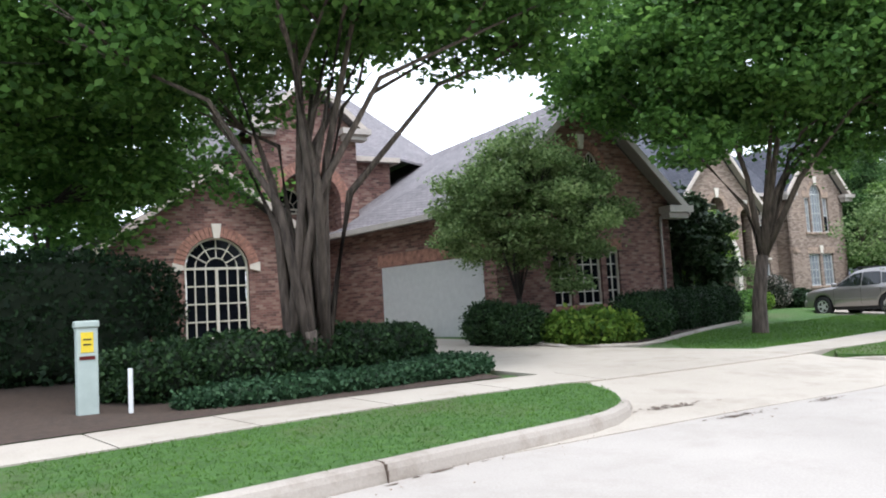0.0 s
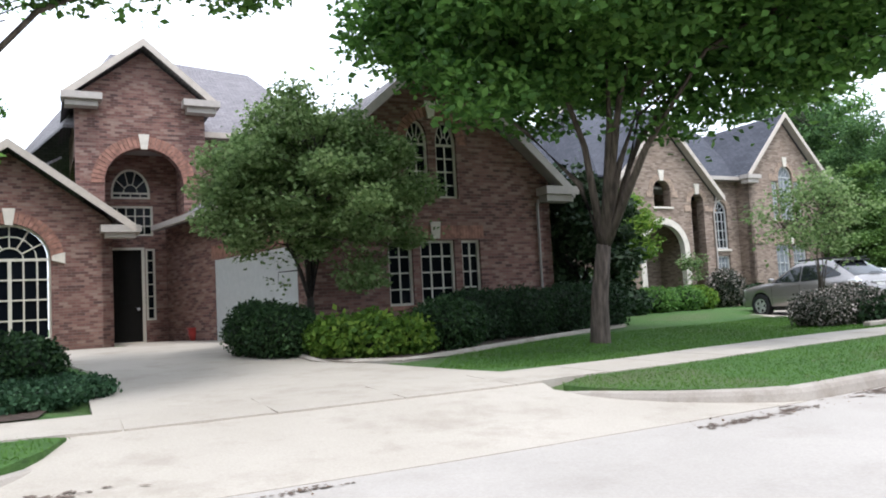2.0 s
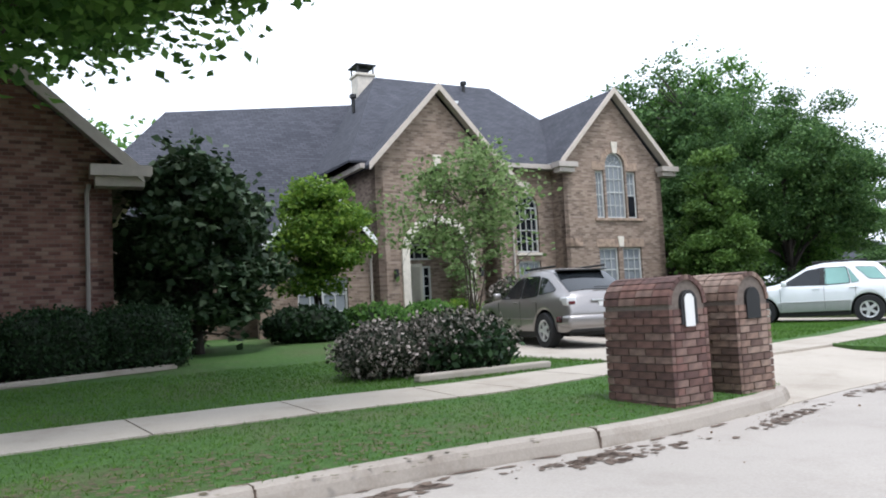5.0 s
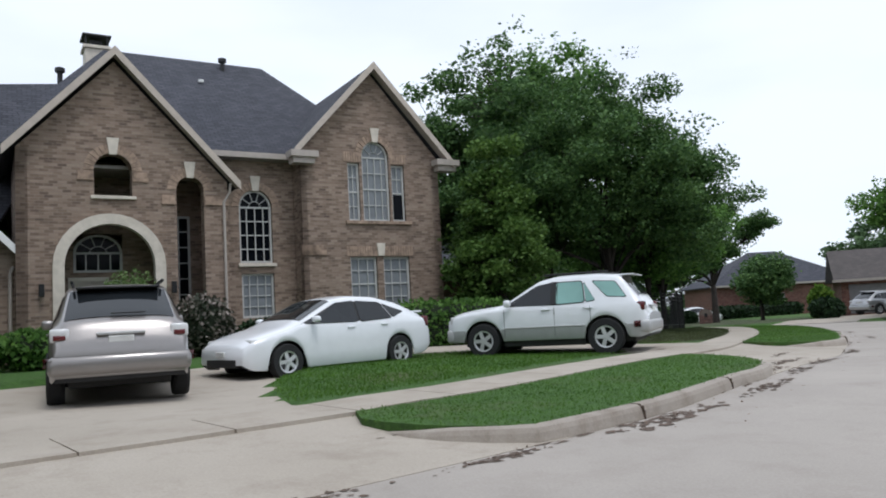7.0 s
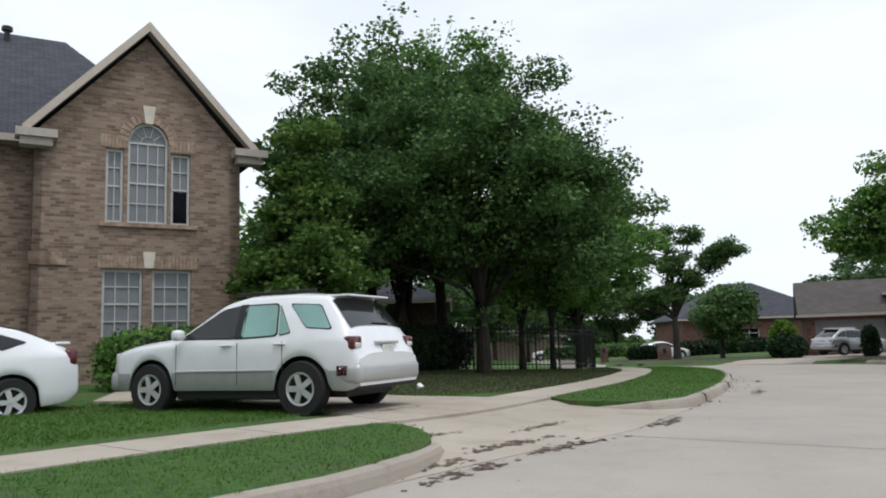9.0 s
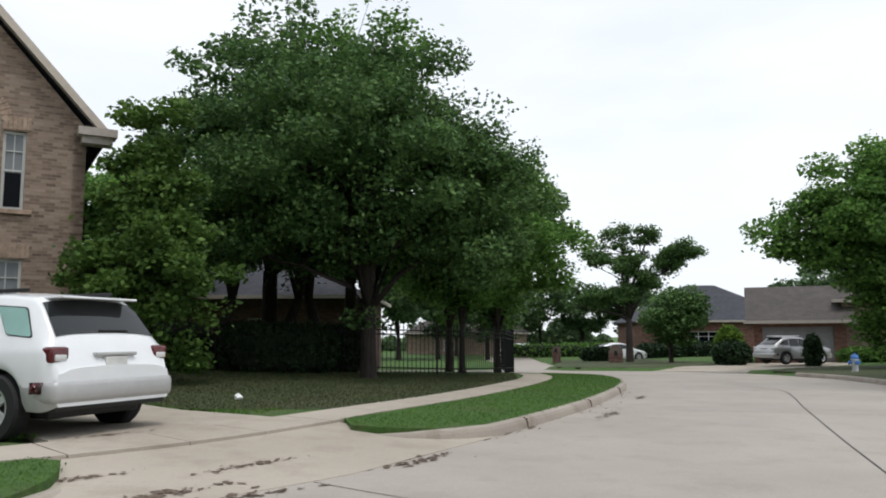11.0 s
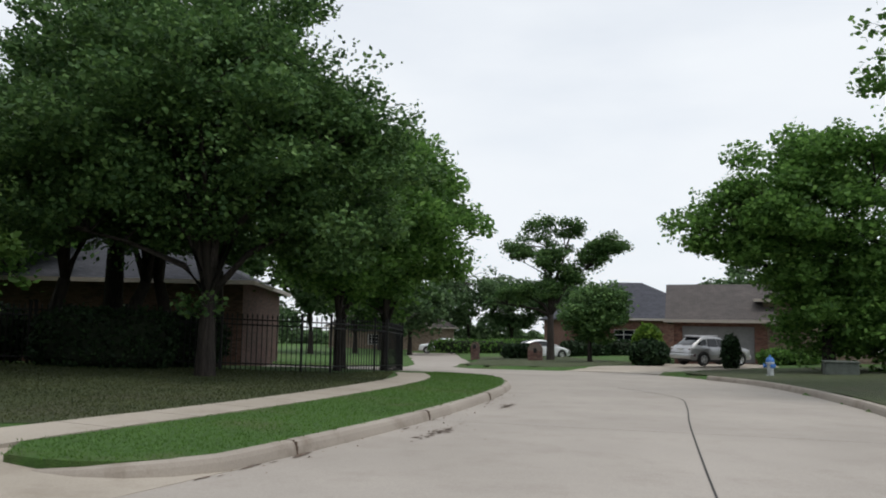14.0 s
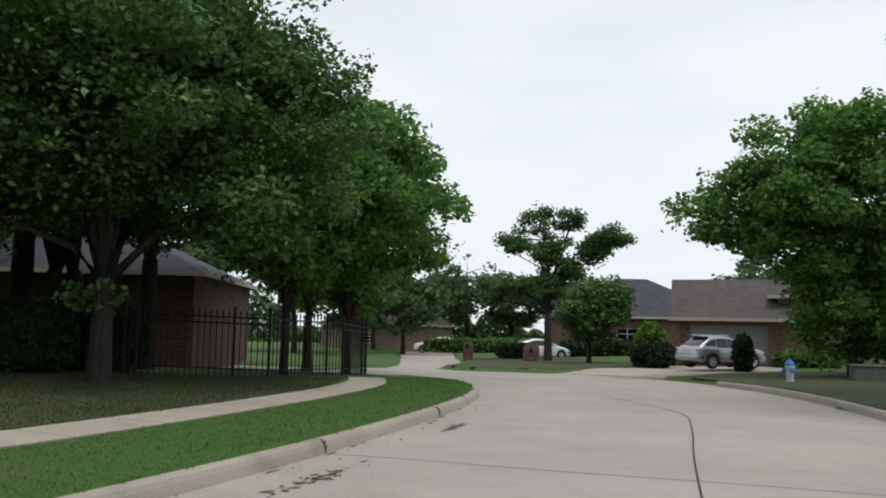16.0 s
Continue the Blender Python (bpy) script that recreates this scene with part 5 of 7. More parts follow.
    def at(px, pz, lift=0.012):
        zt, w, rs = (float(np.interp(px, X, v)) for v in (ZT, WS, RS))
        zw = min(belt, zt - 0.06)
        t_ = min(max((pz - zw) / max(zt - 0.07 - zw, 0.01), 0), 1)
        return w * 0.968 * (1 - t_) + w * rs * t_ + 0.016 * (1 - abs(2 * t_ - 1)) * 0.5 + lift

    def rounded(pts, times=2):
        for _ in range(times):
            pts = [q for p0, p1 in zip(pts, pts[1:] + pts[:1]) for q in ((p0[0] * 0.93 + p1[0] * 0.07, p0[1] * 0.93 + p1[1] * 0.07), (p0[0] * 0.07 + p1[0] * 0.93, p0[1] * 0.07 + p1[1] * 0.93))]
        return pts

    for side in (1, -1):
        for outline, mat in side_glass:
            for nm, grow, lift, m_ in (("window_seal", 1.07, 0.007, CLAD_DARK), ("side_window", 1.0, 0.013, mat or glass)):
                g = bmesh.new()
                cx, cz = (sum(p_[q] for p_ in outline) / len(outline) for q in (0, 1))
                dense = rounded([(cx + (px - cx) * grow, cz + (pz - cz) * grow * (1.02 if grow > 1 else 1)) for px, pz in outline])
                f = g.faces.new([g.verts.new((px, side * at(px, pz, lift), pz)) for px, pz in dense])
                bmesh.ops.triangulate(g, faces=[f])
                part(nm, g, m_, body)
    for wx in wheels:
        for side in (1, -1):
            wheel(c, wx, side * (half - 0.105), radius, 0.22)
    # screens follow the sloping body between two stations
    for n_, (i, j, mat) in enumerate((extras or {}).get("screens", ())):
        g = bmesh.new()
        x0, x1 = stations[i][0], stations[j][0]
        x0, x1 = x0 + (x1 - x0) * 0.07, x0 + (x1 - x0) * 0.95
        grid = []
        for px in np.linspace(x0, x1, 9):
            k = int(np.argmin(np.abs(X - px)))
            pr = profile(k)[8:]
            ys, zs = [p_[0] for p_ in pr][::-1], [p_[1] for p_ in pr][::-1]
            slope = float(np.gradient(ZT, X)[k])
            up = Vector((-slope, 0, 1)).normalized() * 0.012
            hw = ys[-1] * 0.93
            grid.append([g.verts.new(Vector((float(X[k]), hw * q / 5, float(np.interp(abs(hw * q / 5), ys, zs)))) + up) for q in range(-5, 6)])
        for r0, r1 in zip(grid, grid[1:]):
            for q in range(10):
                g.faces.new((r0[q], r0[q + 1], r1[q + 1], r1[q]))
        bmesh.ops.remove_doubles(g, verts=g.verts, dist=0.0005)
        bmesh.ops.recalc_face_normals(g, faces=g.faces)
        part("windscreen" if n_ == 0 else "rear_window", g, mat, body, smooth=True)
    for nm, mat, rows in lamps:
        for row in rows:
            part(nm, boxes(row, bevel=0.07 if "bumper" in nm and "val" not in nm else 0.045 if "mirror" in nm else 0.03 if "lamp" in nm and min(row[1] - row[0], row[3] - row[2], row[5] - row[4]) > 0.07 else 0.012 if "seam" not in nm else 0), mat, body, smooth="bumper" in nm or "mirror" in nm or "lamp" in nm)
    return c


def suv(name, x, y, z, heading, label, paint, lower, quarter=None, scale=1.0, pitch=0.0, roof_rack=False, raked=False):
    """An off-roader; raked: a later, rounder kind with a long sloping tailgate."""
    nose = [(2.2, 0.42, 0.84, 0.78, 0.95), (2.13, 0.36, 0.93, 0.88, 0.93), (1.95, 0.35, 0.99, 0.94, 0.91), (1.6, 0.35, 1.045, 0.99, 0.89), (1.02, 0.35, 1.10, 1.0, 0.87), (0.90, 0.35, 1.13, 1.0, 0.86), (0.12, 0.35, 1.58, 1.0, 0.77), (-0.3, 0.35, 1.66, 1.0, 0.76)]
    if raked:
        st = nose + [(-0.8, 0.35, 1.66, 1.0, 0.75), (-1.25, 0.36, 1.60, 0.99, 0.73), (-2.02, 0.33, 1.14, 0.94, 0.86), (-2.16, 0.36, 1.02, 0.90, 0.90), (-2.22, 0.42, 0.70, 0.86, 0.93)]
        glass = [([(0.82, 1.08), (0.12, 1.46), (-0.22, 1.51), (-0.22, 1.07)], None), ([(-0.29, 1.07), (-0.29, 1.51), (-0.9, 1.50), (-0.98, 1.10)], None), ([(-1.05, 1.12), (-0.98, 1.48), (-1.22, 1.43), (-1.6, 1.22), (-1.58, 1.17)], None)]
        screens = ((5, 6, CAR_GLASS), (10, 9, CAR_GLASS))
    else:
        st = nose + [(-1.1, 0.35, 1.66, 1.0, 0.76), (-1.6, 0.36, 1.60, 0.99, 0.75), (-1.98, 0.33, 1.12, 0.955, 0.88), (-2.07, 0.36, 1.0, 0.91, 0.91), (-2.12, 0.42, 0.68, 0.87, 0.93)]
        glass = [([(0.84, 1.08), (0.14, 1.46), (-0.20, 1.51), (-0.20, 1.07)], None), ([(-0.29, 1.07), (-0.29, 1.51), (-0.82, 1.51), (-0.88, 1.09)], quarter), ([(-0.92, 1.09), (-0.86, 1.50), (-1.10, 1.12)], quarter), ([(-1.34, 1.18), (-1.04, 1.50), (-1.50, 1.47), (-1.72, 1.15)], quarter), ([(-0.17, 1.07), (-0.17, 1.515), (-0.32, 1.515), (-0.32, 1.07)], CLAD_DARK)]
        screens = ((5, 6, CAR_GLASS), (10, 9, CAR_GLASS))
    e = -0.09 if raked else 0.0
    lamps = [("headlamp", LAMP_CLEAR, [(1.85, 2.13, s_ * 0.68 - 0.13, s_ * 0.68 + 0.13, 0.75, 0.91) for s_ in (-1, 1)]),
             ("tail_lamp", LAMP_RED if not raked else LAMP_CLEAR, [(-2.07 + e, -1.78 + e, s_ * 0.74 - 0.118, s_ * 0.74 + 0.118, 0.86, 1.04) for s_ in (-1, 1)]), ("reversing_lamp", LAMP_CLEAR if not raked else LAMP_RED, [(-2.085 + e, -1.9 + e, s_ * 0.74 - 0.075, s_ * 0.74 + 0.075, 0.885, 0.955) for s_ in (-1, 1)]),
             ("rear_bumper", lower, [(-2.17 + e, -1.70, -0.885, 0.885, 0.42, 0.68)]), ("bumper_valance", CLAD_DARK, [(-2.1 + e, -1.78, -0.8, 0.8, 0.34, 0.44)]), ("bumper_reflector", LAMP_RED, [(-1.98, -1.86, s_ * 0.882 - 0.01, s_ * 0.882 + 0.01, 0.59, 0.605) for s_ in (-1, 1)]),
             ("front_bumper", lower, [(1.95, 2.24, -0.82, 0.82, 0.34, 0.64)]), ("number_plate", PLATE, [(-2.125 + e, -2.05 + e, -0.16, 0.16, 0.80, 0.92)]), ("plate_recess", CLAD_SILVER, [(-2.125 + e, -2.02 + e, -0.30, 0.30, 0.93, 0.97)]),
             ("spoiler", paint if not raked else CLAD_DARK, [(-1.84 if not raked else -1.5, -1.42 if not raked else -1.2, -0.55, 0.55, 1.585, 1.615)]), ("door_mirror", paint, [(0.66, 0.80, s_ * 1.0 - 0.09, s_ * 1.0 + 0.09, 1.06, 1.21) for s_ in (-1, 1)]),
             ("door_handle", paint, [(px, px + 0.2, s_ * 0.928 - 0.014, s_ * 0.928 + 0.014, 0.955, 0.985) for px in (-0.16, -1.06) for s_ in (-1, 1)]),
             ("door_seam", JOINT, [(px, px + 0.008, s_ * 0.9205 - 0.006, s_ * 0.9205 + 0.001, 0.42, 1.0) for px in (0.84, -0.25, -1.0) for s_ in (-1, 1)]), ("side_moulding", lower, [(-0.86, 0.86, s_ * 0.925 - 0.012, s_ * 0.925 + 0.012, 0.60, 0.635) for s_ in (-1, 1)]),
             ("wiper", CLAD_DARK, [(-1.95 + e, -1.9 + e, -0.32, 0.12, 1.21, 1.23)]), ("roof_rail", ALLOY if roof_rack else CLAD_DARK, [(-1.35, 0.0, s_ * 0.6 - 0.02, s_ * 0.6 + 0.02, 1.665, 1.71) for s_ in (-1, 1)])]
    return car(name, x, y, z, heading, label, st, 0.92, 1.03, paint, (1.34, -1.28), 0.37, glass, CAR_GLASS, None, lower, lamps, {"screens": screens}, pitch, scale)


def hatchback(name, x, y, z, heading, label, paint, pitch=0.0, scale=1.0):
    st = [(2.2, 0.36, 0.62, 0.78, 0.94), (2.1, 0.22, 0.74, 0.90, 0.92), (1.75, 0.20, 0.84, 0.98, 0.90), (1.25, 0.20, 0.96, 1.0, 0.88), (1.05, 0.20, 1.03, 1.0, 0.86), (0.2, 0.20, 1.43, 1.0, 0.74),
          (-0.25, 0.20, 1.49, 1.0, 0.73), (-0.9, 0.20, 1.46, 1.0, 0.73), (-1.5, 0.22, 1.33, 0.99, 0.74), (-2.0, 0.26, 1.12, 0.95, 0.80), (-2.2, 0.32, 1.04, 0.90, 0.86), (-2.24, 0.45, 0.72, 0.88, 0.94)]
    glass = [([(0.98, 0.99), (0.75, 1.08), (0.15, 1.34), (-0.28, 1.37), (-0.28, 0.98)], None), ([(-0.34, 0.98), (-0.34, 1.37), (-0.95, 1.33), (-1.15, 1.02)], None), ([(-1.2, 1.03), (-1.02, 1.31), (-1.55, 1.14)], None)]
    lamps = [("headlamp", LAMP_CLEAR, [(1.70, 2.05, 0.50, 0.76, 0.60, 0.755), (1.70, 2.05, -0.76, -0.50, 0.60, 0.755)]), ("tail_lamp", LAMP_RED, [(-2.22, -2.06, 0.62, 0.80, 0.80, 1.02), (-2.22, -2.06, -0.80, -0.62, 0.80, 1.02)]),
             ("grille", CLAD_DARK, [(2.1, 2.215, -0.5, 0.5, 0.28, 0.42)]), ("fog_lamp", CLAD_DARK, [(2.0, 2.14, 0.58, 0.70, 0.34, 0.56), (2.0, 2.14, -0.70, -0.58, 0.34, 0.56)]),
             ("door_mirror", paint, [(0.72, 0.86, 0.88, 1.04, 1.0, 1.12), (0.72, 0.86, -1.04, -0.88, 1.0, 1.12)]), ("number_plate", PLATE, [(2.2, 2.235, -0.15, 0.15, 0.46, 0.56)]),
             ("door_handle", paint, [(-0.18, 0.0, 0.868, 0.895, 0.86, 0.9), (-1.0, -0.84, 0.868, 0.895, 0.88, 0.92)]), ("spoiler", paint, [(-2.16, -1.96, -0.66, 0.66, 1.10, 1.14)])]
    return car(name, x, y, z, heading, label, st, 0.875, 0.97, paint, (1.36, -1.34), 0.325, glass, CAR_GLASS, None, None, lamps, {"screens": ((4, 5, CAR_GLASS), (9, 7, CAR_GLASS))}, pitch, scale)


# ---- small street things ----
def brick_mailbox(x, y, turn, label, tag=False, bricks=BRICK_RED, seed=1, wide=0.62, deep=0.95, high=1.12):
    """A brick pier with a barrel-vaulted head, laid brick by brick, with a door in its front."""
    rng = random.Random(seed)
    z = yard_z(x, y) - 0.04
    t = thing("mailbox", x, y, z, turn, label, "mailbox")
    part("mortar_core", slab(arched(-wide / 2 + 0.02, wide / 2 - 0.02, 0, high, wide / 2 - 0.02, 14), [], deep - 0.04, Matrix.Translation((0, -deep / 2 + 0.02, 0))), plain("mortar", (0.16, 0.13, 0.11), 0.95, vary=0.2, scale=20), t)
    mats = [plain("mail_brick", c, 0.9, vary=0.4, scale=9, bump=0.4) for c in (((0.12, 0.065, 0.054), (0.16, 0.085, 0.07), (0.095, 0.052, 0.045), (0.18, 0.115, 0.095)) if bricks == BRICK_RED else ((0.145, 0.09, 0.07), (0.20, 0.13, 0.10), (0.11, 0.068, 0.055), (0.24, 0.17, 0.135)))]
    shared = {}

    def lay(x0, x1, y0, y1, z0, z1, m=None):
        key = (round(x1 - x0, 3), round(y1 - y0, 3), round(z1 - z0, 3), rng.randrange(4))
        if key not in shared:
            a, b, c = (x1 - x0) / 2, (y1 - y0) / 2, (z1 - z0) / 2
            bm = boxes((-a, a, -b, b, -c, c))
            me = bpy.data.meshes.new("brick")
            bm.to_mesh(me)
            bm.free()
            me.materials.append(mats[key[3]])
            shared[key] = me
        ob = new("brick", shared[key])
        ob.parent = t
        mm = Matrix.Translation(((x0 + x1) / 2, (y0 + y1) / 2, (z0 + z1) / 2))
        ob.matrix_local = m @ mm if m is not None else mm

    course, j = 0.083, 0.012
    for k in range(int(high / course)):
        z0, z1 = k * course, (k + 1) * course - j
        off = 0.12 if k % 2 else 0
        for side in (-1, 1):
            cuts = [-deep / 2] + [c for c in np.arange(-deep / 2 + (0.24 if not off else 0.12), deep / 2 - 0.05, 0.24)] + [deep / 2]
            for a, b in zip(cuts, cuts[1:]):
                e = rng.uniform(0, 0.008)
                xs = (side * wide / 2 - (0.05 if side > 0 else -0.05), side * wide / 2 + side * e)
                lay(min(xs), max(xs), a, b - j, z0, z1)
            cuts = [-wide / 2 + 0.055] + [c for c in np.arange(-wide / 2 + (0.24 if off else 0.17), wide / 2 - 0.1, 0.24)] + [wide / 2 - 0.05]
            for a, b in zip(cuts, cuts[1:]):
                e = rng.uniform(0, 0.008)
                ys = (side * deep / 2 - (0.05 if side > 0 else -0.05), side * deep / 2 + side * e)
                lay(a, b - j, min(ys), max(ys), z0, z1)
    n = 11
    for k in range(n):
        a = math.pi * (k + 0.5) / n
        m = Matrix.Translation((0, 0, high)) @ Matrix.Rotation(-(a - math.pi / 2), 4, "Y")
        w = math.pi * wide / 2 / n - j
        for q in range(4):
            y0 = -deep / 2 + q * deep / 4
            lay(-w / 2, w / 2, y0, y0 + deep / 4 - j, wide / 2 - 0.05, wide / 2 + rng.uniform(0.0, 0.008), m)
    part("mail_door", slab(arched(-0.13, 0.13, high - 0.22, high + 0.02, 0.13, 10), [], 0.05, Matrix.Translation((0, -deep / 2 - 0.02, 0))), IRON if not tag else CLAD_DARK, t, "dark metal mailbox door")
    if tag:
        part("tag", slab([(-0.085, high - 0.24), (0.065, high - 0.24), (0.065, high + 0.06), (0.025, high + 0.11), (-0.045, high + 0.11), (-0.085, high + 0.06)], [], 0.008, Matrix.Translation((0, -deep / 2 - 0.032, 0))), WHITE, t, "white paper door tag")
    return t


def hydrant(x, y, z):
    t = thing("fire_hydrant", x, y, z, 0, "blue fire hydrant with silver bonnet beside the kerb", "hydrant")
    t.matrix_world = t.matrix_world @ Matrix.Scale(1 / S, 4)
    part("barrel", lathe(bmesh.new(), 0, 0, [(0.16, 0), (0.16, 0.05), (0.11, 0.06), (0.11, 0.46), (0.15, 0.47), (0.15, 0.52)], 14), SILVER, t)
    part("bonnet", lathe(bmesh.new(), 0, 0, [(0.15, 0.52), (0.14, 0.6), (0.09, 0.68), (0.03, 0.7), (0.03, 0.76)], 14), BLUE, t)
    for a in (0, 120, 240):
        m = Matrix.Rotation(radians(a), 4, "Z") @ Matrix.Translation((0, 0, 0.38)) @ Matrix.Rotation(radians(90), 4, "X")
        b = lathe(bmesh.new(), 0, 0, [(0.06, 0.05), (0.06, 0.17), (0.08, 0.17), (0.08, 0.22), (0.02, 0.24)], 10)
        b.transform(m)
        part("outlet_cap", b, BLUE, t)
    return t


# ---- the place ----
red_house()
tan_house()
low_house("house", 12.5, 62.5, 0.2, 4, 16.8, 12, 3.5, 6.6, BRICK_SHADE, ROOF_DARK, "low brick house darkened for tree shade, with charcoal hipped roof behind a fence", [(5, 6.2, 0.8, 2.4, "w"), (11, 12.2, 0.8, 2.4, "w")])
low_house("house", 52.5, 76.1, -0.05, -18, 5.3, 7, 2.55, 4.95, BRICK_FAR, ROOF_BROWN, "low brick house with brown roof and grey garage", [(0.5, 4.6, 0.05, 2.2, "garage")], True)
low_house("house", 57.75, 75.4, -0.1, -18, 9, 9, 3.9, 7.0, BRICK_TAN, ROOF_BROWN, "brown-roofed tan brick house beside its garage wing", [(5, 6.4, 0.9, 2.2, "w")])
low_house("house", 50.0, 101.0, -0.6, 2, 15, 12, 3.6, 7.4, BRICK_FAR, ROOF_DARK, "long low red brick house with blue-grey roof", [(4.5, 7.4, 1.1, 2.6, "w")])
low_house("house", 67.5, 78.0, -0.1, -14, 10, 12, 3.2, 7.5, BRICK_TAN, ROOF_BROWN, "tan brick house half hidden behind trees", [(2, 3.4, 0.9, 2.4, "w")])
low_house("house", 24.0, 128.0, -1.2, 0, 16, 10, 3.2, 6.5, BRICK_TAN, ROOF_BROWN, "distant low house among trees", [(5, 6.4, 0.9, 2.2, "w")])

# street trees
# last blob: unseen upper crown, added to shade the left wing
tree(1.1, 10.2, "large many-stemmed shade tree with vase-shaped limbs", [(0.5, 0.8, 8.6, 4.4, 2.6), (2.6, 0.5, 7.6, 3.0, 1.8), (-2.6, 0.5, 7.2, 3.2, 2.0), (3.6, 2.5, 7.4, 2.4, 1.6), (3.2, 2.4, 9.8, 3.4, 2.0)], 820, 90, 0.42, 0.115, 0.27, 1.0, 5, LEAF, BARK, 3, limbs=18, flare=1.1)
# blob at height 11.0: unseen, added only to shade the brick gable
tree(11.55, 18.85, "broad shade tree with a forked grey trunk on the lawn", [(0.6, -0.4, 8.4, 5.2, 3.0), (3.6, -0.8, 7.2, 2.8, 2.0), (-2.6, -0.6, 7.4, 2.6, 1.9), (0.6, -3.0, 6.9, 2.6, 1.6), (4.4, -2.4, 7.0, 2.4, 1.6), (1.0, 0.5, 11.0, 4.2, 2.4), (3.0, -2.4, 7.3, 2.6, 1.6), (5.0, 0.2, 7.6, 2.2, 1.5), (3.6, -0.2, 5.7, 2.3, 1.5), (-1.2, -1.4, 6.1, 2.1, 1.2), (5.6, -1.0, 6.2, 1.7, 1.2)], 1500, 100, 0.42, 0.125, 0.2, 2.2, 1, LEAF, BARK, 7, limbs=8, lean=(0.2, -0.15))
tree(-8.5, 12.5, "dark spreading oak over a hedge", [(1.2, 0.5, 6.6, 5.0, 2.6), (2.8, -2.8, 6.6, 2.8, 1.9), (2.0, 1.5, 4.6, 3.6, 1.7), (4.6, 2.4, 5.4, 2.6, 1.7)], 720, 85, 0.42, 0.12, 0.3, 2.2, 1, LEAF, BARK_DARK, 5)
tree(5.0, 18.9, "clipped round ornamental tree with feathery pale leaves", [(0.5, -0.5, 3.65, 2.45, 1.7), (0.4, -0.5, 4.6, 1.6, 1.25)], 520, 110, 0.22, 0.075, 0.10, 1.3, 1, LEAF_PALE, BARK_DARK, 9, inner=0.55)
tree(11.6, 27.3, "dense dark magnolia beside the brick house", [(0, 0, 2.5, 1.85, 2.2), (0, 0, 4.0, 1.3, 1.2)], 300, 70, 0.24, 0.15, 0.14, 0.7, 1, LEAF_MAGNOLIA, BARK_DARK, 11, inner=0.6)
tree(13.3, 31.6, "small bright lime-green ornamental tree", [(0, 0, 3.1, 1.3, 1.6), (0, 0, 4.0, 0.8, 0.9)], 200, 80, 0.24, 0.10, 0.08, 1.1, 3, LEAF_LIME, BARK_DARK, 12, inner=0.5)
tree(18.4, 25.4, "thin young tree with sparse pale leaves", [(0, 0, 2.7, 1.5, 1.4), (0.2, 0, 3.7, 0.9, 0.8)], 120, 36, 0.26, 0.08, 0.05, 1.0, 3, LEAF_PALE, BARK, 13, inner=0.3)
tree(31.9, 49.7, "large evergreen oak over a lawn and iron fence", [(-0.4, 0.4, 6.4, 5.0, 3.0), (-0.8, 0.6, 9.2, 3.4, 2.2), (2.6, 1.0, 5.6, 3.0, 2.4), (-3.4, -0.4, 5.4, 2.8, 1.8), (3.4, 0.6, 7.6, 2.0, 1.8)], 1050, 115, 0.36, 0.105, 0.25, 2.3, 1, LEAF_OAK, BARK_DARK, 15, inner=0.5, limbs=12)
tree(27.0, 55.2, "tall airy elm behind the tan house", [(0, 0, 11.0, 4.0, 4.6), (2.0, 1.0, 8.0, 3.2, 3.4), (-2.4, 0, 8.4, 2.4, 3.0)], 420, 70, 0.42, 0.16, 0.35, 4.0, 1, LEAF_OAK, BARK_DARK, 16, inner=0.4)
tree(29.8, 57.6, "tall leafy elm behind an iron fence", [(0, 0, 11.2, 3.8, 4.2), (-1.0, 0.6, 7.2, 3.4, 3.2)], 400, 70, 0.42, 0.16, 0.3, 3.6, 1, LEAF, BARK_DARK, 17, inner=0.4)
tree(27.2, 44.2, "bright green conical evergreen beside the tan house", [(0, 0, 2.6, 1.8, 2.2), (0, 0, 4.6, 1.2, 1.9), (0, 0, 6.2, 0.7, 1.2)], 330, 85, 0.24, 0.11, 0.12, 0.8, 1, LEAF_MID, BARK_DARK, 18, inner=0.55)
tree(34.6, 56.0, "leafy tree overhanging an iron fence", [(0.2, 0, 5.0, 2.8, 2.4), (0.8, 0.5, 7.0, 2.2, 1.8)], 320, 75, 0.36, 0.15, 0.13, 1.8, 1, LEAF, BARK_DARK, 19)
tree(36.0, 59.6, "leafy roadside tree with dense round crown", [(0.4, 0, 5.6, 3.2, 3.0), (0.6, 0.5, 8.0, 2.2, 1.8)], 380, 75, 0.38, 0.15, 0.16, 1.8, 1, LEAF, BARK_DARK, 20)
tree(33.5, 66.0, "leafy tree farther along the bend", [(0, 0, 6.4, 4.2, 3.4)], 320, 70, 0.42, 0.16, 0.2, 2.2, 1, LEAF, BARK_DARK, 21)
tree(46.95, 90.0, "sparse crooked oak with clustered leaves on a lawn", [(-0.6, 0, 10.6, 0.9, 1.2), (1.6, 0, 10.4, 1.1, 0.9), (4.6, 0, 9.4, 1.5, 0.9), (3.2, 0, 8.1, 1.5, 0.9), (-2.4, 0, 8.7, 1.3, 1.0), (0.1, 0, 8.2, 1.6, 1.2), (-2.6, 0, 5.3, 1.9, 0.8), (-0.4, 0, 5.8, 1.2, 0.8), (1.4, 0, 6.8, 1.5, 1.0), (-4.4, 0, 5.0, 1.0, 0.6)], 300, 80, 0.42, 0.16, 0.3, 3.6, 1, LEAF_OAK, BARK_DARK, 22, inner=0.3, limbs=16, gather=0.4, girth=1.5)
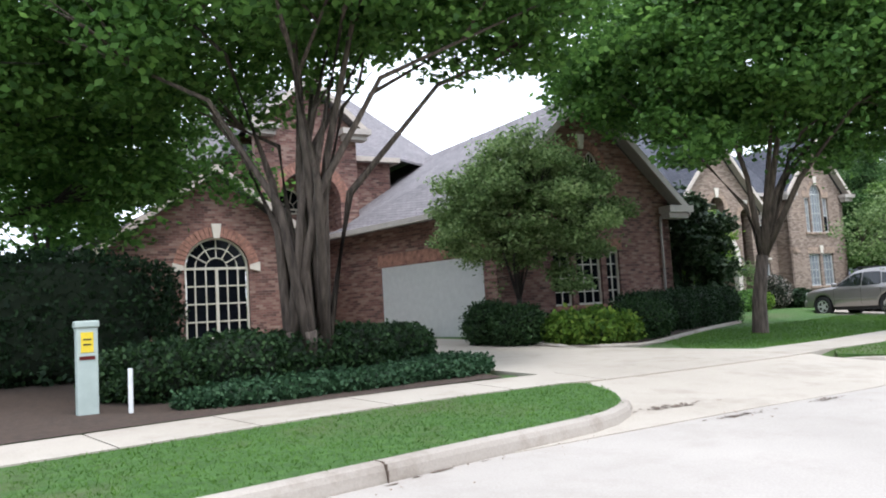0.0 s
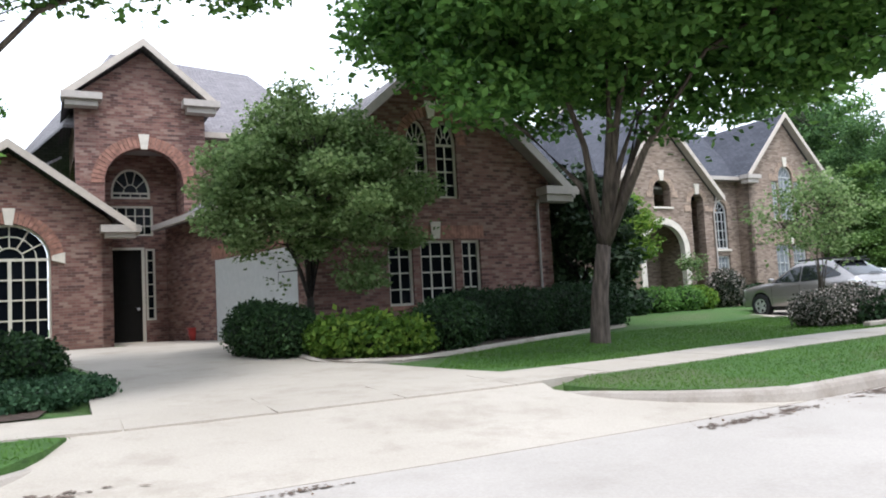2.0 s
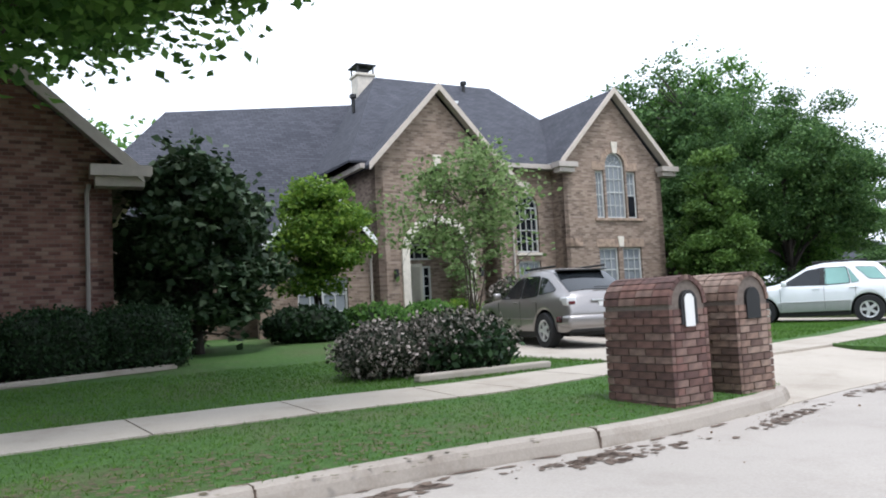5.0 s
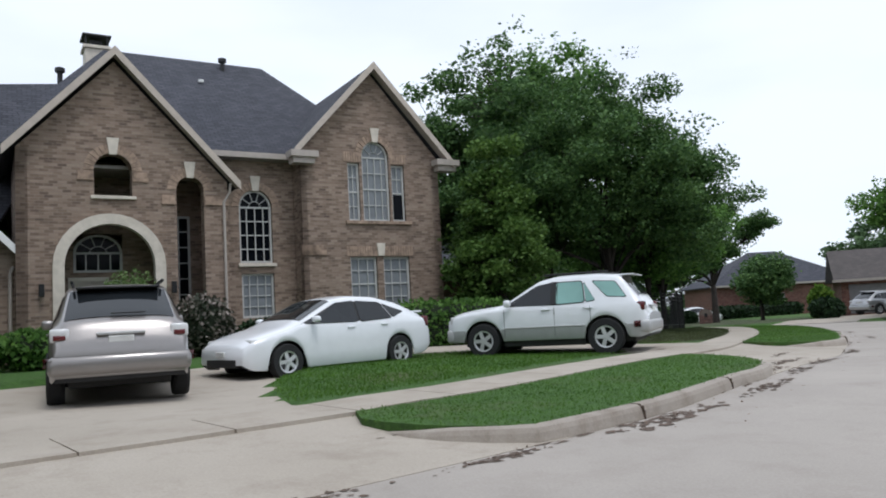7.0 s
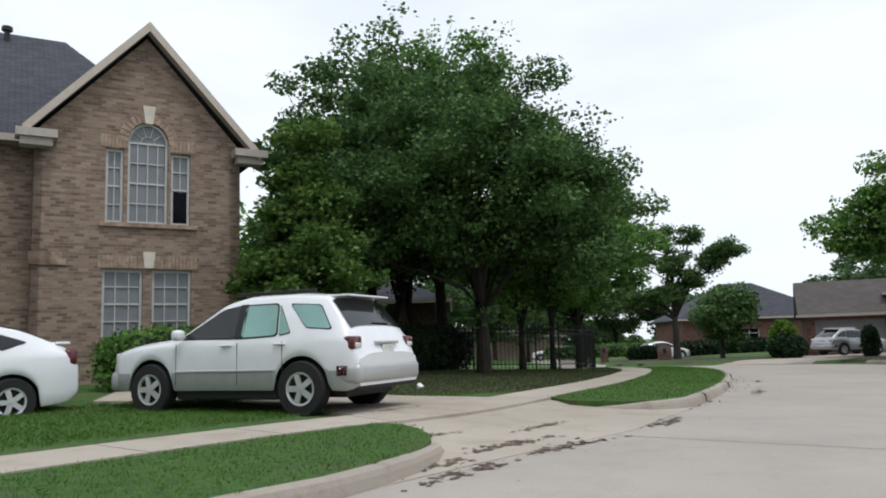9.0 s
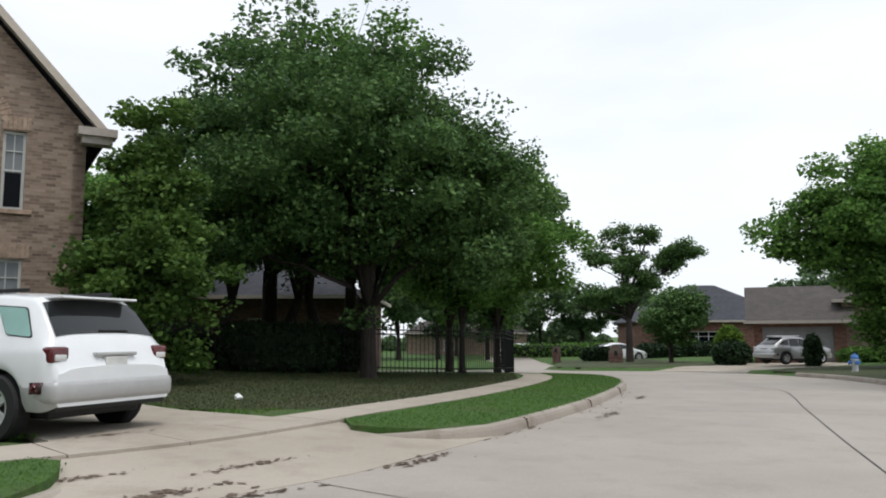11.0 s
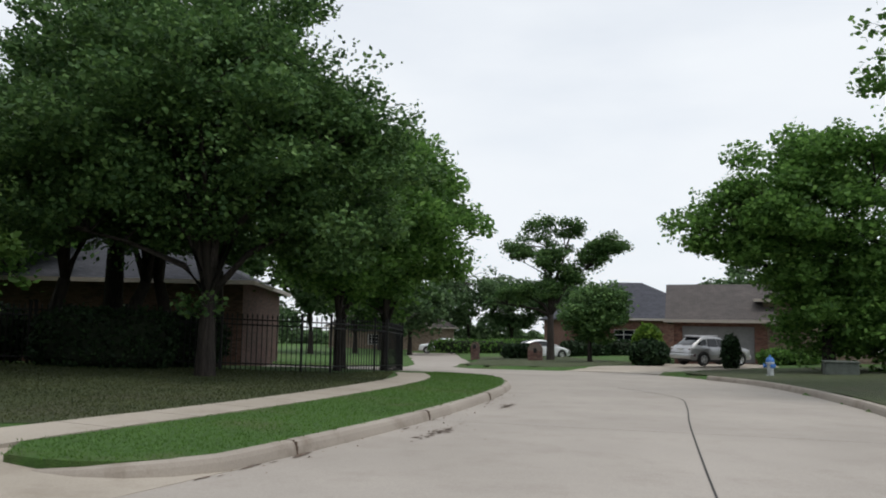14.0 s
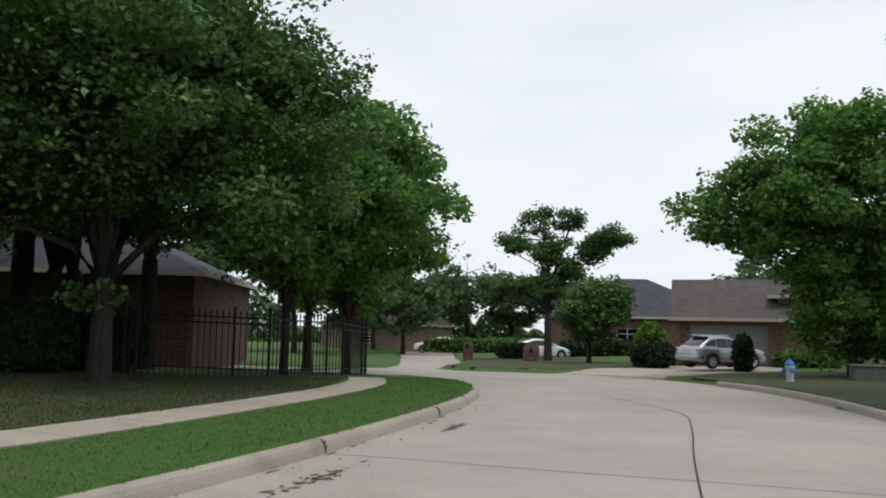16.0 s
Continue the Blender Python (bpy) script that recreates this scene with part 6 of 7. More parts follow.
tree(48.4, 81.5, "low round dark tree before a brick house", [(0, 0, 3.2, 2.1, 1.7), (1.2, 0.4, 3.6, 1.6, 1.3)], 240, 80, 0.4, 0.17, 0.16, 1.5, 1, LEAF_OAK, BARK_DARK, 23)
tree(55.6, 63.5, "broad oak with dense crown beside a driveway", [(-0.6, 0, 7.2, 4.4, 2.4), (-4.4, 0, 6.6, 2.6, 1.7), (0.6, 0, 9.6, 3.2, 1.6), (2.6, -0.4, 3.6, 3.0, 2.2), (-0.4, -0.5, 3.6, 2.4, 1.8), (0.2, 0, 2.0, 2.3, 1.6), (3.2, -0.4, 2.0, 2.6, 1.7), (-2.6, -0.3, 5.2, 1.8, 1.2)], 980, 80, 0.42, 0.16, 0.3, 2.0, 1, LEAF, BARK_DARK, 24, limbs=12)
tree(54.4, 47.5, "tall street tree with overhanging leafy branches", [(-0.6, 0, 10.5, 4.6, 2.8)], 320, 75, 0.4, 0.15, 0.3, 3.2, 1, LEAF, BARK_DARK, 25)
rng = random.Random(4)
for k, (x, y) in enumerate([(30, 104), (35, 112), (42, 131), (48, 134), (55, 130), (27, 96), (20, 92), (12, 96), (82, 125), (72, 112), (38, 140), (5, 88), (31, 122)]):
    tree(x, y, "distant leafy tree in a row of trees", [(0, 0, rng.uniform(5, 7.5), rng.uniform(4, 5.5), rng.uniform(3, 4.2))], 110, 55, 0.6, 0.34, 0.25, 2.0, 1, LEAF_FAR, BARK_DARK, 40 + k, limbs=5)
for k, (x, y) in enumerate([(8, 48), (0, 46), (-8, 40), (18, 62), (4, 58), (-16, 30), (-20, 18), (-14, 46)]):
    tree(x, y, "tall leafy tree behind the houses", [(0, 0, rng.uniform(6, 8), rng.uniform(3.6, 4.6), rng.uniform(3.2, 4.2))], 150, 60, 0.5, 0.24, 0.25, 2.2, 1, LEAF, BARK_DARK, 60 + k, limbs=5)

# hedges and beds by the first house
shrub(-5.6, 11.2, 3.6, 1.1, 1.35, "tall dark clipped hedge beside the footpath", LEAF_DARK, 16000, 0.075, 28, 1, "hedge", 4.0)
shrub(-10.5, 7.5, 3.6, 1.1, 1.35, "tall dark clipped hedge beside the footpath", LEAF_DARK, 5000, 0.12, 28, 2, "hedge", 4.0)
for k, (x, y, r, hh) in enumerate([(-0.75, 8.75, 0.85, 0.48), (0.05, 9.35, 0.9, 0.52), (0.85, 10.35, 0.85, 0.5), (1.55, 11.2, 0.9, 0.52), (2.3, 12.2, 0.85, 0.48), (-1.5, 8.9, 0.7, 0.42)]):
    tagged(shrub(x, y, r, r * 0.85, hh, "rounded clipped dark green shrub under a tree", LEAF_BOX, 4200, 0.06, 45, 10 + k, boxy=2.6, fuzz=0.035), group="clipped shrubs under the tree")
for k, (x, y, rx, ry) in enumerate([(0.95, 8.3, 1.35, 0.55), (2.1, 9.4, 1.3, 0.6), (3.2, 10.6, 1.15, 0.75), (3.35, 11.8, 0.8, 0.8)]):
    tagged(shrub(x, y, rx, ry, 0.13, "low spreading blue-green juniper", LEAF_JUNIPER, 9000, 0.05, 42, 20 + k, boxy=2.4, fuzz=0.05), group="junipers along the path")
tagged(patch("planting_bed", [(-4.6, 1.35), (-1.0, 4.9), (1.2, 7.05), (3.2, 8.85), (4.5, 9.9), (3.8, 11.3), (2.3, 14.4), (-1.6, 17.4), (-5, 18.3), (-7.5, 11), (-8.5, 5.0)], SOIL, lambda x, y: yard_z(x, y) + 0.03, 1.0), "mulched planting bed under shade trees", "planting bed", kind="structure")
for k, (x, y, rx, ry, rz) in enumerate([(4.2, 17.9, 0.8, 0.8, 0.6), (4.9, 17.3, 0.8, 0.7, 0.55), (8.2, 18.2, 0.9, 0.8, 0.55)]):
    tagged(shrub(x, y, rx, ry, rz, "dark green loose shrub in a planting bed", LEAF_BOX, 6500, 0.055, 0, 30 + k), group="bed shrubs")
for k, (x, y, rz) in enumerate([(6.1, 17.0, 0.45), (6.9, 16.9, 0.5), (7.5, 17.4, 0.42)]):
    tagged(shrub(x, y, 0.52, 0.5, rz * 0.9, "yellow-green leafy shrub in a planting bed", LEAF_LIME, 2600, 0.095, 0, 34 + k, fuzz=0.08), group="yellow shrubs")
tagged(patch("planting_bed", [(3.9, 19.3), (5.9, 16.2), (7.6, 15.7), (9.2, 18.2), (12.6, 24.3), (12.0, 26.0), (6.0, 22.0)], SOIL, lambda x, y: yard_z(x, y) + 0.03, 1.0), "mulched planting bed before the brick gable", "planting bed", kind="structure")
edge = bmesh.new()
tube(edge, [(x, y, yard_z(x, y) + 0.03) for x, y in ((4.0, 19.2), (5.9, 16.15), (6.8, 15.7), (7.7, 15.65), (8.6, 17.0), (9.3, 18.4), (11.0, 21.6), (12.6, 24.2))], [0.07] * 8, 6)
tagged(part("bed_edging", edge, CURB), "low concrete edging round a planting bed", "edging", kind="structure")
for k, (x, y) in enumerate([(8.6, 20.3), (9.7, 21.6), (10.8, 22.9), (11.8, 24.2)]):
    tagged(shrub(x, y, 0.95, 0.75, 0.62, "dark clipped hedge shrub before the brick gable", LEAF_DARK, 8000, 0.05, 50, 50 + k, boxy=3.2), group="hedge before the gable")
# by the second house
tagged(shrub(17.3, 22.1, 0.85, 0.7, 0.44, "purple-leaved flowering shrub by a driveway", LEAF_PURPLE, 6000, 0.05, 40, 70, fuzz=0.07), group="shrubs at the drive")
tagged(shrub(18.3, 22.8, 1.1, 0.8, 0.5, "flowering shrub with pale pink blossom", LEAF_PURPLE, 8500, 0.05, 40, 71, fuzz=0.07), group="shrubs at the drive")
tagged(shrub(18.5, 22.6, 0.9, 0.7, 0.42, "dense green shrub among pink blossom", LEAF_DARK, 2200, 0.08, 40, 72), group="shrubs at the drive")
stone = boxes((-1.3, 1.3, -0.09, 0.09, 0, 0.12), bevel=0.03)
ob = tagged(part("edging_block", stone, CURB), "weathered concrete edging block beside a footpath", "edging")
ob.matrix_world = pose(18.9, 22.0, yard_z(18.9, 22.0), 0, 0, 42)
for k, (x, y, rx, m) in enumerate([(13.2, 30.6, 1.2, LEAF_DARK), (14.6, 33.0, 1.2, LEAF), (16.0, 34.6, 1.0, LEAF), (16.9, 35.8, 0.7, LEAF_LIME), (18.6, 38.2, 0.9, LEAF_PURPLE), (20.2, 39.2, 1.1, LEAF_DARK)]):
    tagged(shrub(x, y, rx, 0.75, 0.5 if k != 4 else 0.9, "low green shrub before the tan house" if m is not LEAF_PURPLE else "dark purple shrub before the tan house", m, 2200, 0.10, 35, 80 + k), group="shrubs before the tan house")
shrub(25.4, 41.0, 2.2, 0.8, 0.72, "clipped green hedge behind parked cars", LEAF, 4200, 0.10, 35, 90, "hedge", 4.0)
tree(17.0, 37.2, "thin climbing rose against a brick porch", [(0, 0, 1.6, 0.6, 1.0)], 50, 20, 0.2, 0.08, 0.03, 0.8, 3, LEAF_PALE, BARK, 91, name="climbing_plant", category="plant")

# parked cars
suv("car", 28.52, 36.23, 0.37, 160.5, "pearl-white estate off-roader parked across a driveway", PAINT_WHITE, CLAD_SILVER, CAR_GLASS_GREEN, 1.04)
suv("car", 20.0, 30.6, apron_z(20.0, 30.6) - 0.02, 119, "champagne silver off-roader parked facing a house", PAINT_GOLD, PAINT_GOLD, None, 1.06, raked=True)
hatchback("car", 22.95, 34.5, 0.31, 229.6, "white hybrid hatchback parked on a driveway", PAINT_WHITE, scale=1.06)
suv("car", 52.95, 71.0, 0.0, 22, "silver compact off-roader parked before a garage", PAINT_SILVER, PAINT_SILVER, scale=0.85, roof_rack=True, raked=True)
hatchback("car", 47.5, 99.0, -0.7, 15, "white car parked beyond a lawn", PAINT_WHITE)
suv("car", 38.2, 122.0, -1.15, 180, "white pickup-like vehicle parked far down the street", PAINT_WHITE, PAINT_WHITE)

# mailboxes, hydrant, boxes
brick_mailbox(21.1, 18.75, 42, "red brick mailbox pier with white paper tag", True, BRICK_RED, 3)
brick_mailbox(22.0, 19.7, 42, "brown brick mailbox pier with rounded top", False, BRICK_TAN, 5, wide=0.66)
brick_mailbox(45.5, 88.0, -10, "distant red brick mailbox pier", False, BRICK_RED, 6, wide=1.1, deep=0.7, high=0.85)
brick_mailbox(41.1, 92.0, -10, "distant red brick mailbox pier", False, BRICK_RED, 7)
hydrant(51.2, 59.4, 0.05)
ub = thing("utility_box", 54.6, 60.6, 0.1, -20, "low grey-green utility cabinet on the grass", "utility box")
part("cabinet", boxes((-0.62, 0.62, -0.5, 0.5, 0, 0.5), bevel=0.04), GREEN_DULL, ub)
part("lid", boxes((-0.66, 0.66, -0.54, 0.54, 0.5, 0.58), bevel=0.03), GREEN_DULL, ub)
ub = thing("utility_box", -4.0, 7.9, yard_z(-4.0, 7.9), 40, "green electrical cabinet beside a hedge", "utility box")
part("cabinet", boxes((-0.45, 0.45, -0.4, 0.4, 0, 0.75), bevel=0.03), GREEN_BOX, ub)
part("lid", boxes((-0.48, 0.48, -0.43, 0.43, 0.75, 0.83), bevel=0.02), GREEN_BOX, ub)
pd = thing("pedestal", -1.3, 7.3, yard_z(-1.3, 7.3), 35, "grey-green cable pedestal with yellow warning label", "pedestal")
part("post", boxes((-0.14, 0.14, -0.13, 0.13, 0, 1.26), bevel=0.02), PEDESTAL, pd)
part("cap", boxes((-0.16, 0.16, -0.15, 0.15, 1.22, 1.32), bevel=0.02), PEDESTAL, pd)
part("label", boxes((-0.08, 0.08, -0.137, -0.128, 0.88, 1.16)), YELLOW, pd, "yellow warning label")
part("label_bar", boxes((-0.1, 0.1, -0.138, -0.128, 0.78, 0.83)), LAMP_RED, pd)
part("label_bar", boxes((-0.05, 0.05, -0.141, -0.13, 0.98, 1.0), (-0.05, 0.05, -0.141, -0.13, 1.05, 1.07)), CLAD_DARK, pd)
pot = thing("flower_pot", -1.1, 25.7, apron_z(-1.1, 25.7), 0, "glazed red flower pot on the porch paving", "flower pot")
part("pot", lathe(bmesh.new(), 0, 0, [(0.13, 0), (0.17, 0.06), (0.22, 0.24), (0.21, 0.36), (0.25, 0.38), (0.25, 0.43), (0.20, 0.43), (0.18, 0.36)], 16), RED_POT, pot, smooth=True)
part("soil", lathe(bmesh.new(), 0, 0, [(0.01, 0.37), (0.19, 0.375), (0.19, 0.36)], 16), SOIL, pot)
mk = thing("marker_post", -0.62, 7.2, yard_z(-0.62, 7.2), 0, "thin white plastic marker post", "marker")
part("stake", boxes((-0.03, 0.03, -0.02, 0.02, 0, 0.64), bevel=0.008), WHITE, mk)
lt = thing("litter", 30.7, 40.8, yard_z(30.7, 40.8), 0, "crumpled white paper on the lawn", "litter")
bm = bmesh.new()
bmesh.ops.create_icosphere(bm, subdivisions=2, radius=0.1)
for v in bm.verts:
    v.co = v.co * (0.8 + 0.5 * noise.noise(v.co * 25)) + Vector((0, 0, 0.06))
part("paper", bm, WHITE, lt)

# iron fence
FENCE = [(19.0, 50.2), (26.4, 51.4), (31.4, 52.9), (34.7, 53.6), (36.3, 56.4), (36.7, 59.4), (36.2, 64.0)]
fence = thing("fence", 0, 0, 0, 0, "black iron picket fence along a lawn", "fence")
pick = boxes((-0.012, 0.012, -0.012, 0.012, 0, 1.62))
lathe(pick, 0, 0, [(0.012, 1.62), (0.03, 1.66), (0.004, 1.76)], 5)
pm = bpy.data.meshes.new("picket")
pick.to_mesh(pm)
pick.free()
pm.materials.append(IRON)
post_mesh = bpy.data.meshes.new("fence_post")
pb = boxes((-0.035, 0.035, -0.035, 0.035, 0, 1.78), (-0.045, 0.045, -0.045, 0.045, 1.78, 1.84))
pb.to_mesh(post_mesh)
pb.free()
post_mesh.materials.append(IRON)
total = 0
for (ax, ay), (bx, by) in zip(FENCE, FENCE[1:]):
    ln = math.hypot(bx - ax, by - ay)
    n = int(ln / 0.15)
    for k in range(n):
        x, y = ax + (bx - ax) * k / n, ay + (by - ay) * k / n
        ob = new("picket", pm) if k % 16 else new("fence_post", post_mesh)
        ob.parent = fence
        ob.location = (x, y, yard_z(x, y) + 0.02)
    rails = bmesh.new()
    for hh in (0.22, 1.42, 1.58):
        tube(rails, [(ax, ay, yard_z(ax, ay) + hh), (bx, by, yard_z(bx, by) + hh)], [0.022, 0.022], 5)
    part("rail", rails, IRON, fence)
for k, (x, y) in enumerate([(21.5, 52.4), (24.0, 52.6), (27.0, 53.0), (29.8, 53.8)]):
    tagged(shrub(x, y, 1.5, 0.9, 0.9, "dark hedge behind an iron fence", LEAF_DARK, 2600, 0.10, 10, 110 + k, boxy=3.0), group="hedge behind the fence")
for k, (x, y, r) in enumerate([(24.4, 47.0, 1.0), (22.0, 46.6, 1.0)]):
    tagged(shrub(x, y, r, r, 0.55, "loose green undergrowth by an iron fence", LEAF_MID, 2200, 0.09, 0, 120 + k), group="undergrowth by the fence")
shrub(28.6, 51.2, 1.9, 0.75, 0.85, "dark clipped hedge block before an iron fence", LEAF_DARK, 4000, 0.09, 12, 118, "hedge", 4.0)
for k, (x, y, dx) in enumerate([(27.6, 54.4, 0.8), (29.2, 54.8, -0.5), (25.4, 54.0, 0.5)]):
    tree(x, y, "leaning dark oak behind an iron fence", [(dx, 0, 6.2, 3.0, 2.2)], 220, 80, 0.42, 0.14, 0.24, 2.8, 1, LEAF_OAK, BARK_DARK, 170 + k, lean=(dx, 0), limbs=6)
# woods that close the street: far belt, then an unseen belt blocking low skylight
rng = np.random.default_rng(77)
n = 42000
wx = rng.uniform(-70, 125, n)
top = 5.0 + 2.2 * np.sin(wx * 0.21) + 1.4 * np.sin(wx * 0.53 + 1) + 0.9 * np.sin(wx * 1.7)
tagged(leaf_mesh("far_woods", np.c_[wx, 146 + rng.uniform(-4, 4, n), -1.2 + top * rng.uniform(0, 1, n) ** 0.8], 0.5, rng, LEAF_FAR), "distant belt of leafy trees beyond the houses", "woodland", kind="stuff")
# added out of view behind the camera, so that the facades get less sky
n = 60000
u, w = rng.uniform(0, 1, n), rng.uniform(-3, 3, n)
top = 9.0 + 1.6 * np.sin(u * 40) + 1.2 * np.sin(u * 97 + 1)
tagged(leaf_mesh("far_woods", np.c_[-40 + 96 * u + w, -72 + 88 * u - w, top * rng.uniform(0, 1, n) ** 0.8], 0.42, rng, LEAF_FAR), "unseen leaf belt added across the street to block low skylight", "woodland", kind="stuff")
# far lawns
for k, (x, y, rx, rz, m) in enumerate([(50.3, 73.6, 1.15, 0.75, LEAF_DARK), (50.7, 75.4, 0.85, 1.25, LEAF_LIME), (45.0, 95.0, 1.4, 0.6, LEAF_DARK), (51.5, 99.6, 2.2, 0.7, LEAF_DARK), (56.0, 99.8, 2.4, 0.7, LEAF_DARK), (42.0, 116.0, 5.0, 0.8, LEAF), (48.0, 118.0, 5.0, 0.8, LEAF)]):
    shrub(x, y, rx, 1.0, rz, "rounded clipped shrub before a distant house" if k < 2 else "low clipped hedge before a distant house", m, 1500, 0.2, 0, 130 + k, fuzz=0.05, boxy=2.0 if k < 2 else 4.0)
shrub(53.3, 69.0, 0.42, 0.42, 0.9, "narrow conical evergreen beside a driveway", LEAF_DARK, 1500, 0.14, 0, 150)
for k, (x, y) in enumerate([(57.6, 73.4), (58.8, 73.0)]):
    shrub(x, y, 1.1, 0.9, 0.45, "low green shrub beside a garage", LEAF, 1100, 0.16, 0, 160 + k)

# road joints, silt and leaf litter
jb = bmesh.new()
pts = spline([(34.5, 22), (37.5, 27), (39.3, 30.9), (40.2, 34.2), (41.1, 37.5), (42.5, 42.4), (43.6, 46), (44.2, 48.8), (43.6, 52.5)], 0.6)
for (ax, ay), (bx, by) in zip(pts, pts[1:]):
    d = Vector((bx - ax, by - ay, 0)).normalized()
    o = Vector((-d.y, d.x, 0)) * 0.012
    a, b = Vector((ax, ay, road_z(ay) + 0.005)), Vector((bx, by, road_z(by) + 0.005))
    jb.faces.new([jb.verts.new(p) for p in (a - o, b - o, b + o, a + o)])
tagged(part("road_joint", jb, JOINT), "dark tar joint along the road", "joint", kind="structure")
for x, y in ((2.0, 2.0), (18.0, 15.2), (24.6, 21.4), (34.1, 33.4), (38.0, 42.4)):
    s = s_of(x, y)
    (ax, ay), (bx, by) = along(s, -0.04), along(s, -7.6)
    cross, steps = bmesh.new(), 20
    rows = []
    for k in range(steps + 1):
        q = k / steps
        px, py = ax + (bx - ax) * q + 0.02 * math.sin(9 * q + x), ay + (by - ay) * q + 0.02 * math.cos(13 * q + y)
        d = Vector((-(by - ay), bx - ax, 0)).normalized() * 0.007
        rows.append([cross.verts.new(Vector((px, py, road_z(py) + 0.005)) + d * w_) for w_ in (-1, 1)])
    for r0, r1 in zip(rows, rows[1:]):
        cross.faces.new((r0[0], r0[1], r1[1], r1[0]))
    tagged(part("road_joint", cross, JOINT), "thin dark joint across the concrete road", "joint", kind="structure")
for x, y in ((-3, -2.9), (3.6, 3.6), (14.6, 12.1), (18.0, 15.2), (20.3, 17.1), (28.6, 25.6), (30.3, 28.0), (36.6, 38.6), (38.0, 42.4), (39.2, 47.0)):
    s = s_of(x, y)
    slot = bmesh.new()
    for d0, d1, z0, z1 in ((-0.045, 0.0, 0.0, 0.10), (-0.03, 0.02, 0.09, 0.153), (0.01, 0.155, 0.15, 0.172)):
        pts = [along(s + e, d) for e in (-0.004, 0.004) for d in (d0, d1)]
        vs = [slot.verts.new((px, py, road_z(py) + z)) for px, py in pts for z in (z0, z1)]
        bmesh.ops.convex_hull(slot, input=vs)
    tagged(part("kerb_joint", slot, MUD), "dark open joint in the concrete kerb", "joint", kind="structure")
rng = np.random.default_rng(8)
silt = bmesh.new()
spots = [(14.6, 11.7, 0.9), (16.0, 12.9, 0.8), (18.2, 14.9, 1.2), (20.5, 16.7, 1.0), (22.4, 18.5, 0.8), (6.6, 6.9, 0.5), (7.2, 6.2, 0.35), (8.6, 7.2, 0.3), (12.2, 9.6, 0.5), (12.9, 10.2, 0.6), (24.2, 20.6, 0.7), (25.6, 22.2, 0.7),
         (27.2, 23.8, 0.6), (29.0, 25.6, 1.1), (31.0, 28.3, 0.9), (32.3, 30.6, 0.8), (33.4, 32.3, 0.8), (35.0, 34.8, 0.7), (38.2, 40.8, 0.7), (39.6, 45.4, 0.6), (26.4, 25.2, 0.6), (25.2, 25.9, 0.5), (31.95, 30.9, 0.6), (32.7, 32.3, 0.7), (31.8, 32.9, 0.45), (33.2, 34.0, 0.5), (30.9, 35.2, 0.4)]
def blotch(bm, x, y, r, ang, flat, height):
    """A small ragged flat stain."""
    ring, g = [], 11
    for k in range(g):
        a = math.tau * k / g
        rr = r * (0.45 + 0.75 * rng.uniform())
        u, v = rr * math.cos(a), rr * flat * math.sin(a)
        wx, wy = x + u * math.cos(ang) - v * math.sin(ang), y + u * math.sin(ang) + v * math.cos(ang)
        ring.append(bm.verts.new((wx, wy, height(wx, wy))))
    bm.faces.new(ring)


def paved_z(x, y):
    return road_z(y) + 0.008 if inside(ROAD_EDGE, x, y) else apron_z(x, y) + 0.012


for x, y, r in spots:
    s = s_of(x, y)
    (px, py), (qx, qy) = along(s, 0), along(s + 0.5, 0)
    ang = math.atan2(qy - py, qx - px)
    for _ in range(70):
        u, v = rng.normal() * r * 0.6, rng.normal() * r * 0.1
        blotch(silt, x + u * math.cos(ang) - v * math.sin(ang), y + u * math.sin(ang) + v * math.cos(ang), r * rng.uniform(0.02, 0.11), ang + rng.normal() * 0.5, rng.uniform(0.35, 0.8), paved_z)
for s in np.arange(s_of(-6, -6), s_of(40, 50), 0.16):
    if rng.uniform() < 0.6 * (0.5 + 0.5 * math.sin(s * 0.9) * math.sin(s * 0.37)) and not any(inside(o, *along(s, 0.6)) for o in PAVED):
        x, y = along(s, -0.05 - abs(rng.normal()) * 0.05)
        (px, py), (qx, qy) = along(s, 0), along(s + 0.5, 0)
        blotch(silt, x, y, rng.uniform(0.05, 0.2), math.atan2(qy - py, qx - px), rng.uniform(0.12, 0.3), lambda x_, y_: road_z(y_) + 0.007)
tagged(part("silt_stain", silt, MUD), "dried brown silt patches along the gutter", "stain", kind="stuff")
rows = []
for s in np.arange(s_of(3, 3), s_of(40, 49), 0.05):
    if rng.uniform() < 0.22:
        if any(inside(o, *along(s, 0.6)) for o in PAVED):
            continue
        x, y = along(s + rng.uniform(-0.2, 0.2), -abs(rng.normal()) * 0.3 - 0.05)
        rows.append((x, y, road_z(y) + 0.015))
for x, y, r in spots:
    for _ in range(12):
        a, b = x + rng.normal() * r * 0.5, y + rng.normal() * r * 0.5
        if inside(ROAD_EDGE, a, b):
            rows.append((a, b, road_z(b) + 0.015))
tagged(leaf_mesh("leaf_litter", np.array(rows), 0.022, rng, DEBRIS, level=0.9), "scattered dry leaves along the gutter", "leaf litter", kind="stuff")


def on_verge(x, y):
    return any(inside(p, x, y) for p in VERGES) and gap(x, y) > 0.14 and (rng.uniform() > 0.25 or not any((x - a) ** 2 + (y - b) ** 2 < c * c for a, b, c in WORN))


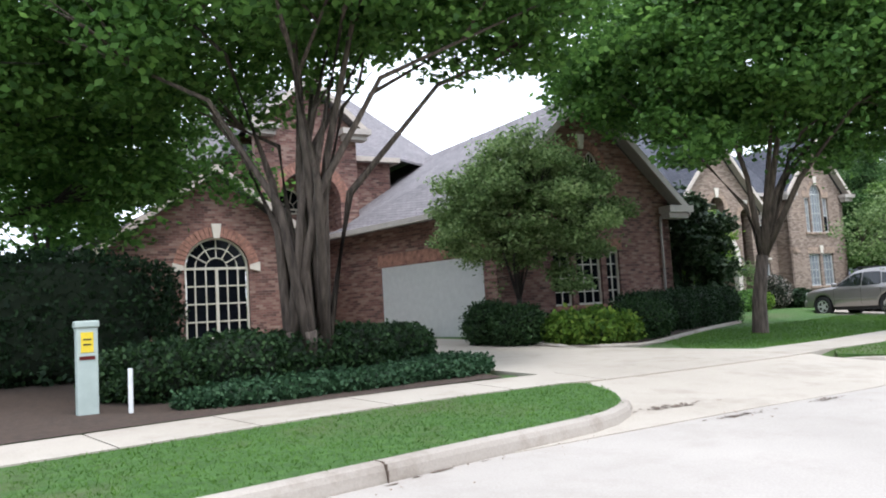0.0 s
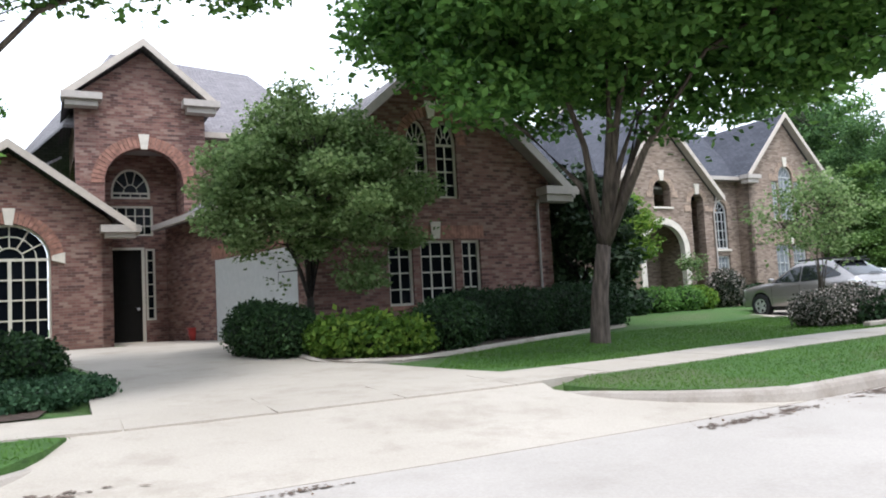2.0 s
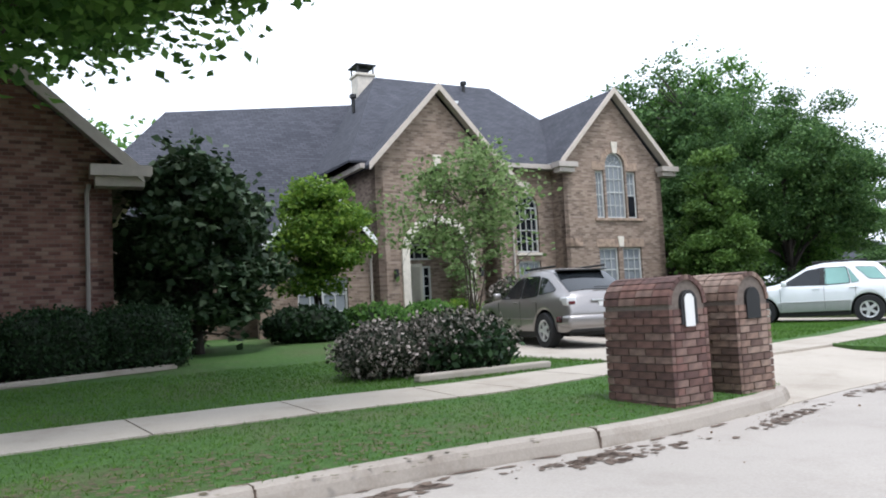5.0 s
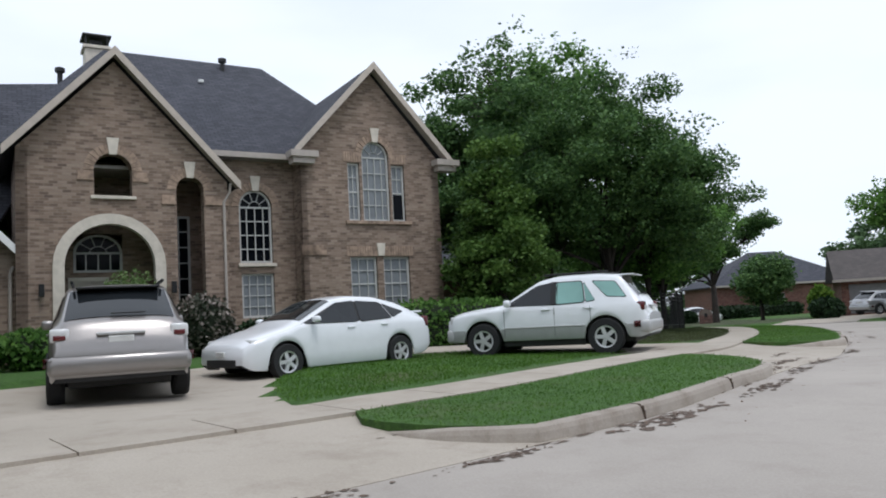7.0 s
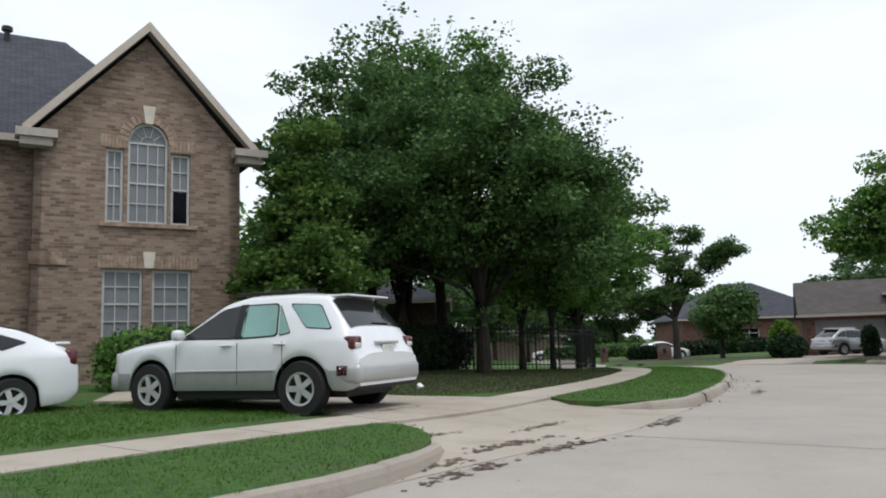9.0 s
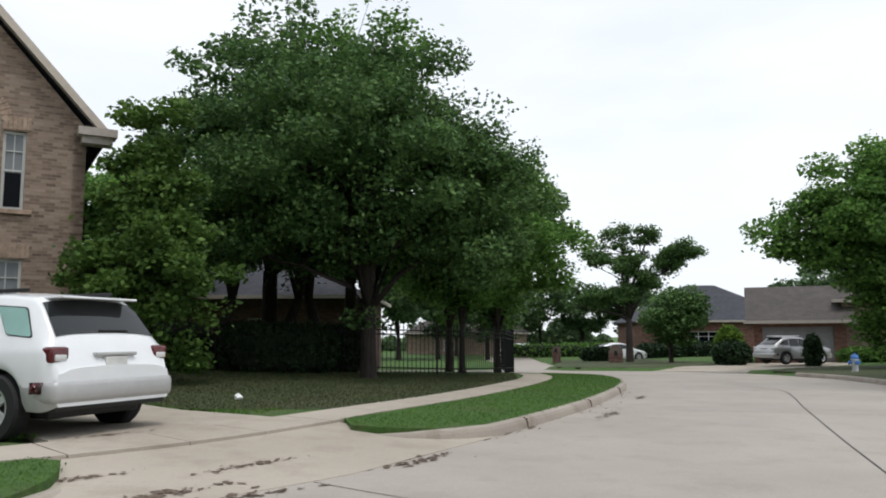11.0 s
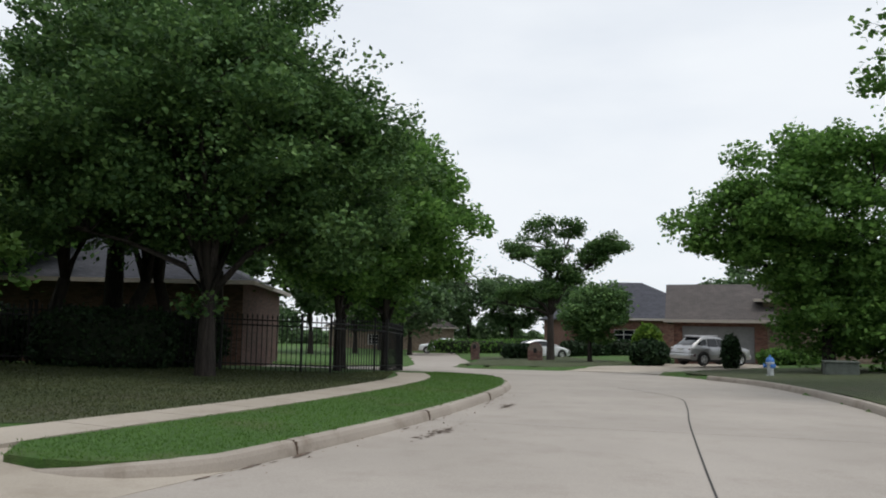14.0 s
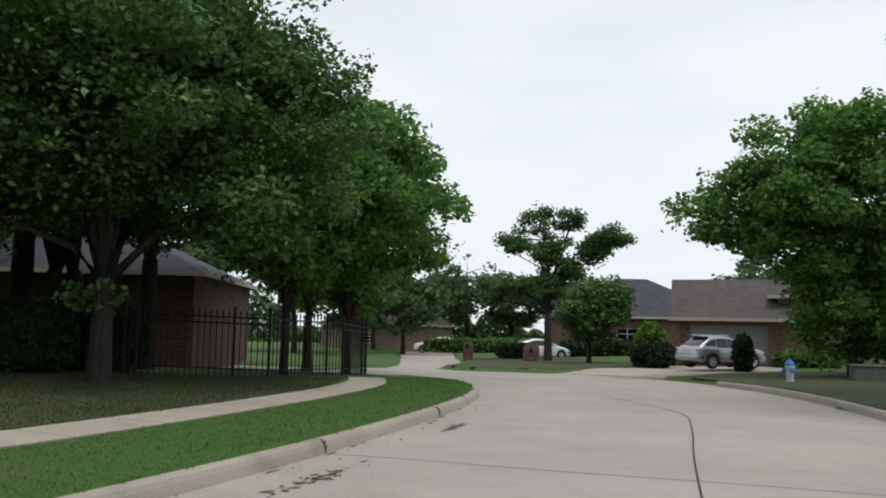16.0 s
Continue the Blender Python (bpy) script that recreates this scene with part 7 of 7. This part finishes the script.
# lawn below the oak: thin grass with the tree's shade in its colour
SHADY = [tuple(float(v) for v in along(s, walk_edges(s)[1] - 0.03)) for s in np.arange(s_of(36.3, 37.8), s_of(40.3, 50.6), 0.8)] + [(36.6, 55.6), (34.9, 53.8), (31.4, 53.1), (26.4, 51.6), (19.4, 50.4), (23.6, 42.0), (27.2, 41.1), (30.6, 38.7)]
tagged(patch("lawn", SHADY, LAWN_DULL, lambda x, y: yard_z(x, y) + 0.014, 1.0), "thin olive lawn, colour dulled for the shade under a large oak", "lawn", kind="structure")
for outline in ([(48.85, 62.3), (49.05, 57.5), (48.98, 53.6), (48.2, 47.8), (46.95, 43), (46.0, 40.2), (62, 38), (64, 66), (57.6, 69.4), (52.9, 67.0), (49.2, 64.2)],
                [(45.0, 70.4), (46.2, 72.0), (49.2, 74.0), (50.4, 77), (49.6, 100), (41.2, 100), (41.0, 86), (39.4, 74.6), (40.8, 71.6)]):
    tagged(patch("lawn", outline, LAWN_DULL, lambda x, y: yard_z(x, y) + 0.014, 1.0), "thin dull olive lawn across the street", "lawn", kind="structure")
bare = bmesh.new()
for _ in range(1100):
    u, v = rng.normal() * 1.7, rng.normal() * 0.42
    blotch(bare, 17.4 + u * 0.75 - v * 0.66, 15.8 + u * 0.66 + v * 0.75, rng.uniform(0.012, 0.05), rng.uniform(0.2, 1.2), rng.uniform(0.4, 0.9), lambda x, y: yard_z(x, y) + 0.017)
tagged(part("bare_earth", bare, EARTH), "worn bare earth in the verge grass", "bare earth", kind="stuff")
WORN = ((16.6, 15.1, 0.6), (17.7, 15.9, 0.7), (18.8, 16.9, 0.5))


def on_lawn(x, y):
    g = gap(x, y)
    if g < 4.1 or g > 9 or any(inside(p, x, y) for p in PAVED):
        return False
    return True


grass_strip("verge_grass", on_verge, 260000, 0.02, 1, "mown grass on the verge between kerb and footpath", (0, 24.5, 2, 23))
grass_strip("verge_grass", on_verge, 260000, 0.02, 2, "mown grass on the verge between kerb and footpath", (24.5, 41.5, 23, 57))
grass_strip("lawn_grass", on_lawn, 100000, 0.024, 3, "mown grass on the lawn behind the footpath", (8.5, 24, 14, 28))
grass_strip("lawn_grass", lambda x, y: inside(SHADY, x, y), 110000, 0.03, 4, "thin grass, colour dulled for shade, on the lawn under an oak", (24, 40, 38, 56), BLADE_DULL)
grass_strip("lawn_grass", lambda x, y: on_lawn(x, y) and not inside(SHADY, x, y), 60000, 0.03, 5, "mown grass on the lawn behind the footpath", (23, 34, 27, 42))

# ---- plan to metres ----
for ob in list(scene.objects):
    if ob.parent is None and ob.type in {"MESH", "EMPTY"}:
        ob.matrix_world = Matrix.Scale(S, 4) @ ob.matrix_world
